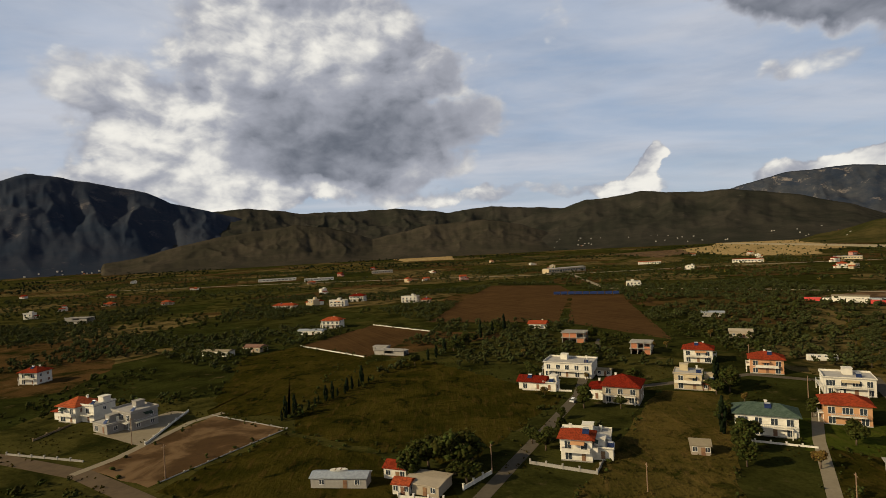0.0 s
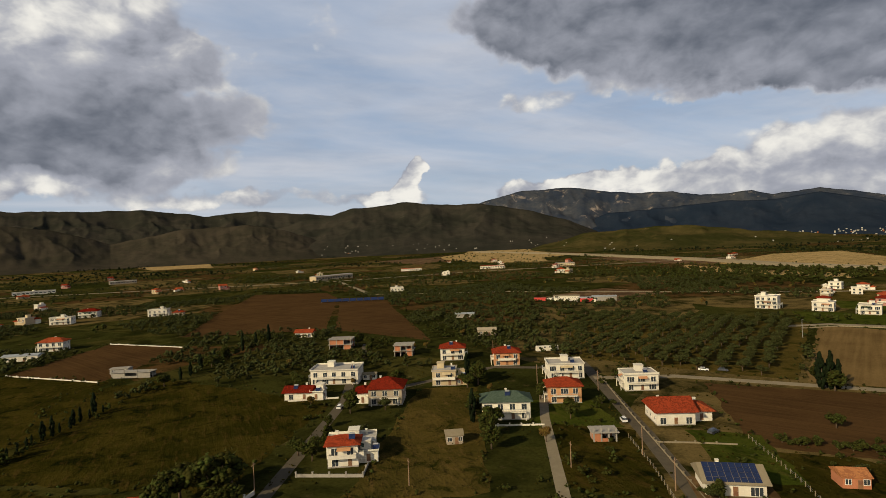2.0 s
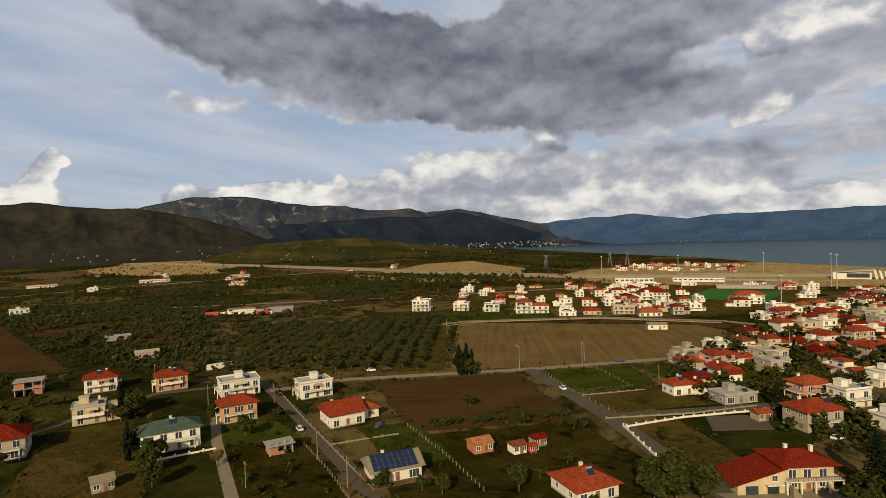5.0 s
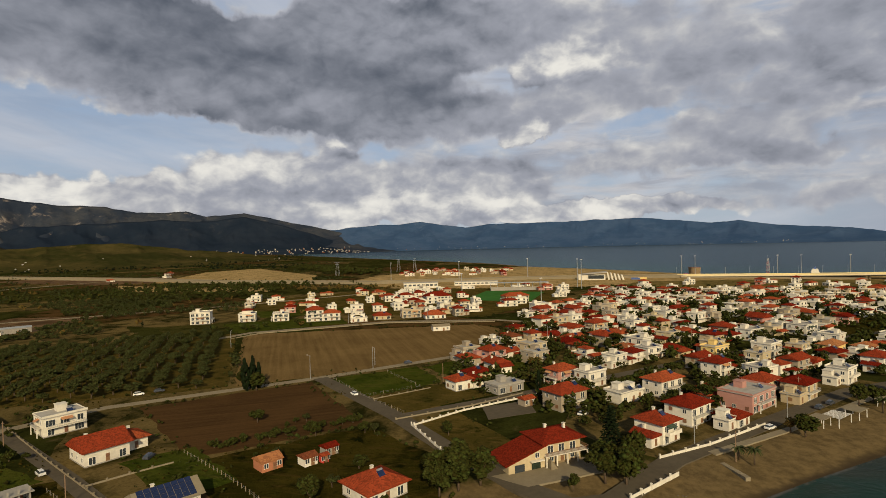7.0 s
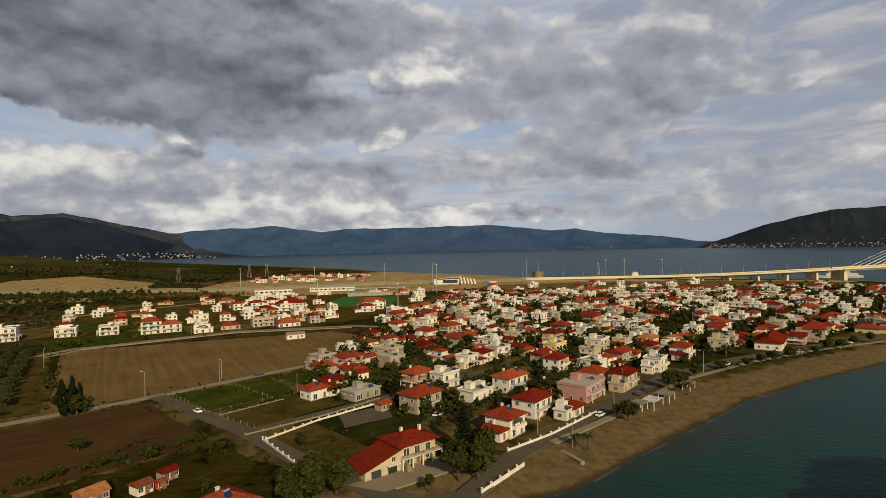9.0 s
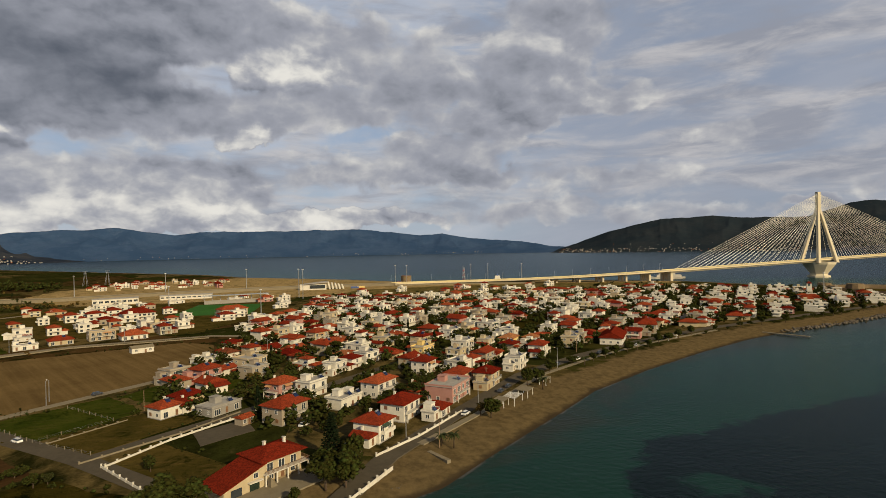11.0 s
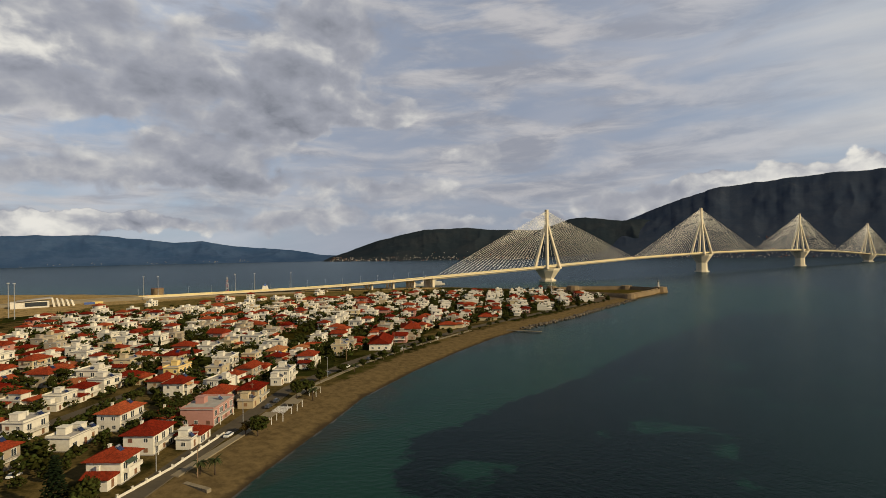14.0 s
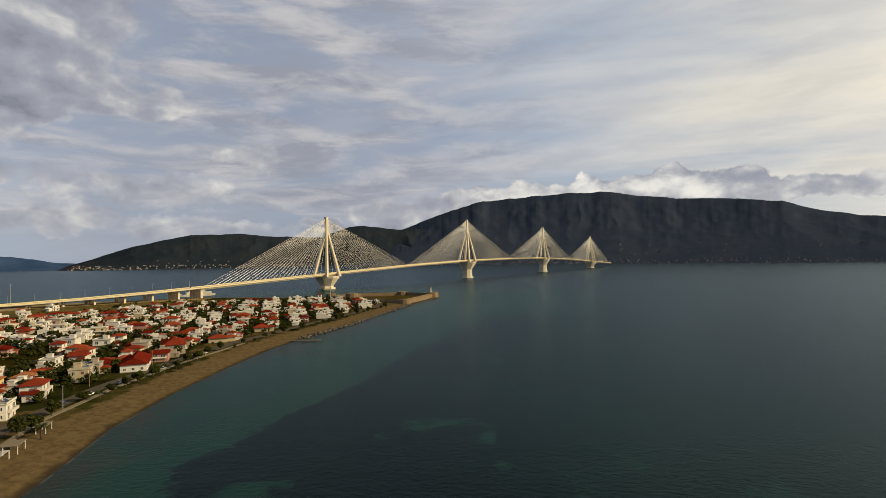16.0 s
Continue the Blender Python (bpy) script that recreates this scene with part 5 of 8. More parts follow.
house(415, 223, -65, 12.6, 9, 2, "flat", "white", "block")
house(415, 193, -65, 13.4, 10, 3, "hip", "white", "villa")
house(420, 181, -65, 13.9, 9, 2, "hip", "white", "villa")
house(413, 153, -65, 9.4, 8, 1, "flat", "white", "block")
house(427, 140, -65, 13.6, 10, 1, "hip", "cream", "villa")
house(439, 119, -65, 16.1, 11, 2, "flat", "cream", "block")
house(434, 98, -65, 16.4, 12, 1, "hip", "white", "villa")
house(450, 81, -65, 7.9, 9, 2, "hip", "beige", "villa")
house(553, 121, -65, 26.0, 16, 2, "hip", "white", "hall")


def shore_villa():
    """A long cream villa: two storeys with a balcony all round, and a low wing under one slope."""
    home = thing("house", "cream villa with a red hip roof, balcony and sloping garage wing", "house", pose(150, 4, LAND_Z, 0, 0, -55), "houses of the village")
    part("wall", Geo().box(0, 12, 0.6, 10, -0.3, 6.2).mesh("wall", M["cream"]), home)
    part("plinth", Geo().box(-0.06, 12.06, 0.54, 10.06, -0.3, 0.6).mesh("plinth", M["stone"]), home)
    roof = hip_roof(12, 9.4, 6.43, 2.1, 1.3)
    part("roof", Geo().add([(x + 6, y + 5.3, z) for x, y, z in roof.v], roof.f).mesh("roof", M["tile"]), home)
    wing = [(-11.5, 0, -0.3), (-0.01, 0, -0.3), (-0.01, 0, 6.0), (-11.5, 0, 2.7), (-11.5, 9, -0.3), (-0.01, 9, -0.3), (-0.01, 9, 6.0), (-11.5, 9, 2.7)]
    box_faces = [(0, 1, 2, 3), (7, 6, 5, 4), (0, 4, 5, 1), (1, 5, 6, 2), (2, 6, 7, 3), (3, 7, 4, 0)]
    part("wing_wall", Geo().add(wing, box_faces).mesh("wing_wall", M["cream"]), home)
    slope = [(-12.8, -0.9, 2.36), (0.3, -0.9, 6.12), (0.3, -0.9, 6.36), (-12.8, -0.9, 2.6), (-12.8, 9.8, 2.36), (0.3, 9.8, 6.12), (0.3, 9.8, 6.36), (-12.8, 9.8, 2.6)]
    part("wing_roof", Geo().add(slope, box_faces).mesh("wing_roof", M["tile"]), home)
    part("balcony", Geo().box(-0.5, 13.6, -1.2, 0.59, 2.95, 3.15).box(12.02, 13.6, 0.6, 9.0, 2.95, 3.15).mesh("balcony", M["white"]), home)
    rail = Geo()
    for k in range(36):
        rail.box(-0.45 + k * 0.39, -0.39 + k * 0.39, -1.16, -1.1, 3.154, 4.05)
    for k in range(24):
        rail.box(13.5, 13.56, -1.0 + k * 0.41, -0.94 + k * 0.41, 3.154, 4.05)
    part("railing", rail.box(-0.5, 13.6, -1.18, -1.08, 4.054, 4.14).box(13.48, 13.58, -1.07, 9.0, 4.054, 4.14).mesh("railing", M["shutter"]), home)
    for x in (-0.2, 3.2, 6.6, 10.0, 13.3):
        part("post", Geo().box(x - 0.16, x + 0.16, -1.05, -0.73, -0.3, 2.946).mesh("post", M["white"]), home)
    for x in (2.0, 5.6, 9.4):
        part("window", FRENCH, home, at=pose(x, 0.6, 3.16))
    for x in (2.4, 9.2):
        part("window", WIN, home, at=pose(x, 0.6, 1.0))
    part("door", DOOR, home, at=pose(5.9, 0.6, 0.6))
    part("garage_door", Geo().box(-9.6, -6.6, -0.08, -0.004, 0, 2.1).mesh("garage_door", M["glass"]), home)
    part("garage_door", Geo().box(-4.4, -1.6, -0.08, -0.004, 0, 2.2).mesh("garage_door", M["greentile"]), home)
    part("window", WIN, home, at=pose(-2.6, 0, 3.0))
    part("porch", Geo().box(-5.0, -1.0, -1.3, -0.01, 2.4, 2.6).mesh("porch", M["white"]), home)
    for k in range(7):
        part("step", Geo().box(0.1 + k * 0.32, 0.42 + k * 0.32, -2.6, -1.25, -0.3, 2.6 - k * 0.4).mesh("step", M["paving"]), home)
    for x, y in ((4.2, 6.4), (9.6, 5.0)):
        part("chimney", Geo().box(-0.35, 0.35, -0.35, 0.35, 0, 1.9).box(-0.45, 0.45, -0.45, 0.45, 1.904, 2.04).mesh("chimney", M["white"]), home, at=pose(x, y, 7.2))
    part("solar_panel", PANEL, home, at=pose(3.2, 2.0, 7.1, 19))
    part("solar_panel", PANEL, home, at=pose(4.7, 2.0, 7.1, 19))


shore_villa()
house(206, -2, -45, 13.1, 9.5, 2, "hip", "beige", "villa")
house(215, -23, -45, 9.5, 7.7, 1.6, "flat", "white", "block")
house(176, -29, -42, 9.0, 9.5, 2, "hip", "white", "villa")
house(195, -42, -42, 12.0, 9.5, 2, "hip", "white", "villa")
house(240, -1, -45, 11.0, 7.7, 2, "hip", "pink", "villa")
house(225, 22, -45, 13.4, 8.6, 1, "flat", "concrete", "block")
house(244, 36, -45, 10.8, 7.7, 1, "hip", "cream", "villa")
house(284, 47, -45, 10.4, 8.5, 2, "flat", "beige", "villa")
house(280, 33, -45, 10.8, 8.6, 2, "hip", "pink", "villa")
house(237, -13, -45, 10.6, 7.7, 2, "flat", "white", "block")
house(299, 14, -45, 12.9, 10.3, 2, "flat", "cream", "block")
house(228, -40, -45, 13.4, 8.6, 2, "hip", "white", "villa")
house(221, -54, -42, 12.4, 9.5, 1, "hip", "white", "villa")
house(214, -66, -42, 17.7, 12, 2, "flat", "pink", "hall")
house(193, -55, -42, 7.5, 7.7, 1, "hip", "white", "villa")
house(227, -88, -42, 10.4, 8.6, 2, "hip", "cream", "villa")
house(253, -114, -42, 10.2, 7.7, 2, "flat", "white", "block")
house(230, -76, -42, 10.9, 8.6, 2, "hip", "cream", "villa")
house(260, -68, -42, 9.9, 8.6, 2, "hip", "white", "villa")
house(306, -104, -42, 12.0, 9.5, 2, "flat", "white", "block")
house(371, -146, -50, 12.0, 12.0, 2, "flat", "white", "block")
house(316, -138, -42, 11.9, 8.6, 1.6, "old", "yellow", "villa")
house(278, -139, -42, 10.7, 8.6, 2, "hip", "white", "villa")
house(295, -169, -42, 12.0, 8.6, 2, "flat", "cream", "block")
house(298, -201, -40, 26.0, 13, 1.6, "gable", "white", "hall")
house(326, -246, -35, 26.0, 13, 2, "hip", "beige", "hall")
house(326, -27, -45, 12.0, 9.5, 2, "hip", "beige", "villa")
house(296, -77, -45, 11.8, 7.7, 2, "flat", "yellow", "block")
house(382, -50, -50, 12.0, 10.3, 2, "flat", "white", "block")
house(350, -110, -50, 12.0, 9.5, 2, "flat", "white", "block")
house(431, -79, -50, 12.0, 9.5, 2, "flat", "white", "block")
house(374, -25, -50, 12.0, 8.6, 2, "hip", "cream", "villa")
house(482, 16, -60, 12.0, 10.3, 2, "flat", "white", "block")
house(550, 41, -60, 25.0, 12, 2, "hip", "cream", "hall")



# ---------------------------------------------------------------- trees
ICO_V = np.array([(0, 0, 1)] + [(0.894 * math.cos(a), 0.894 * math.sin(a), 0.447) for a in np.arange(5) * 2 * math.pi / 5] + [(0.894 * math.cos(a), 0.894 * math.sin(a), -0.447) for a in (np.arange(5) + 0.5) * 2 * math.pi / 5] + [(0, 0, -1)])
ICO_F = np.array([(0, 1 + i, 1 + (i + 1) % 5) for i in range(5)] + [(1 + i, 6 + i, 1 + (i + 1) % 5) for i in range(5)] + [(1 + (i + 1) % 5, 6 + i, 6 + (i + 1) % 5) for i in range(5)] + [(6 + i, 11, 6 + (i + 1) % 5) for i in range(5)])


OCT_V = np.array([(0, 0, 1), (1, 0, 0), (0, 1, 0), (-1, 0, 0), (0, -1, 0), (0, 0, -1)])
OCT_F = np.array([(0, 1, 2), (0, 2, 3), (0, 3, 4), (0, 4, 1), (5, 2, 1), (5, 3, 2), (5, 4, 3), (5, 1, 4)])


def clumps(centres, sizes, rng, flat=0.75, plain=False):
    """Many small uneven leaf clumps as one array of triangles."""
    n = len(centres)
    BASE_V, BASE_F = (OCT_V, OCT_F) if plain else (ICO_V, ICO_F)
    v = BASE_V[None] * rng.uniform(0.55, 1.35, (n, len(BASE_V), 1)) * np.asarray(sizes)[:, None, None] * np.array([1, 1, flat])
    a = rng.uniform(0, 6.28, n)
    c, s = np.cos(a)[:, None], np.sin(a)[:, None]
    v = np.stack([v[..., 0] * c - v[..., 1] * s, v[..., 0] * s + v[..., 1] * c, v[..., 2]], -1) + np.asarray(centres)[:, None]
    f = BASE_F[None] + len(BASE_V) * np.arange(n)[:, None, None]
    return v.reshape(-1, 3), f.reshape(-1, 3)


def leaves(centres, size, rng):
    """Loose triangular leaf sprays."""
    n = len(centres)
    v = np.asarray(centres)[:, None] + rng.normal(0, size, (n, 3, 3))
    return v.reshape(-1, 3), np.arange(3 * n).reshape(-1, 3)


def joined(*pairs):
    vs, fs, o = [], [], 0
    for v, f in pairs:
        vs.append(v)
        fs.append(f + o)
        o += len(v)
    return np.concatenate(vs), np.concatenate(fs)


def crown_points(n, rng, shape):
    """Points on the outsides of several lobes that make an uneven crown."""
    k = 9
    c = rng.normal(0, 1, (k, 3))
    c = c / np.linalg.norm(c, axis=1)[:, None] * rng.uniform(0.3, 0.68, (k, 1))
    p = rng.normal(0, 1, (n, 3))
    p /= np.linalg.norm(p, axis=1)[:, None]
    lobe = rng.integers(k, size=n)
    return (c[lobe] + p * rng.uniform(0.26, 0.46, (n, 1)) * rng.uniform(0.75, 1.1, (k, 1))[lobe]) * np.array(shape)


def tree(name, label, mat, height, spread, seed, kind="round"):
    """One tree at the origin: trunk with limbs, crown of clumps and sprays."""
    rng = np.random.default_rng(seed)
    root = thing(name, label, "tree")
    g = Geo()
    if kind == "cypress":
        g.tube((0, 0, -0.3), (0, 0, height * 0.8), 0.22, 0.06)
        z = rng.uniform(0.06, 1.0, 70)
        r = spread * np.sin(np.clip(z, 0, 1) * math.pi * 0.93 + 0.2).clip(0.05, 1) * rng.uniform(0.4, 1.0, 70)
        a = rng.uniform(0, 6.28, 70)
        c = np.stack([np.cos(a) * r, np.sin(a) * r, z * height], -1)
        v, f = joined(clumps(c, np.full(70, spread * 0.42), rng, 1.9), leaves(c[:60] * (1.06, 1.06, 1.0), spread * 0.22, rng))
    elif kind == "tier":
        g.tube((0, 0, -0.3), (0, 0, height), 0.32, 0.05)
        cs = []
        for k in range(15):
            z = height * (0.12 + 0.86 * k / 14)
            reach = spread * (1 - k / 15.5) ** 0.85
            for j in range(8):
                a = j * math.pi / 4 + k * 0.4
                for t in (0.35, 0.65, 0.95):
                    cs.append((math.cos(a) * reach * t, math.sin(a) * reach * t, z - 0.3 * t))
        c = np.array(cs) + rng.normal(0, 0.12, (len(cs), 3))
        v, f = joined(clumps(c, np.full(len(c), spread * 0.13), rng, 0.45), leaves(c, 0.25, rng))
    elif kind == "palm":
        g.tube((0, 0, -0.3), (0.1, 0, height * 0.7), 0.28, 0.2, 8)
        vs, fs, o = [], [], 0
        for k in range(26):
            a, droop = rng.uniform(0, 6.28), rng.uniform(-0.2, 1.0)
            d = np.array([math.cos(a), math.sin(a), 0])
            side = np.array([-math.sin(a), math.cos(a), 0])
            pts = []
            for t in np.linspace(0, 1, 6):
                p = np.array([0.1, 0, height * 0.7]) + d * spread * t + np.array([0, 0, spread * (0.75 * t * (1 - droop * 0.5) - 1.1 * t * t * (0.4 + droop * 0.6))])
                wd = spread * 0.13 * math.sin(math.pi * min(1, t * 0.9 + 0.12))
                pts += [p + side * wd, p + np.array([0, 0, wd * 0.5]), p - side * wd]
            vs.append(np.array(pts))
            for i in range(5):
                for j in range(2):
                    q = o + 3 * i + j
                    fs += [(q, q + 1, q + 4), (q, q + 4, q + 3)]
            o += 18
        v, f = np.concatenate(vs), np.array(fs)
    elif kind == "umbrella":
        g.tube((0, 0, -0.3), (0.3, 0.1, height * 0.62), 0.35, 0.2, 8)
        for k in range(6):
            a = k * 1.05
            g.tube((0.3, 0.1, height * 0.58), (math.cos(a) * spread * 0.6, math.sin(a) * spread * 0.6, height * 0.8), 0.14, 0.05, 5)
        c = crown_points(260, rng, (spread, spread, height * 0.17)) + (0, 0, height * 0.83)
        v, f = joined(clumps(c, rng.uniform(0.06, 0.14, 260) * spread, rng, 0.7, True), leaves(np.repeat(c, 2, 0), 0.3, rng))
    else:
        low = 0.12 if kind == "low" else 0.3 if kind == "round" else 0.2
        g.tube((0, 0, -0.3), (0.1, 0.05, height * (low + 0.12)), 0.1 + height * 0.025, 0.07 + height * 0.015, 7)
        for k in range(5):
            a = k * 1.26 + seed
            g.tube((0.1, 0.05, height * (low + 0.05)), (math.cos(a) * spread * 0.55, math.sin(a) * spread * 0.55, height * (0.6 + 0.08 * (k % 2))), 0.05 + height * 0.011, 0.03, 5)
        n = 420 if kind == "dense" else 190
        c = crown_points(n, rng, (spread, spread, height * (1 - low) * 0.5)) + (0, 0, height * (low + (1 - low) * 0.52))
        v, f = joined(clumps(c, rng.uniform(0.09, 0.22, n) * spread, rng, plain=True), leaves(np.repeat(c, 3, 0) + rng.normal(0, 0.08, (n * 3, 3)) * spread, 0.06 * spread, rng))
    part("trunk", g.mesh("trunk", M["bark"], smooth=True), root)
    part("crown", raw_mesh("crown", v, f, M[mat]), root)
    return root


KINDS = {
    "olive": [tree("olive_tree", "grey-green olive tree with a short trunk", "olive", 4.6, 2.6, s) for s in (1, 2, 3)],
    "broad": [tree("broadleaf_tree", "dark green leafy garden tree", "leaf", 7.0, 3.4, s, "dense") for s in (4, 5, 6)],
    "bush": [tree("bush", "low dense green shrub", "leaf", 2.6, 1.9, s, "low") for s in (7, 8)],
    "dry": [tree("deciduous_tree", "autumn tree with thinning yellow-brown leaves", "dryleaf", 6.0, 2.6, s) for s in (9, 10)],
    "cypress": [tree("cypress", "slender dark cypress standing upright", "cypress", 9.0, 1.1, s, "cypress") for s in (11, 12)],
    "palm": [tree("palm", "palm with drooping fronds by the beach", "palm", 6.0, 2.9, s, "palm") for s in (13, 14)],
    "pine": [tree("pine", "spreading dark green umbrella pine", "leaf", 9.0, 4.6, s, "umbrella") for s in (15, 16)],
    "araucaria": [tree("araucaria", "tall tiered dark conifer", "cypress", 16.0, 4.6, 17, "tier")],
}
TREES = []


def plant(kind, x, y, size=1.0, rng=random.Random(5), group=""):
    src = KINDS[kind][rng.randrange(len(KINDS[kind]))]
    m = pose(x, y, LAND_Z, 0, 0, rng.uniform(0, 360)) @ Matrix.Diagonal((size * rng.uniform(0.9, 1.1), size * rng.uniform(0.9, 1.1), size * rng.uniform(0.85, 1.15), 1))
    ob = copy_thing(src, m)
    if group:
        tagged(ob, group=group)
    TREES.append((x, y))
    return ob


def inside(x, y, poly):
    r = False
    for (ax, ay), (bx, by) in zip(poly, poly[1:] + poly[:1]):
        if (ay > y) != (by > y) and x < (bx - ax) * (y - ay) / (by - ay) + ax:
            r = not r
    return r


# ---------------------------------------------------------------- the village behind the beach
BUILT = [(o.matrix_basis.translation.x, o.matrix_basis.translation.y) for o in list(scene.objects) if o.parent is None and o.get("category") == "house"]
TEMPLATES = {}


MODELS = [
    (9.5, 8.5, 2, "hip", "white", "villa"), (11, 9, 2, "flat", "white", "block"), (11, 8.5, 1, "hip", "cream", "villa"), (9, 8, 2, "hip", "cream", "villa"), (11, 9, 2, "flat", "cream", "block"),
    (12, 9, 2, "hip", "white", "villa"), (9, 7.5, 1, "gable", "white", "cottage"), (10.5, 9, 1, "terrace", "white", "villa"), (10, 8, 2, "flat", "white", "block"), (11, 9, 2, "gable", "pink", "villa"),
    (10, 9, 1.6, "hip", "beige", "villa"), (10, 9, 2, "flat", "beige", "block"), (9, 8, 1, "old", "white", "cottage"), (11, 8, 2, "gable", "beige", "villa"), (12, 10, 1, "flat", "white", "block"), (8.5, 8, 1.6, "gable", "white", "villa"),
]
ROOFED, FLAT = [0, 0, 2, 2, 3, 5, 6, 6, 7, 9, 10, 12, 13, 15, 15], [1, 1, 4, 8, 8, 11, 14, 14]


def model_home(k, lean):
    """A village house of two or three joined volumes with a porch."""
    w, d, storeys, roof, wall, family = MODELS[k]
    rng = random.Random(k * 13 + lean)
    home = house(0, 0, 0, w, d, storeys, roof, wall, family, seed=k * 7 + 3, lean=lean, z=0)
    side = rng.choice((-1, 1))
    ww, wd = rng.uniform(3.6, 5.2), d * rng.uniform(0.55, 0.9)
    cover = "flat" if roof == "flat" and rng.random() < 0.7 else rng.choice(("hip", "gable"))
    house(0, 0, 0, ww, wd, 1, cover, wall, "cottage", seed=k, root=home, at=pose(side * (w / 2 + ww / 2 + 0.004), rng.uniform(-0.3, 0.1) * d, 0), lean=2)
    pw, pz = w * rng.uniform(0.45, 0.7), 2.55
    porch = Geo().add([(-pw / 2, -2.6, pz), (pw / 2, -2.6, pz), (pw / 2, -0.01, pz + 0.75), (-pw / 2, -0.01, pz + 0.75), (-pw / 2, -2.6, pz - 0.16), (pw / 2, -2.6, pz - 0.16), (pw / 2, -0.01, pz + 0.59), (-pw / 2, -0.01, pz + 0.59)], [(0, 1, 2, 3), (7, 6, 5, 4), (0, 4, 5, 1), (1, 5, 6, 2), (2, 6, 7, 3), (3, 7, 4, 0)], 0)
    for x in (-pw / 2 + 0.2, 0, pw / 2 - 0.2):
        porch.box(x - 0.13, x + 0.13, -2.45, -2.2, -0.3, pz - 0.1, 1)
    if roof != "flat" and storeys < 2:
        piece("porch", porch.mesh("porch", M["tile"], M["white"]), home, at=pose(-side * (w - pw) / 2, -d / 2, 0))
    return home


VILLAGE = [(300, 45), (246, 50), (206, 22), (178, -14), (206, -52), (250, -104), (262, -130), (292, -188), (322, -270), (346, -390), (370, -505), (400, -615), (505, -640), (600, -560), (645, -480), (650, -418), (640, -340), (632, -270), (640, -200), (660, -130), (690, -60), (560, -20), (430, 30), (360, 30)]
OUTER = [(440, 60), (560, 0), (700, -20), (760, 60), (690, 230), (560, 330), (470, 300), (455, 180)]
town = random.Random(11)


SIMPLE = {}
FAR = {}
DISTANT = []


def road_gap(x, y):
    """Metres to the nearest road's edge."""
    best = 1e9
    for path, width in PATHS:
        for (ax, ay), (bx, by) in zip(path, path[1:]):
            dx, dy = bx - ax, by - ay
            t = min(1, max(0, ((x - ax) * dx + (y - ay) * dy) / (dx * dx + dy * dy)))
            best = min(best, math.hypot(x - ax - t * dx, y - ay - t * dy) - width / 2)
    return best


def lump_house(w, d, storeys, roof, wall):
    """A far house: body, roof, windows and balcony, in two meshes."""
    g = Geo()
    h = 3.0 * storeys + 0.25
    wi = {"white": 0, "cream": 1, "pink": 4, "yellow": 1, "beige": 5}[wall]
    g.box(-w / 2, w / 2, -d / 2, d / 2, -0.3, h, wi)
    if roof in ("flat", "terrace"):
        g.box(-w / 2 - 0.3, w / 2 + 0.3, -d / 2 - 0.3, d / 2 + 0.3, h + 0.004, h + 0.4, 0)
        g.box(-1.5, 1.5, 0, 3, h + 0.404, h + 2.6, wi)
    else:
        r = hip_roof(w, d, h + 0.224, min(w, d) * 0.25, 0.8)
        g.add(r.v, r.f, 2)
    ww, side = w * 0.45, 1 if int(w * 10) % 2 else -1
    g.box(*sorted((side * (w / 2 + 0.004), side * (w / 2 + ww))), -d * 0.4, d * 0.25, -0.3, 3.1, wi)
    r = hip_roof(ww, d * 0.65, 3.33, 1.5, 0.5)
    g.add([(p[0] + side * (w / 2 + ww / 2 + 0.5), p[1] - d * 0.08, p[2]) for p in r.v], r.f, 0 if roof == "flat" else 2)
    for k in range(int(storeys)):
        for face, length, off in ((0, w, d / 2), (1, d, w / 2), (3, d, w / 2)):
            t = pose(0, 0, 0, 0, 0, 90 * face)
            for u in (-0.25, 0.25):
                v = [t @ Vector((u * length + a, -off - e, 3.0 * k + z)) for e in (0.06, -0.05) for a, z in ((-0.8, 0.6), (0.8, 0.6), (0.8, 2.4), (-0.8, 2.4))]
                g.add(v, [(0, 1, 2, 3), (0, 4, 5, 1), (1, 5, 6, 2), (2, 6, 7, 3), (3, 7, 4, 0)], 3)
        if k:
            g.box(-w * 0.4, w * 0.4, -d / 2 - 1.4, -d / 2 - 0.004, 3.0 * k - 0.1, 3.0 * k + 0.9, 0)
    body, top = Geo(), Geo()
    for verts, target in ((g, body), (g, top)):
        used = {}
        for face, mi in zip(g.f, g.m):
            if (mi == 2) == (target is top):
                for i in face:
                    if i not in used:
                        used[i] = len(used)
                        target.v.append(g.v[i])
                target.f.append(tuple(used[i] for i in face))
                target.m.append(0 if mi == 2 else mi)
    kind = {1: "one-storey", 2: "two-storey", 3: "three-storey"}[int(storeys)]
    home = tagged(new("house", body.mesh("house", M["white"], M["cream"], M["tile"], M["glass"], M["pink"], M["beige"])), f"{kind} {WORDS[wall]} house with {ROOFS[roof]}", "house", "houses of the village")
    if top.f:
        piece("roof", top.mesh("roof", M["tile"]), home)
    return home


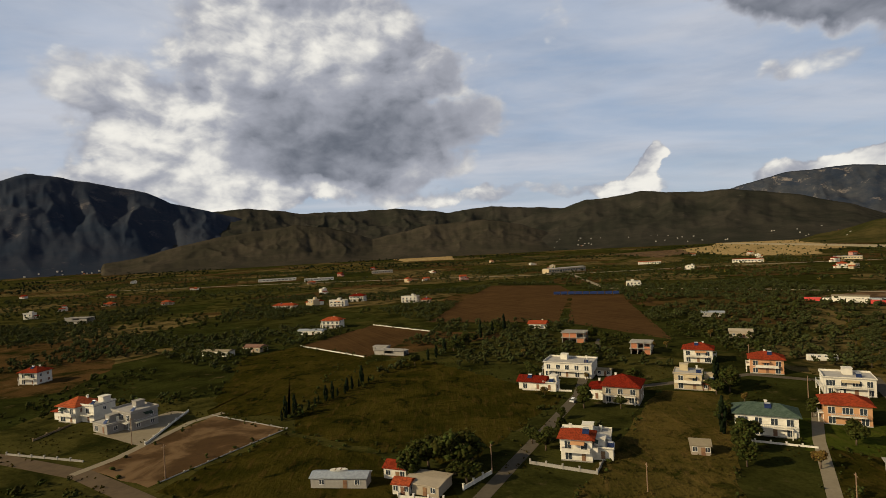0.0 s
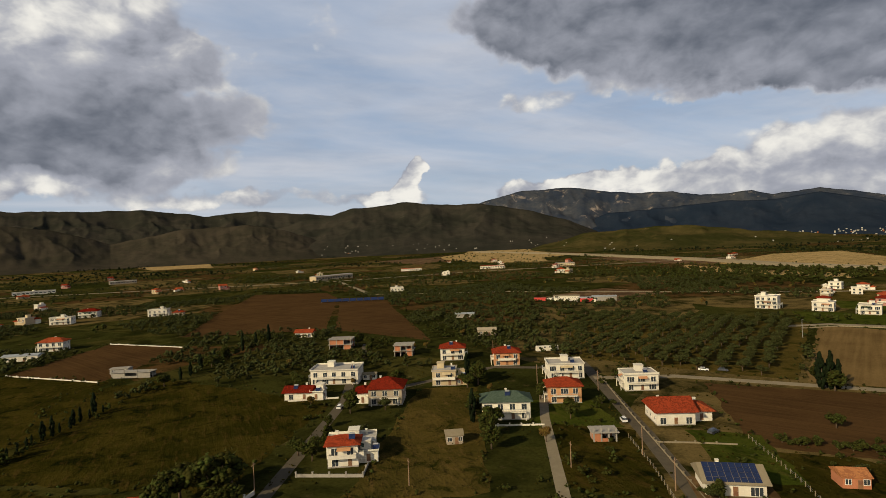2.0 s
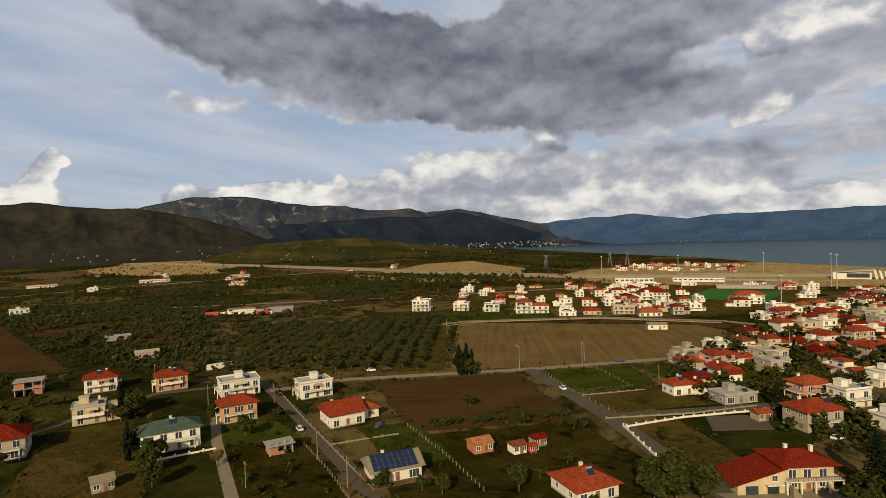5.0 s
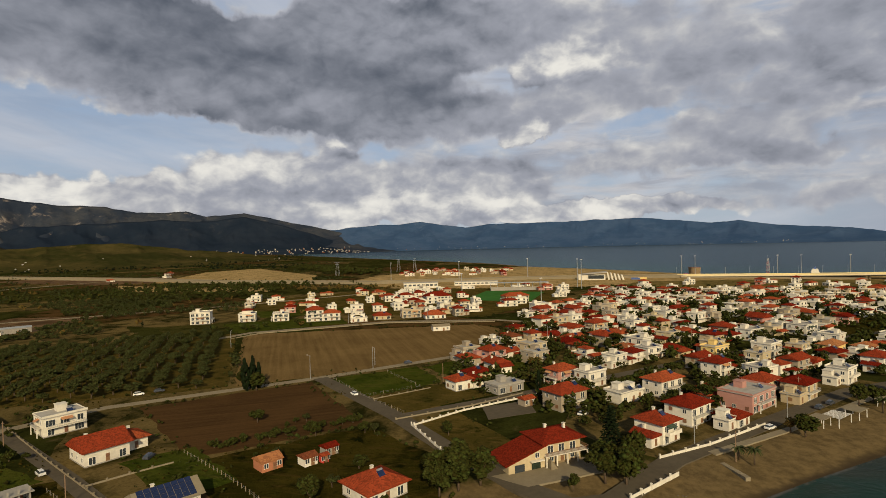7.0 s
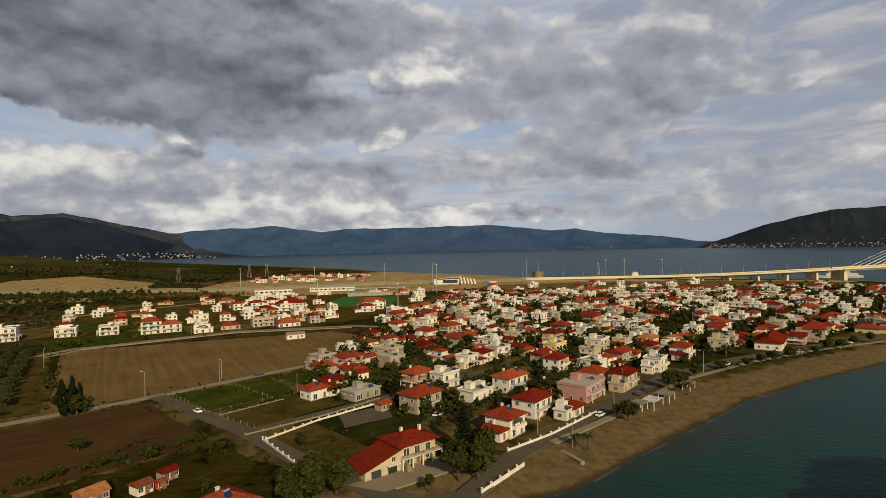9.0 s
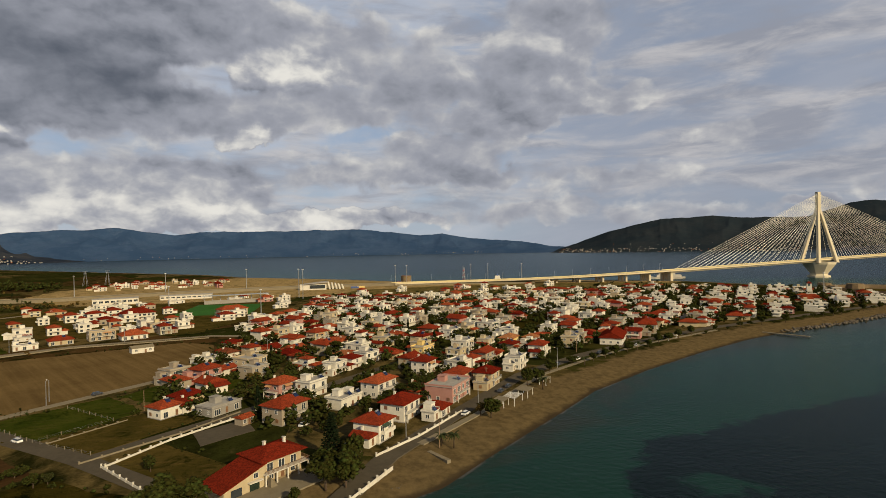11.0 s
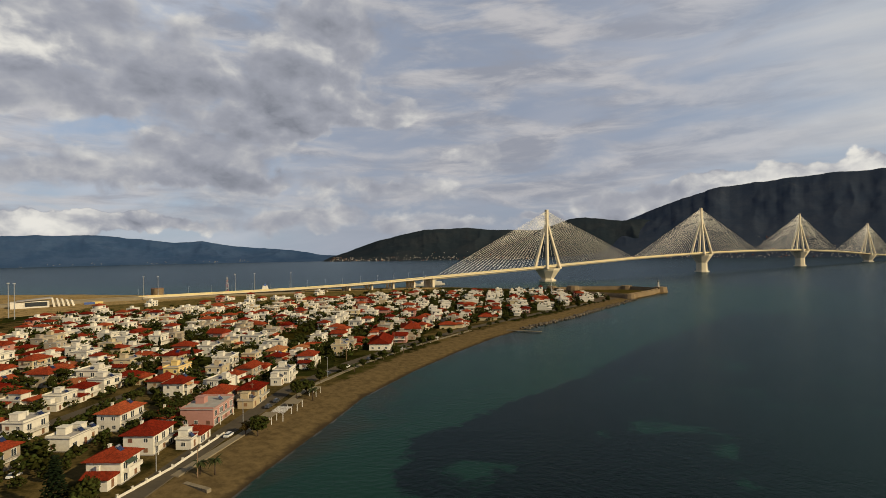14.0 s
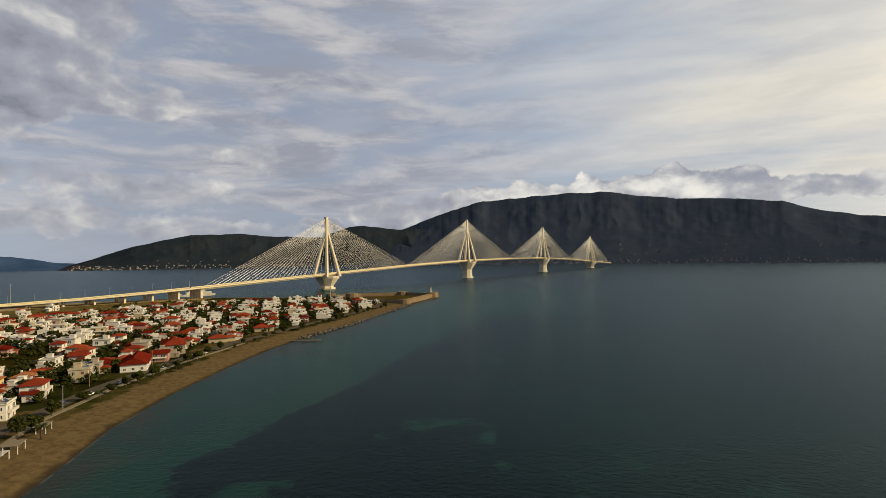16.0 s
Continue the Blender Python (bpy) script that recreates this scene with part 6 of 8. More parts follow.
def settle(poly, turn, step_u, step_v, chance, kinds, limit):
    a = radians(turn)
    ux, uy, vx, vy = math.cos(a), math.sin(a), -math.sin(a), math.cos(a)
    spots = [(i, j) for i in range(-60, 61) for j in range(-60, 61)]
    town.shuffle(spots)
    count = 0
    for i, j in spots:
        u, v = i * step_u + town.uniform(-2.2, 2.2), j * step_v + (2.5 if j % 2 else -2.5) + town.uniform(-1.5, 1.5)
        x, y = 450 + ux * u + vx * v, -250 + uy * u + vy * v
        if not inside(x, y, poly) or town.random() > chance or count >= limit:
            continue
        if math.hypot(x, y) < 262 or any((x - p) ** 2 + (y - q) ** 2 < 11.8**2 for p, q in BUILT) or (549 < x < 672 and 5 < y < 100):
            continue
        core = math.hypot(x, y) > 330 and x > 340 - y * 0.02
        k = town.choice(FLAT) if town.random() < (0.5 if core else 0.22) else town.choice(kinds)
        s = town.uniform(0.84, 1.1)
        m = pose(x, y, LAND_Z, 0, 0, turn + town.choice((0, 0, 0, -90, 90)) + town.uniform(-6, 6)) @ Matrix.Diagonal((s * town.uniform(0.9, 1.12), s, s * town.uniform(0.84, 1.0), 1))
        if road_gap(x, y) < 6.5 * s:
            continue
        if math.hypot(x, y) > 500:
            if k not in FAR:
                FAR[k] = lump_house(*MODELS[k][:5])
            if math.hypot(x, y) > 570:
                DISTANT.append((k, m))
            else:
                copy_thing(FAR[k], m)
            BUILT.append((x, y))
            count += 1
            continue
        far = math.hypot(x, y) > 380
        book = SIMPLE if far else TEMPLATES
        if k not in book:
            book[k] = model_home(k, 2 if far else 1)
        copy_thing(book[k], m)
        BUILT.append((x, y))
        count += 1


settle(VILLAGE, -47, 13.4, 13.8, 0.95, ROOFED, 430)
settle(OUTER, -65, 20, 20, 0.6, ROOFED, 60)
# the houses farthest off, in one mesh
crowd = Geo()
for k, m in DISTANT:
    for ob, shift in [(FAR[k], 0)] + [(child, 2) for child in FAR[k].children]:
        crowd.add([m @ v.co for v in ob.data.vertices], [tuple(p.vertices) for p in ob.data.polygons])
        crowd.m[-len(ob.data.polygons):] = [p.material_index + shift for p in ob.data.polygons]
tagged(new("far_houses", crowd.mesh("far_houses", M["white"], M["cream"], M["tile"], M["glass"], M["pink"], M["beige"])), "distant village houses with red and flat roofs", "houses", kind="stuff")

near = random.Random(21)


def free(x, y, gap):
    return all((x - p) ** 2 + (y - q) ** 2 > gap**2 for p, q in BUILT)


for k in range(560):
    x, y = near.uniform(190, 790), near.uniform(-640, 60)
    if inside(x, y, VILLAGE) and free(x, y, 7.0) and road_gap(x, y) > 1.5 and near.random() < (0.95 if math.hypot(x, y) < 420 else 0.4):
        plant(near.choice(("broad", "broad", "olive", "bush", "dry", "pine", "cypress")), x, y, near.uniform(0.6, 1.1), near)

# promenade trees along the beach
for x, y, kind, size in ((163, -48, "palm", 0.85), (160, -51, "palm", 0.8), (184, -73, "broad", 1.15), (187, -70, "dry", 0.9), (224, -111, "broad", 1.0), (212, -108, "palm", 0.9), (238, -125, "broad", 0.85), (219, -104, "broad", 1.0), (250, -144, "broad", 0.8), (246, -149, "palm", 0.8), (252, -158, "broad", 0.75), (258, -169, "broad", 0.8), (262, -178, "broad", 0.85), (268, -190, "broad", 1.0), (270, -198, "palm", 0.9), (283, -223, "broad", 1.0), (286, -233, "broad", 0.9), (276, -210, "broad", 0.7), (293, -246, "broad", 0.9)):
    plant(kind, x, y, size, near, "trees along the beach road")
for k in range(24):
    t = k / 23
    plant(near.choice(("broad", "bush", "olive")), 300 + 62 * t + near.uniform(-2, 2), -262 - 300 * t, near.uniform(0.6, 1.0), near, "trees along the beach road")
plant("araucaria", 158.5, -14, 0.88, near)
for x, y, s in ((143, -11, 1.2), (148, -16, 1.35), (153, -20, 1.2), (142, -16, 1.2), (137, -3, 0.6), (152, -12, 1.1), (137, 20, 1.45), (140, 26, 1.45), (133, 25, 1.35), (135, 31, 1.2), (129, 29, 1.2)):
    plant("broad", x, y, s, near, "trees round the villa")
for x, y, s in ((206, -50, 0.9), (212, -46, 0.85), (217, -57, 0.8), (203, -38, 0.8)):
    plant("pine", x, y, s, near)

# ---------------------------------------------------------------- groves and gardens
ORCHARD = [(216, 143), (352, 224), (262, 362), (172, 226)]
for i in range(26):
    for j in range(24):
        x, y = 170 + i * 8.3 * 0.85 + j * 0.2, 130 + i * 8.3 * 0.5 + j * 9.8
        if inside(x, y, ORCHARD) and near.random() < 0.94:
            plant("olive", x + near.uniform(-0.9, 0.9), y + near.uniform(-0.9, 0.9), near.uniform(0.95, 1.35), near, "olive orchard in rows")

for x, y, kind, size in (
    (0, 147, "broad", 1.9), (-7, 150, "broad", 1.7), (5, 153, "broad", 1.6), (-12, 143, "broad", 1.2), (3, 140, "broad", 1.2), (27, 160, "broad", 0.9), (24, 166, "broad", 0.8),
    (212, 131, "cypress", 1.3), (214, 129, "cypress", 1.35), (216, 131, "cypress", 1.25), (214, 133, "cypress", 1.3), (217, 128, "cypress", 1.2), (213, 127, "broad", 1.2), (216, 133, "broad", 1.2), (84, 158, "broad", 1.2), (80, 150, "broad", 1.1), (82, 166, "cypress", 1.2), (86, 172, "broad", 1.1), (104, 214, "cypress", 1.3), (106, 208, "broad", 1.3), (110, 216, "broad", 1.2),
    (100, 206, "broad", 1.1), (76, 142, "broad", 1.0), (48, 198, "broad", 1.1), (74, 222, "broad", 1.0), (80, 232, "bush", 1.4), (86, 328, "broad", 1.1), (92, 322, "broad", 1.0), (70, 262, "broad", 1.1), (72, 275, "broad", 1.0),
    (112, 152, "broad", 0.9), (116, 176, "broad", 1.0), (128, 182, "broad", 0.9), (132, 160, "bush", 1.4),
):
    plant(kind, x, y, size, near)
for k in range(16):
    plant("cypress", -63 + k * 1.7 + near.uniform(-0.8, 0.8), 201 + k * 3.4, near.uniform(0.35, 0.9), near, "row of cypresses")
for k in range(20):
    plant(near.choice(("cypress", "broad", "bush")), -20 + k * 3.0 + near.uniform(-3, 3), 278 + k * 5.5, near.uniform(0.7, 1.1), near, "dark hedge of trees")
for k in range(34):
    plant(near.choice(("bush", "bush", "olive", "broad")), near.uniform(96, 178), near.uniform(34, 104), near.uniform(0.5, 0.9), near)
for k in range(16):
    plant("bush", 150 + k * 2.0, 104 - k * 2.4 + near.uniform(-1.5, 1.5), near.uniform(0.8, 1.3), near, "hedge along the ploughed field")
for k in range(60):
    x, y = near.uniform(20, 180), near.uniform(120, 330)
    if free(x, y, 11) and not inside(x, y, [(26, 128), (62, 118), (104, 205), (82, 216)]) and not inside(x, y, ORCHARD):
        plant(near.choice(("broad", "bush", "olive", "dry", "bush")), x, y, near.uniform(0.5, 1.0), near)


def grove(name, label, mat, spots, sizes, seed, per=4, tall=1.0, plain=False):
    """A wood or grove of trees too many and too far to count."""
    rng = np.random.default_rng(seed)
    spots = np.asarray(spots)
    n = len(spots)
    way_out = rng.normal(0, 1, (n, per, 3))
    off = way_out / np.linalg.norm(way_out, axis=2)[..., None] * rng.uniform(0.35, 1.0, (n, per, 1)) * np.asarray(sizes)[:, None, None]
    c = spots[:, None, :] + off * (0.85, 0.85, 0.7 * tall) + np.array([0, 0, 1.0]) * (np.asarray(sizes)[:, None, None] * 0.95 * tall)
    s = np.repeat(np.asarray(sizes) * (1.35 / per ** 0.5), per) * rng.uniform(0.6, 1.2, n * per)
    v, f = clumps(c.reshape(-1, 3), s, rng, 0.8, plain)
    me = raw_mesh(name, v, f, M[mat])
    return tagged(new(name, me), label, "trees", kind="stuff")


CLEAR = [
    [(184, 160), (229, 109), (178, 65), (141, 106)], [(234, 104), (263, 70), (236, 50), (206, 78)], [(204, 76), (235, 48), (218, 26), (190, 56)],
    [(795, 1823), (1250, 2300), (1233, 1865), (788, 1145), (682, 1228), (704, 1576)], [(1263, 2500), (1500, 2346), (1006, 1370), (803, 1349), (802, 1677)], [(537, 1749), (811, 1850), (740, 1561), (536, 1366)],
    [(-227, 2500), (36, 2500), (39, 2057), (-150, 2100)], [(860, 711), (1194, 837), (1340, 780), (1022, 468), (890, 420)], [(800, 733), (737, 414), (680, 382), (691, 620)], [(-80, 146), (-30, 118), (0, 130), (44, 214), (-16, 300), (-58, 192)],
    [(-125, 330), (-95, 214), (-62, 205), (-42, 312), (-10, 394), (-59, 440), (-97, 358)], [(-14, 440), (82, 404), (130, 317), (182, 574), (150, 722), (66, 776)], [(26, 128), (62, 118), (104, 205), (82, 216)],
    [(219, 141), (340, 212), (400, 60), (384, 40), (306, 34), (238, 112)], [(-112, 163), (-84, 145), (-58, 192), (-93, 216)], [(300, 470), (345, 395), (440, 420), (420, 500)], [(690, 200), (720, -60), (985, -165), (1250, 60), (1180, 240), (1000, 330), (830, 330)], [(820, 800), (900, 640), (1000, 760), (1050, 1100), (920, 1150)], OUTER,
]


def scattered(count, seed, r0, r1, az0, az1, lumps, level, spread=1.0):
    """Tree spots in polar reach, in patches of the given width, off fields, houses and water."""
    rng = np.random.default_rng(seed)
    r = np.sqrt(rng.uniform(r0**2, r1**2, count * 3))
    a = np.radians(rng.uniform(az0, az1, count * 3))
    x, y = np.sin(a) * r, np.cos(a) * r
    ok = shore_distance(x, y) > 25
    x, y = x[ok], y[ok]
    patch = np.array([noise.noise(Vector((p / lumps, q / lumps, seed * 1.7))) for p, q in zip(x, y)])
    keep = [patch[i] > level and free(x[i], y[i], 13) and not any(inside(x[i], y[i], c) for c in CLEAR) and not inside(x[i], y[i], VILLAGE) and not inside(x[i], y[i], ORCHARD) for i in range(len(x))]
    x, y = x[keep][:count], y[keep][:count]
    R = np.hypot(x, y)
    return np.stack([x, y, LAND_Z + np.clip((R - 1300) / 3000, 0, 1) * 14], -1)


for label, mat, count, seed, r0, r1, a0, a1, lumps, level, lo, hi in (
    ("dense grey-green olive groves on the plain", "olive", 4200, 31, 270, 780, -42, 62, 110, -0.08, 1.8, 2.9),
    ("dark olive groves far out on the plain", "olive", 4200, 32, 740, 1900, -45, 68, 260, -0.05, 1.8, 3.0),
    ("distant dark woods on the plain", "cypress", 2600, 33, 1500, 3100, -50, 64, 420, 0.0, 2.4, 4.5),
    ("dark green scrub and hedges", "leaf", 1500, 34, 125, 480, -45, 42, 45, 0.24, 0.7, 2.2),
    ("scattered broadleaf trees between the fields", "leaf", 1400, 35, 420, 1100, -45, 72, 90, 0.18, 1.8, 3.2),
    ("yellowing autumn trees on the plain", "dryleaf", 260, 36, 400, 1300, 15, 95, 80, 0.2, 1.8, 3.0),
):
    spots = scattered(count, seed, r0, r1, a0, a1, lumps, level)
    grove("grove", label, mat, spots, np.random.default_rng(seed).uniform(lo, hi, len(spots)), seed, 13 if r1 < 1000 else 6, 1.0, True)
wood = [(1040 + 300 * u + near.uniform(-30, 30), 380 + 270 * u + near.uniform(-45, 45)) for u in (near.random() for k in range(420))]
grove("grove", "tall dark coastal wood behind the motorway", "leaf", [(x, y, land_z(x, y)) for x, y in wood], np.random.default_rng(61).uniform(3.2, 6.5, len(wood)), 61, 9, 1.1, True)
belt = [(near.uniform(560, 800), near.uniform(370, 640)) for k in range(520)]
belt = [p for p in belt if free(*p, 12) and road_gap(*p) > 2]
grove("grove", "dense broadleaf wood between the groves and the motorway", "leaf", [(x, y, LAND_Z) for x, y in belt], np.random.default_rng(62).uniform(2.2, 4.6, len(belt)), 62, 10, 1.0, True)
gold = [(near.uniform(690, 740), near.uniform(210, 380)) for k in range(70)]
grove("grove", "yellow autumn trees along the motorway", "dryleaf", [(x, y, LAND_Z) for x, y in gold], np.random.default_rng(63).uniform(1.6, 3.2, len(gold)), 63, 9, 1.0, True)
tan = [(near.uniform(700, 1400), near.uniform(1150, 2300)) for k in range(900)]
tan = [p for p in tan if any(inside(*p, c) for c in CLEAR)][:150]
grove("bushes", "dark bushes dotted over the tan ground", "leaf", [(x, y, land_z(x, y)) for x, y in tan], np.random.default_rng(64).uniform(1.5, 3.6, len(tan)), 64, 7, 1.0, True)
dots = scattered(150, 37, 380, 1500, -40, 70, 160, 0.1)
grove("cypress_row", "distant dark cypresses rising from the groves", "cypress", dots, np.random.default_rng(5).uniform(1.0, 1.7, len(dots)), 38, 9, 3.2)
weeds = scattered(4200, 39, 120, 330, -42, 70, 18, 0.1)
grove("weeds", "tufts of rough grass and low weeds", "meadow", weeds, np.random.default_rng(6).uniform(0.15, 0.4, len(weeds)), 40, 2, 0.8, True)

rngv = np.random.default_rng(77)
green = [(x, y, LAND_Z - 0.3) for x, y in zip(rngv.uniform(190, 800, 6000), rngv.uniform(-640, 60, 6000)) if inside(x, y, VILLAGE) and free(x, y, 6.0) and road_gap(x, y) > 1.2][:3600]
grove("garden_greenery", "dense dark garden shrubs between the village houses", "leaf", green, rngv.uniform(0.9, 3.1, len(green)), 78, 11, 1.0, True)

yards = [(x, y, LAND_Z) for x, y in zip(rngv.uniform(190, 800, 5000), rngv.uniform(-640, 60, 5000)) if inside(x, y, VILLAGE) and free(x, y, 7.2) and road_gap(x, y) > 2.2][:700]
grove("garden_trees", "dark garden trees rising between the village roofs", "leaf", yards, rngv.uniform(2.4, 4.0, len(yards)), 79, 22, 1.15, True)

wild = [(x, y, LAND_Z) for x, y in zip(rngv.uniform(620, 800, 400), rngv.uniform(-560, -70, 400)) if not inside(x, y, VILLAGE) and free(x, y, 8) and x < 700 - 0.1 * y][:90]
grove("bushes", "bushes scattered over the waste grass", "leaf", wild, rngv.uniform(0.8, 2.6, len(wild)), 80, 10, 1.0, True)
close = [(x, y, LAND_Z) for x, y in zip(rngv.uniform(180, 330, 2400), rngv.uniform(-190, 60, 2400)) if inside(x, y, VILLAGE) and free(x, y, 6.6) and road_gap(x, y) > 2.0][:190]
grove("garden_trees", "thick dark trees and hedges round the nearest houses", "leaf", close, rngv.uniform(1.6, 3.2, len(close)), 81, 34, 1.1, True)
waste = random.Random(47)
for k in range(14):
    x, y = waste.uniform(650, 760), waste.uniform(-480, -90)
    if free(x, y, 14) and not inside(x, y, VILLAGE):
        copy_thing(FAR[waste.choice(sorted(FAR))], pose(x, y, LAND_Z, 0, 0, waste.uniform(-70, -30)))
        BUILT.append((x, y))

# ragged borders of the parcels
rngb = np.random.default_rng(55)
rim = []
for x, y in EDGES:
    for k in range(2):
        p, q = x + rngb.normal(0, 1.6), y + rngb.normal(0, 1.6)
        if rngb.random() < 0.62 and road_gap(p, q) > 0.8 and free(p, q, 7) and math.hypot(p, q) < 480:
            rim.append((p, q, LAND_Z - 0.1))
grove("hedge_growth", "weeds and low scrub along the field borders", "leaf", rim, rngb.uniform(0.25, 0.95, len(rim)), 56, 3, 1.0, True)
# tall dry grass on the meadow between the houses
tall = [(x, y, LAND_Z) for x, y in zip(rngb.uniform(20, 110, 5200), rngb.uniform(110, 220, 5200)) if inside(x, y, [(28, 130), (62, 120), (102, 204), (83, 214)])]
grove("tall_grass", "tall dry grass standing on the meadow", "drymeadow", tall, rngb.uniform(0.12, 0.3, len(tall)), 57, 3, 1.5, True)


# ---------------------------------------------------------------- sheds, walls, poles, cars
def shed(x, y, rz, w, d, h, label, wall="beige", roof="corrugated", rise=0.8, name="shed"):
    s = thing(name, label, "shed", pose(x, y, LAND_Z, 0, 0, rz))
    part("wall", Geo().box(-w / 2, w / 2, -d / 2, d / 2, -0.2, h).mesh("wall", M[wall]), s)
    part("roof", hip_roof(w, d, h + 0.224, rise, 0.35, "gable").mesh("roof", M[roof]), s)
    part("door", DOOR, s, at=pose(w * 0.12, -d / 2, 0))
    for u in (-0.3, 0.34):
        part("window", WIN, s, at=pose(u * w, -d / 2, h * 0.36))
    return s


shed(-30, 144, -8, 15, 4.5, 2.6, "long low shed of rough blocks with a blue-grey sheet roof", "concrete")
shed(-15, 148, -20, 6.5, 5.5, 2.8, "small white cottage with a red tiled roof", "white", "tile", 1.3, "cottage")
shed(-13, 138, -20, 4.5, 4, 2.5, "small white annexe with a red tiled roof", "white", "tile", 1.0, "cottage")
shed(69, 153, -20, 5, 5, 2.6, "small stone field shed with a pale roof", "beige", "paving", 1.1)
shed(-143, 341, -20, 20, 6, 3, "long low farm shed with a pale roof", "white", "paving", 0.8)
shed(-123, 350, -20, 13, 8, 3, "low barn with a dull red roof", "beige", "rust", 1.4, "barn")
shed(-101, 409, -15, 20, 7, 3, "long farm shed with a sheet roof", "white", "corrugated", 0.9)
shed(168, 314, -27, 12, 8, 3.6, "beige block barn with a shallow roof", "beige", "beige", 1.0, "barn")
shed(192, 395, -27, 15, 6, 3, "grey block farm shed", "concrete", "corrugated", 0.8)
shed(139, 80, -35, 6, 5.5, 2.6, "garden pavilion with a pale orange roof", "brick", "oldtile", 1.3, "pavilion")
shed(143, 70, -35, 4, 4, 2.3, "small garden hut with an orange-red roof", "white", "oldtile", 0.9)
shed(151, 67, -35, 4, 3.6, 2.3, "small garden hut with a dull red roof", "concrete", "tile", 0.9)
shed(145, 66, -35, 2, 2, 2.0, "tiny red garden hut", "red", "tile", 0.5)
shed(206, 12, -45, 5, 4, 2.5, "small garden house with a red roof", "beige", "tile", 1.0)
shed(-40, 330, -20, 9, 5, 2.6, "roofless concrete farm building", "concrete", "concrete", 0.3)
shed(69, 244, -27, 6, 4, 2.4, "low garden shed with a pale roof", "white", "paving", 0.6)
shed(98, 214, -27, 5, 4, 2.4, "low shed beside a garden", "beige", "oldtile", 0.8)
house(-33, 316, -27, 20, 5, 1, "flat", "concrete", "shell")
house(109, 132, -27, 7, 5, 1, "flat", "brick", "shell")
shed(374, 80, -65, 12, 7, 3, "small white chapel-like house with a terrace", "white", "paving", 1.2, "cottage")
shed(-7, 139, -25, 10, 8, 2.6, "flat-roofed garden building behind a pale wall", "beige", "beige", 0.25)

boat = thing("rowing_boat", "white rowing boat lying on the shed roof", "boat", pose(-30.5, 144.5, LAND_Z + 3.2, 0, 0, -4))
rings = []
for t, wd in ((-1, 0.25), (-0.6, 0.75), (0, 0.95), (0.6, 0.75), (1, 0.06)):
    rings.append([Vector((t * 2.4, -wd * 0.5, 0.1)), Vector((t * 2.4, wd * 0.5, 0.1)), Vector((t * 2.4, wd, 0.75)), Vector((t * 2.4, -wd, 0.75))])
part("hull", loft(Geo(), rings).mesh("hull", M["white"]), boat)
for t in (-0.9, 0.6):
    part("thwart", Geo().box(t - 0.15, t + 0.15, -0.75, 0.75, 0.76, 0.81).mesh("thwart", M["wood"]), boat)


def wall_line(path, label, h=0.9, mat="white", gap=4.0, name="garden_wall"):
    """A low wall with pillars along a path."""
    w = thing(name, label, "wall")
    for (ax, ay), (bx, by) in zip(path, path[1:]):
        length = math.hypot(bx - ax, by - ay)
        turn = math.degrees(math.atan2(by - ay, bx - ax))
        n = max(1, round(length / gap))
        for k in range(n):
            m = pose(ax + (bx - ax) * k / n, ay + (by - ay) * k / n, LAND_Z, 0, 0, turn)
            part("panel", Geo().box(0.2, length / n - 0.2, -0.1, 0.1, -0.2, h * 0.8).mesh("panel", M[mat]), w, at=m)
            part("pillar", Geo().box(-0.2, 0.2, -0.2, 0.2, -0.2, h * 1.25).box(-0.25, 0.25, -0.25, 0.25, h * 1.25 + 0.002, h * 1.25 + 0.1).mesh("pillar", M[mat]), w, at=m)
    return w


def post_fence(path, label, gap=3.0, h=1.3, mat="paving"):
    f = thing("wire_fence", label, "fence")
    post = Geo().box(-0.07, 0.07, -0.07, 0.07, -0.3, h).mesh("post", M[mat])
    for (ax, ay), (bx, by) in zip(path, path[1:]):
        length = math.hypot(bx - ax, by - ay)
        n = max(1, round(length / gap))
        for k in range(n + 1):
            part("post", post, f, at=pose(ax + (bx - ax) * k / n, ay + (by - ay) * k / n, LAND_Z))
        for z in (0.5, 1.0):
            part("wire", Geo().tube((ax, ay, LAND_Z + z), (bx, by, LAND_Z + z), 0.012, 0.012, 4).mesh("wire", M["metal"]), f)
    return f


wall_line([(178, 49), (151, 30)], "white wall with pillars round a building plot", 0.9)
wall_line([(178, 48), (196, 34), (209, 20), (231, -6)], "white garden wall along the village street", 0.8)
wall_line([(183, 56), (202, 32), (221, 14)], "pale wall with gate pillars along the street", 0.7, "paving", 6)
wall_line([(160, -27), (172, -43), (193, -65)], "white panelled wall along the seaside road", 1.0, "white", 5)
wall_line([(134, -16), (150, -30)], "white panelled wall beside the villa garden", 1.1, "white", 4)
wall_line([(156, 189), (132, 145), (121, 124), (103, 90)], "low white wall with posts along the street", 0.6, "paving", 5)
wall_line([(120, 122), (129, 116), (138, 109)], "low pale garden wall", 0.6, "paving", 5)
wall_line([(206, 72), (225, 53)], "low white plot wall", 0.5, "paving", 4)
wall_line([(-96, 358), (-48, 312)], "low white wall round a ploughed field", 0.7, "white", 8)
wall_line([(-59, 440), (-12, 392)], "low white wall round a dark field", 0.7, "white", 8)
wall_line([(-93, 213), (-58, 192), (-82, 151)], "low wall of a bare soil plot", 0.35, "concrete", 8)
wall_line([(-147, 180), (-115, 170)], "grey garden wall along the track", 0.8, "concrete", 6)
wall_line([(-148, 193), (-146, 210)], "rough stone terrace wall", 0.8, "stone", 6)
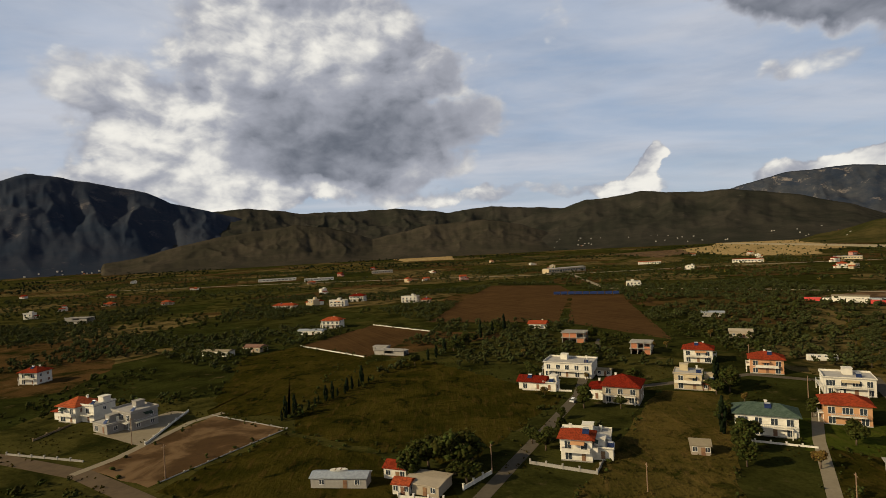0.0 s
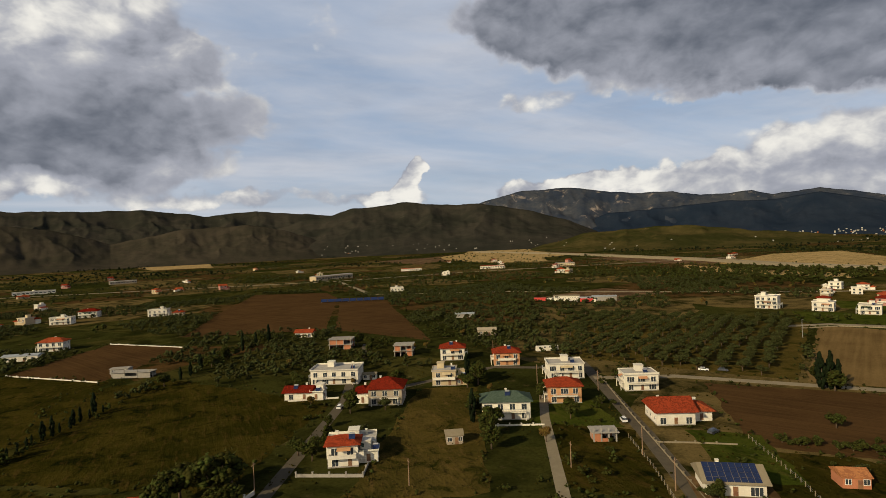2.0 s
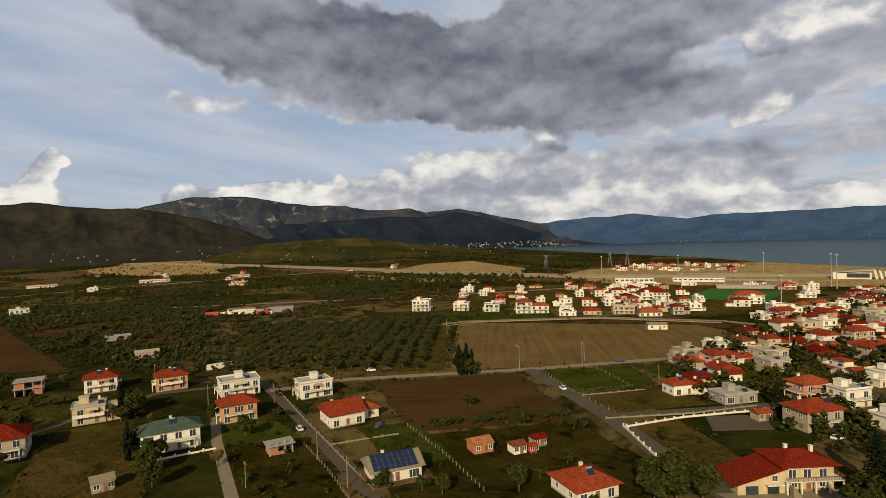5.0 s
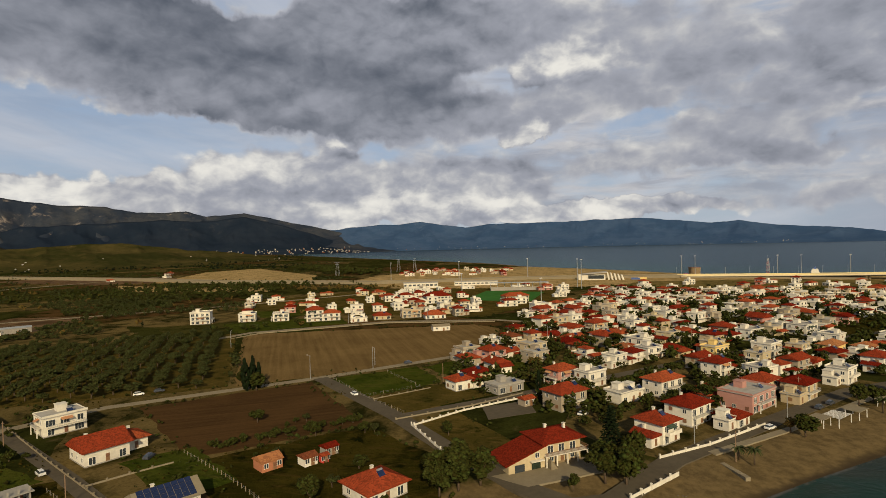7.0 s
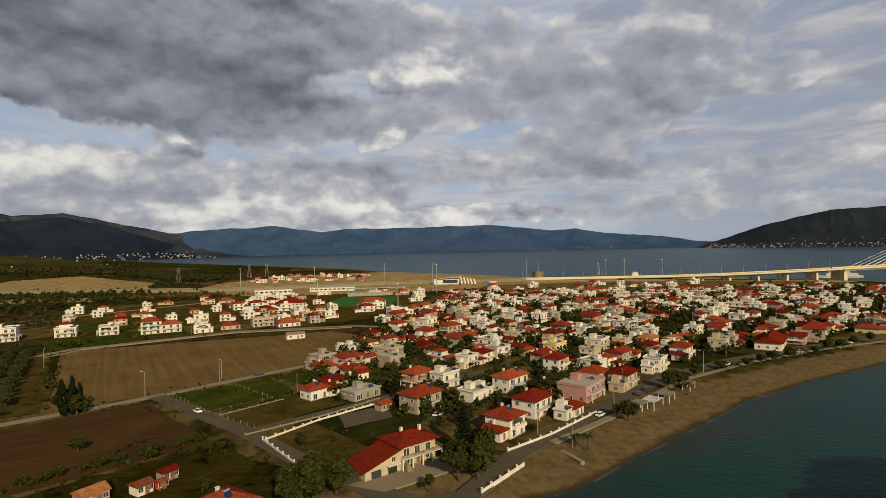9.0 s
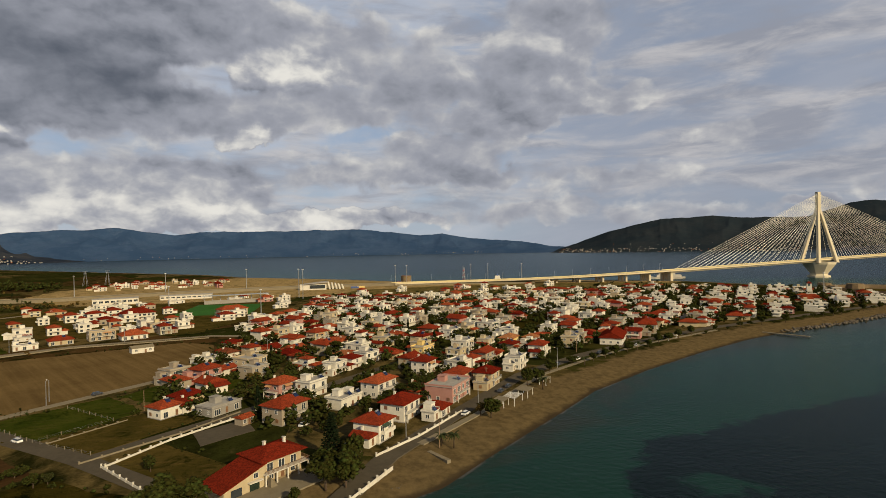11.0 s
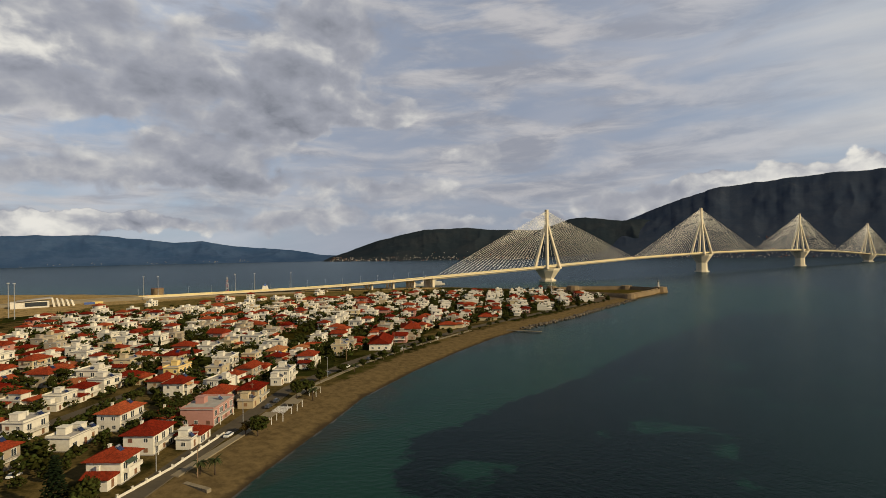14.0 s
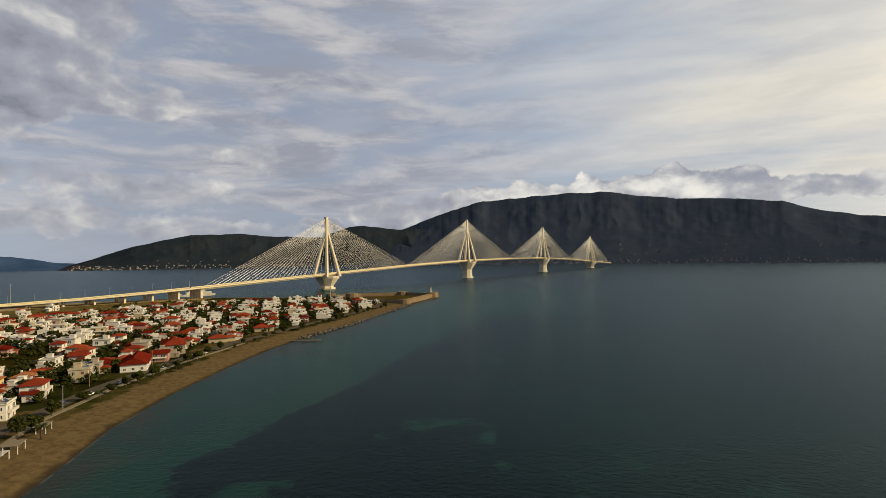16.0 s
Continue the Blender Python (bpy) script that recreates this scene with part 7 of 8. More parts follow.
wall_line([(-103, 183), (-106, 221)], "white retaining wall of a paved yard", 0.9, "white", 6)
wall_line([(21, 151), (37, 142), (41, 150)], "grey wall round a front garden", 1.1, "concrete", 5)
wall_line([(2, 137), (10, 146)], "pale wall along the lane", 1.3, "white", 4)
wall_line([(30, 226), (49, 220)], "low white garden wall", 0.8, "white", 5)
wall_line([(84, 160), (101, 151)], "low white front wall of a duplex", 0.7, "white", 4)
wall_line([(-3, 131), (-14, 134), (-16, 143)], "pale courtyard wall", 1.2, "white", 4)
wall_line([(330, 214), (352, 206), (404, 128), (414, 46)], "pale wall along the field road", 0.8, "paving", 9)
post_fence([(145, 111), (130, 86), (116, 66)], "pale concrete post and wire fence", 2.5)
post_fence([(116, 129), (106, 109), (95, 90), (84, 70)], "pale concrete post fence along the street", 2.5)
post_fence([(235, 101), (209, 77), (190, 55)], "thin wire fence along the road", 4)
post_fence([(209, 77), (226, 58), (250, 80)], "thin wire fence round a grass plot", 4)
field("yard", "pale paved yard of a white house", [(-130, 198), (-104, 182), (-105, 219), (-113, 222)], "paving", 0.09, 0.3)
field("yard", "grey paved yard of a shore villa", [(142, 18), (152, 2), (161, -10), (150, -12), (137, 8)], "paving", 0.1, 0.3)
field("yard", "grey paved forecourt beside gardens", [(201, 28), (211, 12), (197, 8), (187, 24)], "asphalt", 0.1, 0.3)


def pole(x, y, h=9.0, arm=True, name="utility_pole", label="wooden utility pole with a crossarm", mat="wood", lamp=False):
    p = thing(name, label, "pole", pose(x, y, LAND_Z, 0, 0, (x * 7 + y * 3) % 90), "utility poles")
    part("shaft", Geo().tube((0, 0, -0.5), (0, 0, h), 0.16, 0.1, 7).mesh("shaft", M[mat]), p)
    if arm:
        part("crossarm", Geo().box(-0.9, 0.9, -0.06, 0.06, h - 0.7, h - 0.58).mesh("crossarm", M[mat]), p)
    if lamp:
        part("lamp_arm", Geo().tube((0, 0, h - 0.2), (1.2, 0, h + 0.1), 0.05, 0.04, 5).mesh("lamp_arm", M["metal"]), p)
        part("lamp_head", Geo().box(1.0, 1.7, -0.12, 0.12, h + 0.04, h + 0.18).mesh("lamp_head", M["frame"]), p)
    return p


for x, y, h in ((-81, 153, 10), (-108, 184, 9), (10, 146, 8), (46, 131, 7), (142, 174, 8), (110, 117, 8), (137, 250, 9), (101, 97, 8), (236, 50, 8), (326, -73, 9), (222, -86, 9), (276, -162, 9), (295, -209, 9), (162, -47, 8), (60, 240, 9), (128, 196, 8), (88, 120, 7)):
    pole(x, y, h)
for x, y, h in ((234, 112, 11), (258, 90, 10), (303, 197, 10), (264, 91, 9), (173, -39, 9), (245, -133, 10), (200, -74, 9), (338, 6, 9), (420, 100, 10), (404, 160, 10)):
    pole(x, y, h, False, "street_lamp", "grey metal street lamp on a tall mast", "metal", True)


def car(x, y, rz, mat="carpaint", label="white car parked by the road", z=0.12):
    c = thing("car", label, "car", pose(x, y, LAND_Z + z, 0, 0, rz), "parked cars")
    body = [[Vector((-2.1, s * 0.85, 0.35)) for s in (-1, 1)] + [Vector((-2.1, s * 0.8, 0.85)) for s in (1, -1)]]
    for px, top, wd in ((-1.9, 0.95, 0.85), (1.0, 0.95, 0.88), (2.0, 0.75, 0.82), (2.15, 0.55, 0.75)):
        body.append([Vector((px, -wd, 0.3)), Vector((px, wd, 0.3)), Vector((px, wd * 0.95, top)), Vector((px, -wd * 0.95, top))])
    part("body", loft(Geo(), body).mesh("body", M[mat], smooth=False), c)
    part("cabin", Geo().box(-1.75, 0.95, -0.78, 0.78, 0.96, 1.45, top=0.22).mesh("cabin", M["glass"]), c)
    part("car_roof", Geo().box(-1.5, 0.7, -0.55, 0.55, 1.452, 1.5).mesh("car_roof", M[mat]), c)
    for wx in (-1.3, 1.35):
        for s in (-1, 1):
            part("wheel", Geo().tube((wx, s * 0.72, 0.3), (wx, s * 0.9, 0.3), 0.31, 0.31, 10).mesh("wheel", M["tyre"]), c)
    return c


car(125, 141, 62)
car(189, -65, -48, "carpaint", "white car parked on the seaside road")
for x, y, r in ((213, -89, -45), (219, -95, -45), (140, 119, 10), (269, 75, -46), (206, 169, -50), (170, -20, 30), (250, -136, -50), (268, -172, -60), (60, 214, 60)):
    car(x, y, r, "darkcar", "dark car parked at the roadside")
for x, y, r in ((316, 24, -50), (200, 174, -50), (211, 82, 46), (196, -8, -40), (258, -152, -55), (280, -205, -60), (92, 218, -20), (46, 206, 60), (300, -250, -62), (148, 205, -20)):
    car(x, y, r, "carpaint", "pale car parked at the roadside")


def truck(x, y, rz, mat, label):
    t = thing("lorry", label, "lorry", pose(x, y, LAND_Z, 0, 0, rz), "parked lorries")
    part("trailer", Geo().box(-7, 4.5, -1.25, 1.25, 1.1, 3.9).mesh("trailer", M[mat]), t)
    part("cab", Geo().box(4.8, 7, -1.2, 1.2, 0.6, 3.3, top=0.15).mesh("cab", M["white"]), t)
    for wx in (-5.5, -4.2, 3, 5.8):
        for s in (-1, 1):
            part("wheel", Geo().tube((wx, s * 0.9, 0.5), (wx, s * 1.22, 0.5), 0.5, 0.5, 10).mesh("wheel", M["tyre"]), t)


for x, y, m, l in ((296, 440, "red", "red lorry trailer parked at a yard"), (304, 430, "white", "white lorry trailer parked at a yard"), (314, 418, "white", "white lorry trailer beside a shed"), (322, 404, "red", "red lorry trailer beside a shed"), (330, 416, "corrugated", "grey lorry trailer parked at a yard")):
    truck(x, y, -40, m, l)
shed(322, 436, -40, 24, 8, 4, "long white depot with a pale roof", "white", "paving", 0.8, "warehouse")
shed(344, 408, -40, 22, 8, 4, "long grey depot with a sheet roof", "concrete", "corrugated", 0.8, "warehouse")
caravan = thing("caravan", "white derelict caravan in a garden", "caravan", pose(169, 248, LAND_Z, 0, 0, -20))
part("body", Geo().box(-6, 6, -1.3, 1.3, 0.5, 3.0, top=0.12).mesh("body", M["white"]), caravan)
for wx in (-3.6, 3.4):
    part("wheel", Geo().tube((wx, -1.25, 0.45), (wx, -1.0, 0.45), 0.45, 0.45, 10).mesh("wheel", M["tyre"]), caravan)
for u in (-4, -1.4, 1.4, 4):
    part("window", WIN, caravan, at=pose(u, -1.2, 1.5))

# solar rows beyond the brown strip
for k in range(9):
    row = thing("solar_array", "dark blue row of ground-mounted solar panels", "solar panels", pose(122 + k * 7.2, 600 - k * 3.0, LAND_Z, 0, 0, -18), "solar rows")
    part("panel", Geo().add([(-3.5, -1.6, 0.9), (3.5, -1.6, 0.9), (3.5, 1.6, 3.6), (-3.5, 1.6, 3.6), (-3.5, -1.6, 0.8), (3.5, -1.6, 0.8), (3.5, 1.6, 3.5), (-3.5, 1.6, 3.5)], [(0, 1, 2, 3), (7, 6, 5, 4), (0, 4, 5, 1), (1, 5, 6, 2), (2, 6, 7, 3), (3, 7, 4, 0)]).mesh("panel", M["solar"]), row)
    for u in (-2.8, 2.8):
        part("post", Geo().box(u - 0.1, u + 0.1, 0.5, 0.7, -0.3, 2.5).mesh("post", M["metal"]), row)


def hall(x, y, rz, w, d, h, label, wall="cream", name="industrial_hall", roof="flatroof", bays=10):
    b = thing(name, label, "industrial building", pose(x, y, LAND_Z, 0, 0, rz))
    part("wall", Geo().box(-w / 2, w / 2, -d / 2, d / 2, -0.3, h).mesh("wall", M[wall]), b)
    part("roof", hip_roof(w, d, h + 0.224, 0.8, 0.4, "gable").mesh("roof", M[roof]), b)
    pane = window_mesh("window", w / bays * 0.7, h * 0.35, 3)
    for k in range(bays):
        part("window", pane, b, at=pose(-w / 2 + (k + 0.5) * w / bays, -d / 2, h * 0.4))
    return b


hall(219, 1000, 28, 86, 18, 8, "long cream factory with a row of dark windows", "cream", bays=14)
hall(-262, 1145, 12, 60, 14, 5, "long white depot on the plain", "white")
hall(-370, 1215, 12, 80, 12, 5, "row of white greenhouses and depots", "white")
hall(-150, 1330, 12, 50, 14, 6, "pale depot among groves", "beige")
hall(560, 1010, -30, 50, 14, 6, "red-roofed depot by the road", "white", roof="tile")
hall(700, 950, -35, 40, 12, 5, "low pale depot by the motorway", "cream")
hall(420, 1120, -20, 44, 12, 5, "pale roadside building with a red roof", "white", roof="tile")
hall(720, 180, -75, 46, 16, 7, "low white sports hall with dark windows", "white", bays=8)
hall(760, 110, -85, 60, 14, 5, "long white market building", "white", bays=10)

# stadium stand
stand = thing("grandstand", "grey-roofed grandstand beside the football pitch", "grandstand", pose(672, 45, LAND_Z, 0, 0, -82))
for k in range(7):
    part("tier", Geo().box(-34, 34, k * 0.9, k * 0.9 + 0.9, 0, 0.5 + k * 0.55).mesh("tier", M["concrete"]), stand)
part("roof", Geo().box(-36, 36, -1.5, 7.5, 9.2, 9.7).mesh("roof", M["corrugated"]), stand)
for k in range(9):
    part("column", Geo().box(-34.3 + k * 8.5, -33.7 + k * 8.5, 6.6, 7.1, 0, 9.196).mesh("column", M["metal"]), stand)

# ferry quarter
terminal = thing("ferry_terminal", "white angular ferry terminal with dark glazed front", "terminal", pose(835, -62, LAND_Z, 0, 0, -92))
part("hall", Geo().box(-30, 8, -8, 8, -0.3, 8).mesh("hall", M["white"]), terminal)
part("glazing", Geo().box(-16, 6, -8.5, -8.004, 2, 7).mesh("glazing", M["glass"]), terminal)
part("canopy", loft(Geo(), [[Vector((-24, -11, 8.4)), Vector((10, -11, 10.5)), Vector((10, 9, 10.5)), Vector((-24, 9, 8.4))], [Vector((-24, -11, 9.0)), Vector((10, -11, 12)), Vector((10, 9, 12)), Vector((-24, 9, 9.0))]]).mesh("canopy", M["flatroof"]), terminal)
for k in range(5):
    part("fin", loft(Geo(), [[Vector((12 + k * 5, -6, -0.3)), Vector((14.5 + k * 5, -6, -0.3)), Vector((14.5 + k * 5, 6, -0.3)), Vector((12 + k * 5, 6, -0.3))], [Vector((10 + k * 5, -6, 11 - k)), Vector((12 + k * 5, -6, 11 - k)), Vector((12 + k * 5, 6, 11 - k)), Vector((10 + k * 5, 6, 11 - k))]]).mesh("fin", M["white"]), terminal)
for x, y, m, l in ((830, -112, "blue", "blue shipping container on the quay"), (836, -122, "yellow", "yellow shipping container on the quay"), (905, -200, "red", "red container beside the road")):
    box = thing("container", l, "container", pose(x, y, LAND_Z, 0, 0, 80))
    part("box", Geo().box(-6, 6, -1.3, 1.3, 0, 2.7).mesh("box", M[m]), box)
    for u in (-0.65, 0.65):
        part("door", Geo().box(6.002, 6.06, u - 0.6, u + 0.6, 0.15, 2.5).mesh("door", M[m]), box)
tank = thing("water_tower", "squat rusty tank on the quay", "tank", pose(902, -208, LAND_Z))
part("tank", Geo().tube((0, 0, 0), (0, 0, 12), 8, 9, 12).mesh("tank", M["stone"]), tank)
part("rim", Geo().tube((0, 0, 12.004), (0, 0, 12.6), 9.3, 9.3, 12).mesh("rim", M["rust"]), tank)


def high_mast(x, y, h):
    p = thing("light_mast", "tall grey floodlight mast with a lamp ring", "light mast", pose(x, y, LAND_Z), "light masts")
    part("shaft", Geo().tube((0, 0, -0.5), (0, 0, h), 0.5, 0.28, 8).mesh("shaft", M["metal"]), p)
    part("lamp_ring", Geo().tube((0, 0, h - 0.8), (0, 0, h - 0.2), 1.3, 1.5, 10).mesh("lamp_ring", M["frame"]), p)


for x, y, h in ((870, 44, 32), (712, -26, 36), (692, -30, 36), (895, -188, 31), (885, -205, 31), (858, -308, 31), (875, -345, 30), (858, -400, 30), (455, -575, 26), (640, 110, 24), (545, 15, 24), (850, 150, 30), (845, 260, 30)):
    high_mast(x, y, h)
tower = thing("lattice_tower", "red and white lattice radio tower by the water", "radio tower", pose(865, -298, LAND_Z))
for a in (-1, 1):
    for b in (-1, 1):
        part("leg", Geo().tube((a * 2.2, b * 2.2, -0.3), (a * 0.8, b * 0.8, 26), 0.22, 0.15, 5).mesh("leg", M["metal"]), tower)
for k in range(7):
    s = 2.2 - k * 0.2
    g = Geo()
    for p, q in (((-s, -s), (s, -s)), ((s, -s), (s, s)), ((s, s), (-s, s)), ((-s, s), (-s, -s))):
        g.tube((*p, k * 3.7), (*q, k * 3.7 + 3.7), 0.12, 0.12, 4)
    part("brace", g.mesh("brace", M["red"] if k % 2 else M["white"]), tower)
part("aerial", Geo().tube((0, 0, 26), (0, 0, 31), 0.12, 0.05, 5).mesh("aerial", M["metal"]), tower)
for x, y in ((1010, 420), (1130, 330), (1150, 300)):
    py = thing("electricity_pylon", "grey lattice electricity pylon on the plain", "pylon", pose(x, y, LAND_Z), "electricity pylons")
    for a in (-1, 1):
        for b in (-1, 1):
            part("leg", Geo().tube((a * 3.5, b * 3.5, -0.3), (a * 0.7, b * 0.7, 26), 0.25, 0.18, 4).mesh("leg", M["metal"]), py)
    for z, w in ((22, 9), (26, 12)):
        part("crossarm", Geo().box(-w, w, -0.5, 0.5, z, z + 0.6).mesh("crossarm", M["metal"]), py)


def ferry(x, y, rz, s, label):
    f = thing("ferry", label, "ferry", pose(x, y, 0, 0, 0, rz) @ Matrix.Diagonal((s, s, s, 1)))
    hull = [[Vector((px, -w, -1.5)), Vector((px, w, -1.5)), Vector((px, w * 1.1, top)), Vector((px, -w * 1.1, top))] for px, w, top in ((-30, 5.5, 3.6), (-22, 7, 3.2), (20, 7, 3.2), (27, 5, 4.2), (32, 1.2, 5.5))]
    part("hull", loft(Geo(), hull).mesh("hull", M["white"]), f)
    part("superstructure", Geo().box(-24, 16, -6.6, 6.6, 3.204, 7.2, top=0.3).mesh("superstructure", M["white"]), f)
    part("bridge_deck", Geo().box(-14, 12, -6, 6, 7.204, 10, top=0.6).mesh("bridge_deck", M["white"]), f)
    part("glazing", Geo().box(-13, 11.8, -6.1, -5.6, 7.9, 8.9).mesh("glazing", M["glass"]), f)
    part("funnel", Geo().box(-9, -4, -2, 2, 10.004, 14.5, top=0.5).mesh("funnel", M["blue"]), f)
    part("mast", Geo().tube((6, 0, 10), (6, 0, 19), 0.25, 0.12, 6).mesh("mast", M["metal"]), f)
    return f


ferry(800, -648, 60, 1.0, "white car ferry behind the bridge approach")
ferry(936, -388, -22, 0.75, "white car ferry lying at the quay")

# fort on the point
fort = thing("fortress", "long low fortress of brown stone on the point", "fortress")
curtain = [(372, -622), (384, -700), (396, -748), (452, -752), (500, -706), (520, -660), (470, -626), (372, -622)]
for (ax, ay), (bx, by) in zip(curtain, curtain[1:]):
    length = math.hypot(bx - ax, by - ay)
    m = pose(ax, ay, 1.6, 0, 0, math.degrees(math.atan2(by - ay, bx - ax)))
    part("curtain_wall", Geo().box(-1.5, length + 1.5, -2.2, 2.2, -3, 4.2, top=0.35).mesh("curtain_wall", M["stone"]), fort, at=m)
    part("parapet", Geo().box(0, length, 0.9, 1.6, 4.204, 5.2).mesh("parapet", M["stone"]), fort, at=m)
for x, y, r, h in ((396, -748, 10, 6.4), (452, -752, 9, 6), (372, -624, 8, 5), (505, -690, 10, 6.5), (520, -658, 8, 7.5)):
    part("bastion", Geo().tube((x, y, -1), (x, y, 1.6 + h), r, r * 0.9, 10).mesh("bastion", M["stone"]), fort)
field("fort_yard", "brown grass inside the fortress", [(378, -628), (388, -700), (400, -742), (450, -745), (492, -704), (508, -664), (468, -632)], "drymeadow", 0.05, 1)
field("fort_beach", "bare gravel car park before the fortress", [(366, -540), (396, -545), (470, -618), (378, -615)], "dirt", 0.05, 2)
lighthouse = thing("lighthouse", "small pale lighthouse on the fort's bastion", "lighthouse", pose(398, -746, 8.0))
part("tower", Geo().tube((0, 0, 0), (0, 0, 7), 1.6, 1.1, 10).mesh("tower", M["white"]), lighthouse)
part("gallery", Geo().tube((0, 0, 7.004), (0, 0, 7.4), 1.7, 1.7, 10).mesh("gallery", M["concrete"]), lighthouse)
part("lantern", Geo().tube((0, 0, 7.404), (0, 0, 9.2), 0.9, 0.9, 8).mesh("lantern", M["glass"]), lighthouse)
part("cap", Geo().tube((0, 0, 9.204), (0, 0, 10.2), 1.1, 0.1, 8).mesh("cap", M["metal"]), lighthouse)
belfry = thing("bell_tower", "white church bell tower among the village roofs", "bell tower", pose(448, -545, LAND_Z, 0, 0, -40))
part("tower", Geo().box(-2.2, 2.2, -2.2, 2.2, -0.3, 12).mesh("tower", M["white"]), belfry)
for a in (-1, 1):
    for b in (-1, 1):
        part("column", Geo().box(a * 1.8 - 0.35, a * 1.8 + 0.35, b * 1.8 - 0.35, b * 1.8 + 0.35, 12.004, 15).mesh("column", M["white"]), belfry)
part("roof", hip_roof(4.4, 4.4, 15.23, 2.2, 0.3).mesh("roof", M["tile"]), belfry)

# jetty, shore rocks, beach shelters
jetty = thing("jetty", "narrow concrete jetty reaching into the bay", "jetty", pose(293, -320, 0, 0, 0, 205))
part("deck", Geo().box(-4, 24, -1.2, 1.2, 0.7, 1.1).mesh("deck", M["paving"]), jetty)
for k in range(5):
    part("pile", Geo().tube((k * 5.5, 0, -3), (k * 5.5, 0, 0.698), 0.4, 0.4, 8).mesh("pile", M["concrete"]), jetty)
rr = np.random.default_rng(9)
t = rr.uniform(0, 1, 420)
cx = np.interp(t, [0, 0.35, 0.7, 1], [294, 312, 336, 364]) + rr.normal(0, 2.2, 420)
cy = np.interp(t, [0, 0.35, 0.7, 1], [-335, -430, -515, -625]) + rr.normal(0, 2.0, 420)
v, f = clumps(np.stack([cx, cy, 0.3 + rr.uniform(0, 0.7, 420)], -1), rr.uniform(0.5, 1.5, 420), rr, 0.7)
tagged(new("shore_rocks", raw_mesh("shore_rocks", v, f, M["rock"])), "dark boulders along the village shore", "rocks", kind="stuff")
t = rr.uniform(0, 1, 500)
cx = np.interp(t, [0, 0.2, 0.5, 1], [136, 160, 214, 286]) + rr.normal(0, 1.0, 500)
cy = np.interp(t, [0, 0.2, 0.5, 1], [-27, -54, -126, -282]) + rr.normal(0, 1.2, 500)
v, f = clumps(np.stack([cx + 3.5, cy + 1.5, np.full(500, 0.75)], -1), rr.uniform(0.1, 0.35, 500), rr, 0.4)
tagged(new("seaweed", raw_mesh("seaweed", v, f, M["rock"])), "dark line of seaweed and driftwood on the beach", "seaweed", kind="stuff")


def shelter(x, y, rz, w, d, label, roof):
    s = thing("beach_shelter", label, "shelter", pose(x, y, 1.8, 0, 0, rz))
    for a in (-1, 1):
        for b in (-1, 1):
            part("post", Geo().box(a * w / 2 - 0.1, a * w / 2 + 0.1, b * d / 2 - 0.1, b * d / 2 + 0.1, -0.5, 2.6).mesh("post", M["frame"]), s)
    if roof:
        part("roof", Geo().box(-w / 2 - 0.4, w / 2 + 0.4, -d / 2 - 0.4, d / 2 + 0.4, 2.604, 2.8).mesh("roof", M["paving"]), s)
    else:
        for k in range(int(w)):
            part("rafter", Geo().box(-w / 2 + k + 0.4, -w / 2 + k + 0.55, -d / 2 - 0.3, d / 2 + 0.3, 2.604, 2.75).mesh("rafter", M["frame"]), s)


shelter(199, -88, -45, 9, 5, "white bare pergola frame on the beach", False)
shelter(206, -97, -45, 6, 4, "beach shelter with a dark sheet roof", True)
shelter(220, -113, -45, 6, 3, "pale kiosk roof beside the beach path", True)
shelter(292, -238, -62, 12, 4, "long beach shelter with a dark roof", True)
shelter(196, -82, -45, 5, 4, "low grey canopy beside the beach", True)
slab = thing("boat_ramp", "broken pale concrete slabs on the beach", "ramp", pose(156, -45, 1.25, 0, 0, 20))
for k in range(4):
    part("slab", Geo().box(k * 2.6 - 5, k * 2.6 - 2.7, -0.7, 0.7, -0.6, 0.5 - 0.06 * k).mesh("slab", M["paving"]), slab)


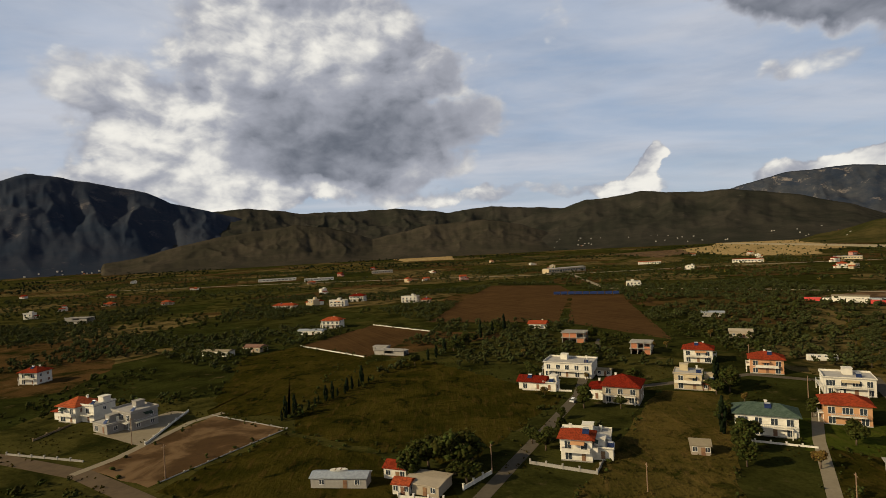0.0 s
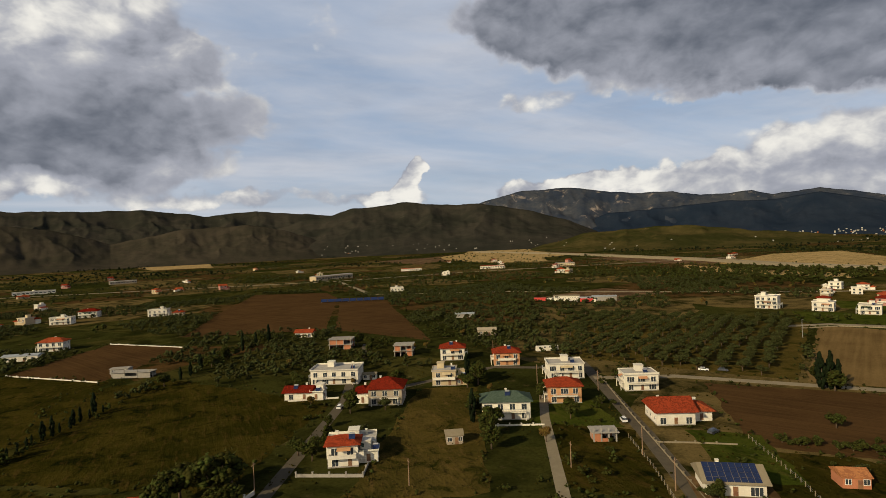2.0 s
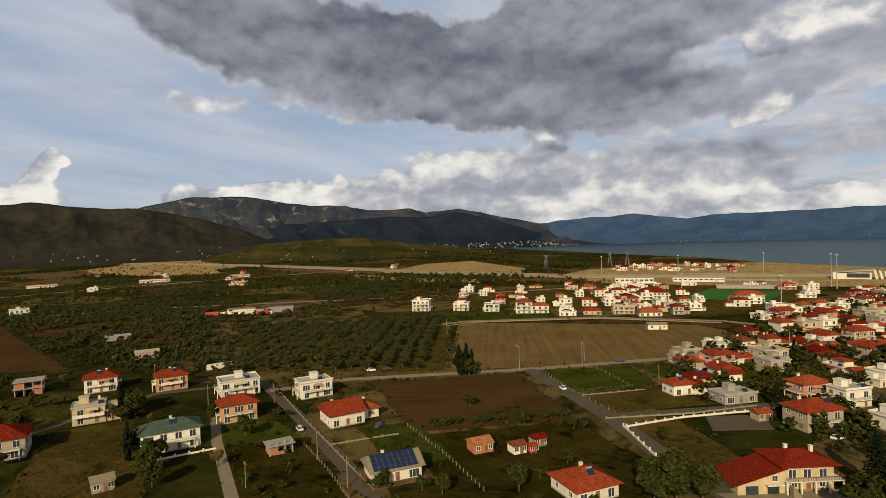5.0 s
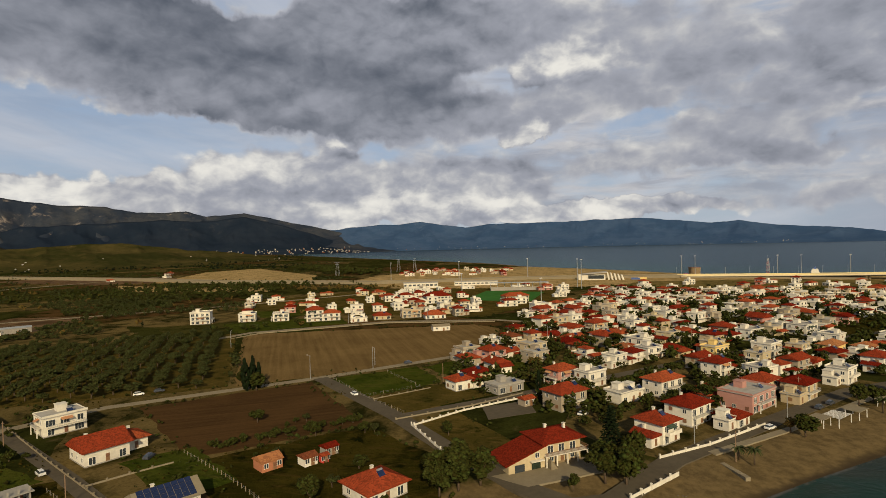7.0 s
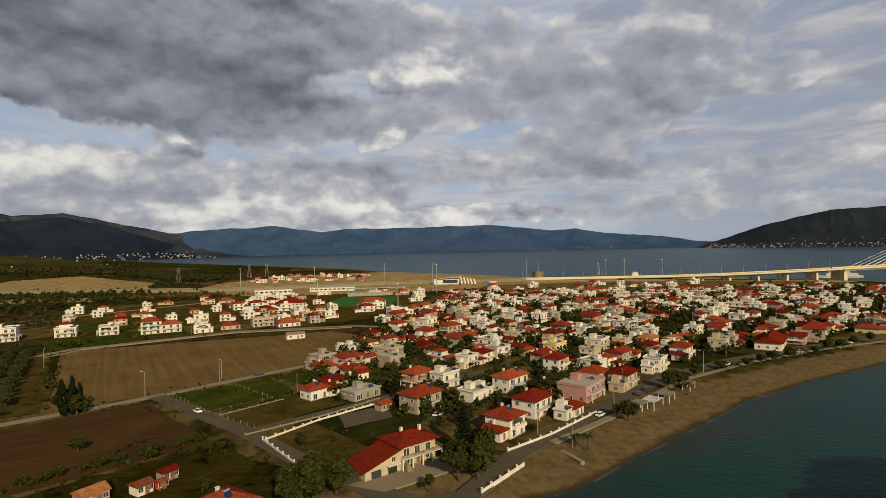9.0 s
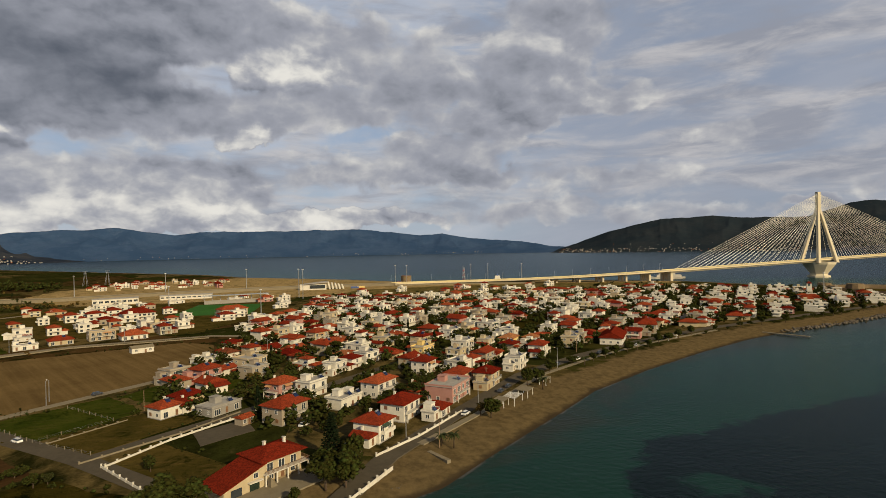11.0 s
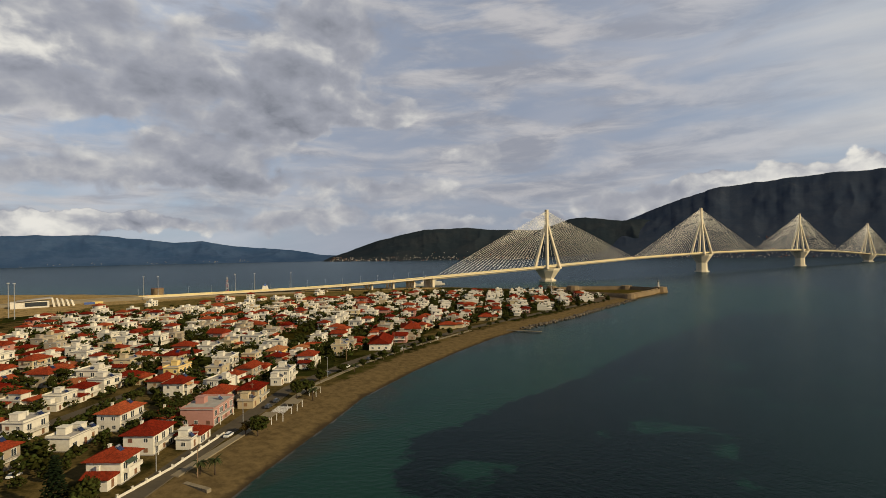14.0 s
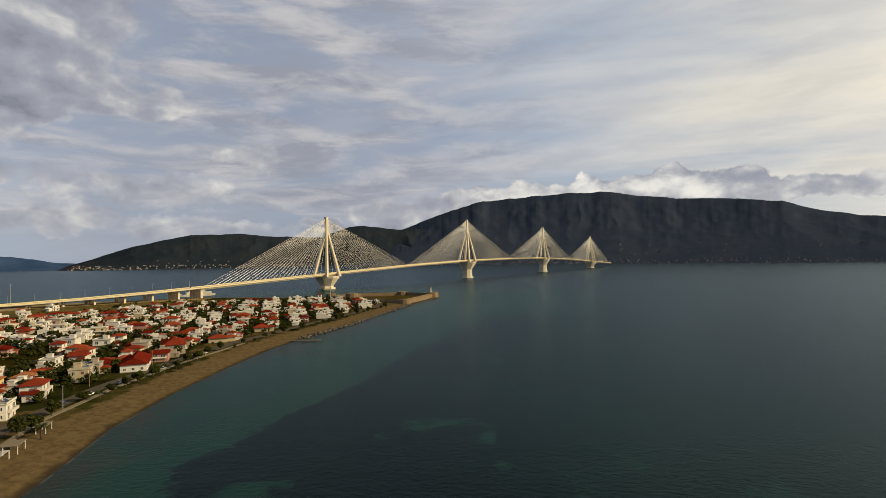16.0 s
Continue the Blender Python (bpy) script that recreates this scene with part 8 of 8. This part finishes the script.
# far towns on the slopes
def far_town(label, source, az0, az1, z0, z1, count, size, seed):
    """Little houses strewn over the lower slopes of a range."""
    rng = np.random.default_rng(seed)
    me = bpy.data.objects[source].data
    co = np.empty(len(me.vertices) * 3, np.float32)
    me.vertices.foreach_get("co", co)
    co = co.reshape(-1, 3)
    azs = np.degrees(np.arctan2(co[:, 0], co[:, 1])) % 360
    ok = co[(azs > az0) & (azs < az1) & (co[:, 2] > z0) & (co[:, 2] < z1)]
    if not len(ok):
        return
    g = Geo()
    for k in range(count):
        p = ok[rng.integers(len(ok))]
        a = math.atan2(p[0], p[1]) + rng.normal(0, 0.0025)
        r = math.hypot(p[0], p[1]) - rng.uniform(0, 12)
        x, y, w, d, h = math.sin(a) * r, math.cos(a) * r, rng.uniform(0.5, 1.3) * size, rng.uniform(0.5, 1.0) * size, rng.uniform(0.35, 0.8) * size
        g.box(x - w / 2, x + w / 2, y - d / 2, y + d / 2, p[2] - size, p[2] + h, int(rng.random() < 0.15))
    tagged(new("far_town", g.mesh("far_town", M["flatroof"], M["oldtile"])), label, "town", kind="stuff")


far_town("white houses along the far shore of the strait", "mountain_strait", 119, 152, 0, 24, 300, 5.5, 1)
far_town("white houses on the slopes across the water", "mountain_strait", 124, 150, 24, 60, 50, 4.5, 2)
far_town("pale town at the foot of the western mountain", "mountain_west", 150, 195, 0, 30, 330, 5.5, 3)
far_town("pale settlements on the western mountain's flank", "mountain_west", 160, 192, 50, 130, 50, 5.0, 4)
far_town("white coastal town under the dark mountain", "mountain_shadow", 52, 74, 0, 40, 208, 7.5, 5)
far_town("pale specks of a town across the gulf", "mountain_gulf", 66, 112, 0, 20, 70, 4.0, 6)
far_town("white houses scattered on the wooded hill", "mountain_dome", 8, 42, 20, 60, 60, 5.0, 7)
far_town("white houses below the long ridge", "mountain_ridge", 0, 14, 15, 54, 32, 6.0, 8)
far_town("white houses at the foot of the rocky mountain", "mountain_rocky", 318, 350, 12, 36, 96, 7.0, 9)
far_town("pale houses on the dry hill", "hill_scrub", 36, 62, 5, 40, 20, 4.5, 10)
quay = random.Random(46)
for k in range(46):
    x, y = quay.uniform(955, 1130), quay.uniform(85, 290)
    if free(x, y, 15):
        copy_thing(FAR[quay.choice(sorted(FAR))], pose(x, y, LAND_Z, 0, 0, quay.choice((-75, 15)) + quay.uniform(-6, 6)))
        BUILT.append((x, y))
plain = random.Random(44)
for k in range(34):
    a, r = radians(plain.uniform(-38, 52)), plain.uniform(640, 1700)
    x, y = math.sin(a) * r, math.cos(a) * r
    if free(x, y, 30):
        copy_thing(SIMPLE[plain.choice(sorted(SIMPLE))], pose(x, y, LAND_Z + max(0, (r - 1300) / 3000) * 14, 0, 0, plain.uniform(-60, 30)))

# the patterns from which trees and houses were copied are not part of the place
for pattern in [t for kinds in KINDS.values() for t in kinds] + list(TEMPLATES.values()) + list(SIMPLE.values()) + list(FAR.values()):
    for ob in [*pattern.children_recursive, pattern]:
        bpy.data.objects.remove(ob)
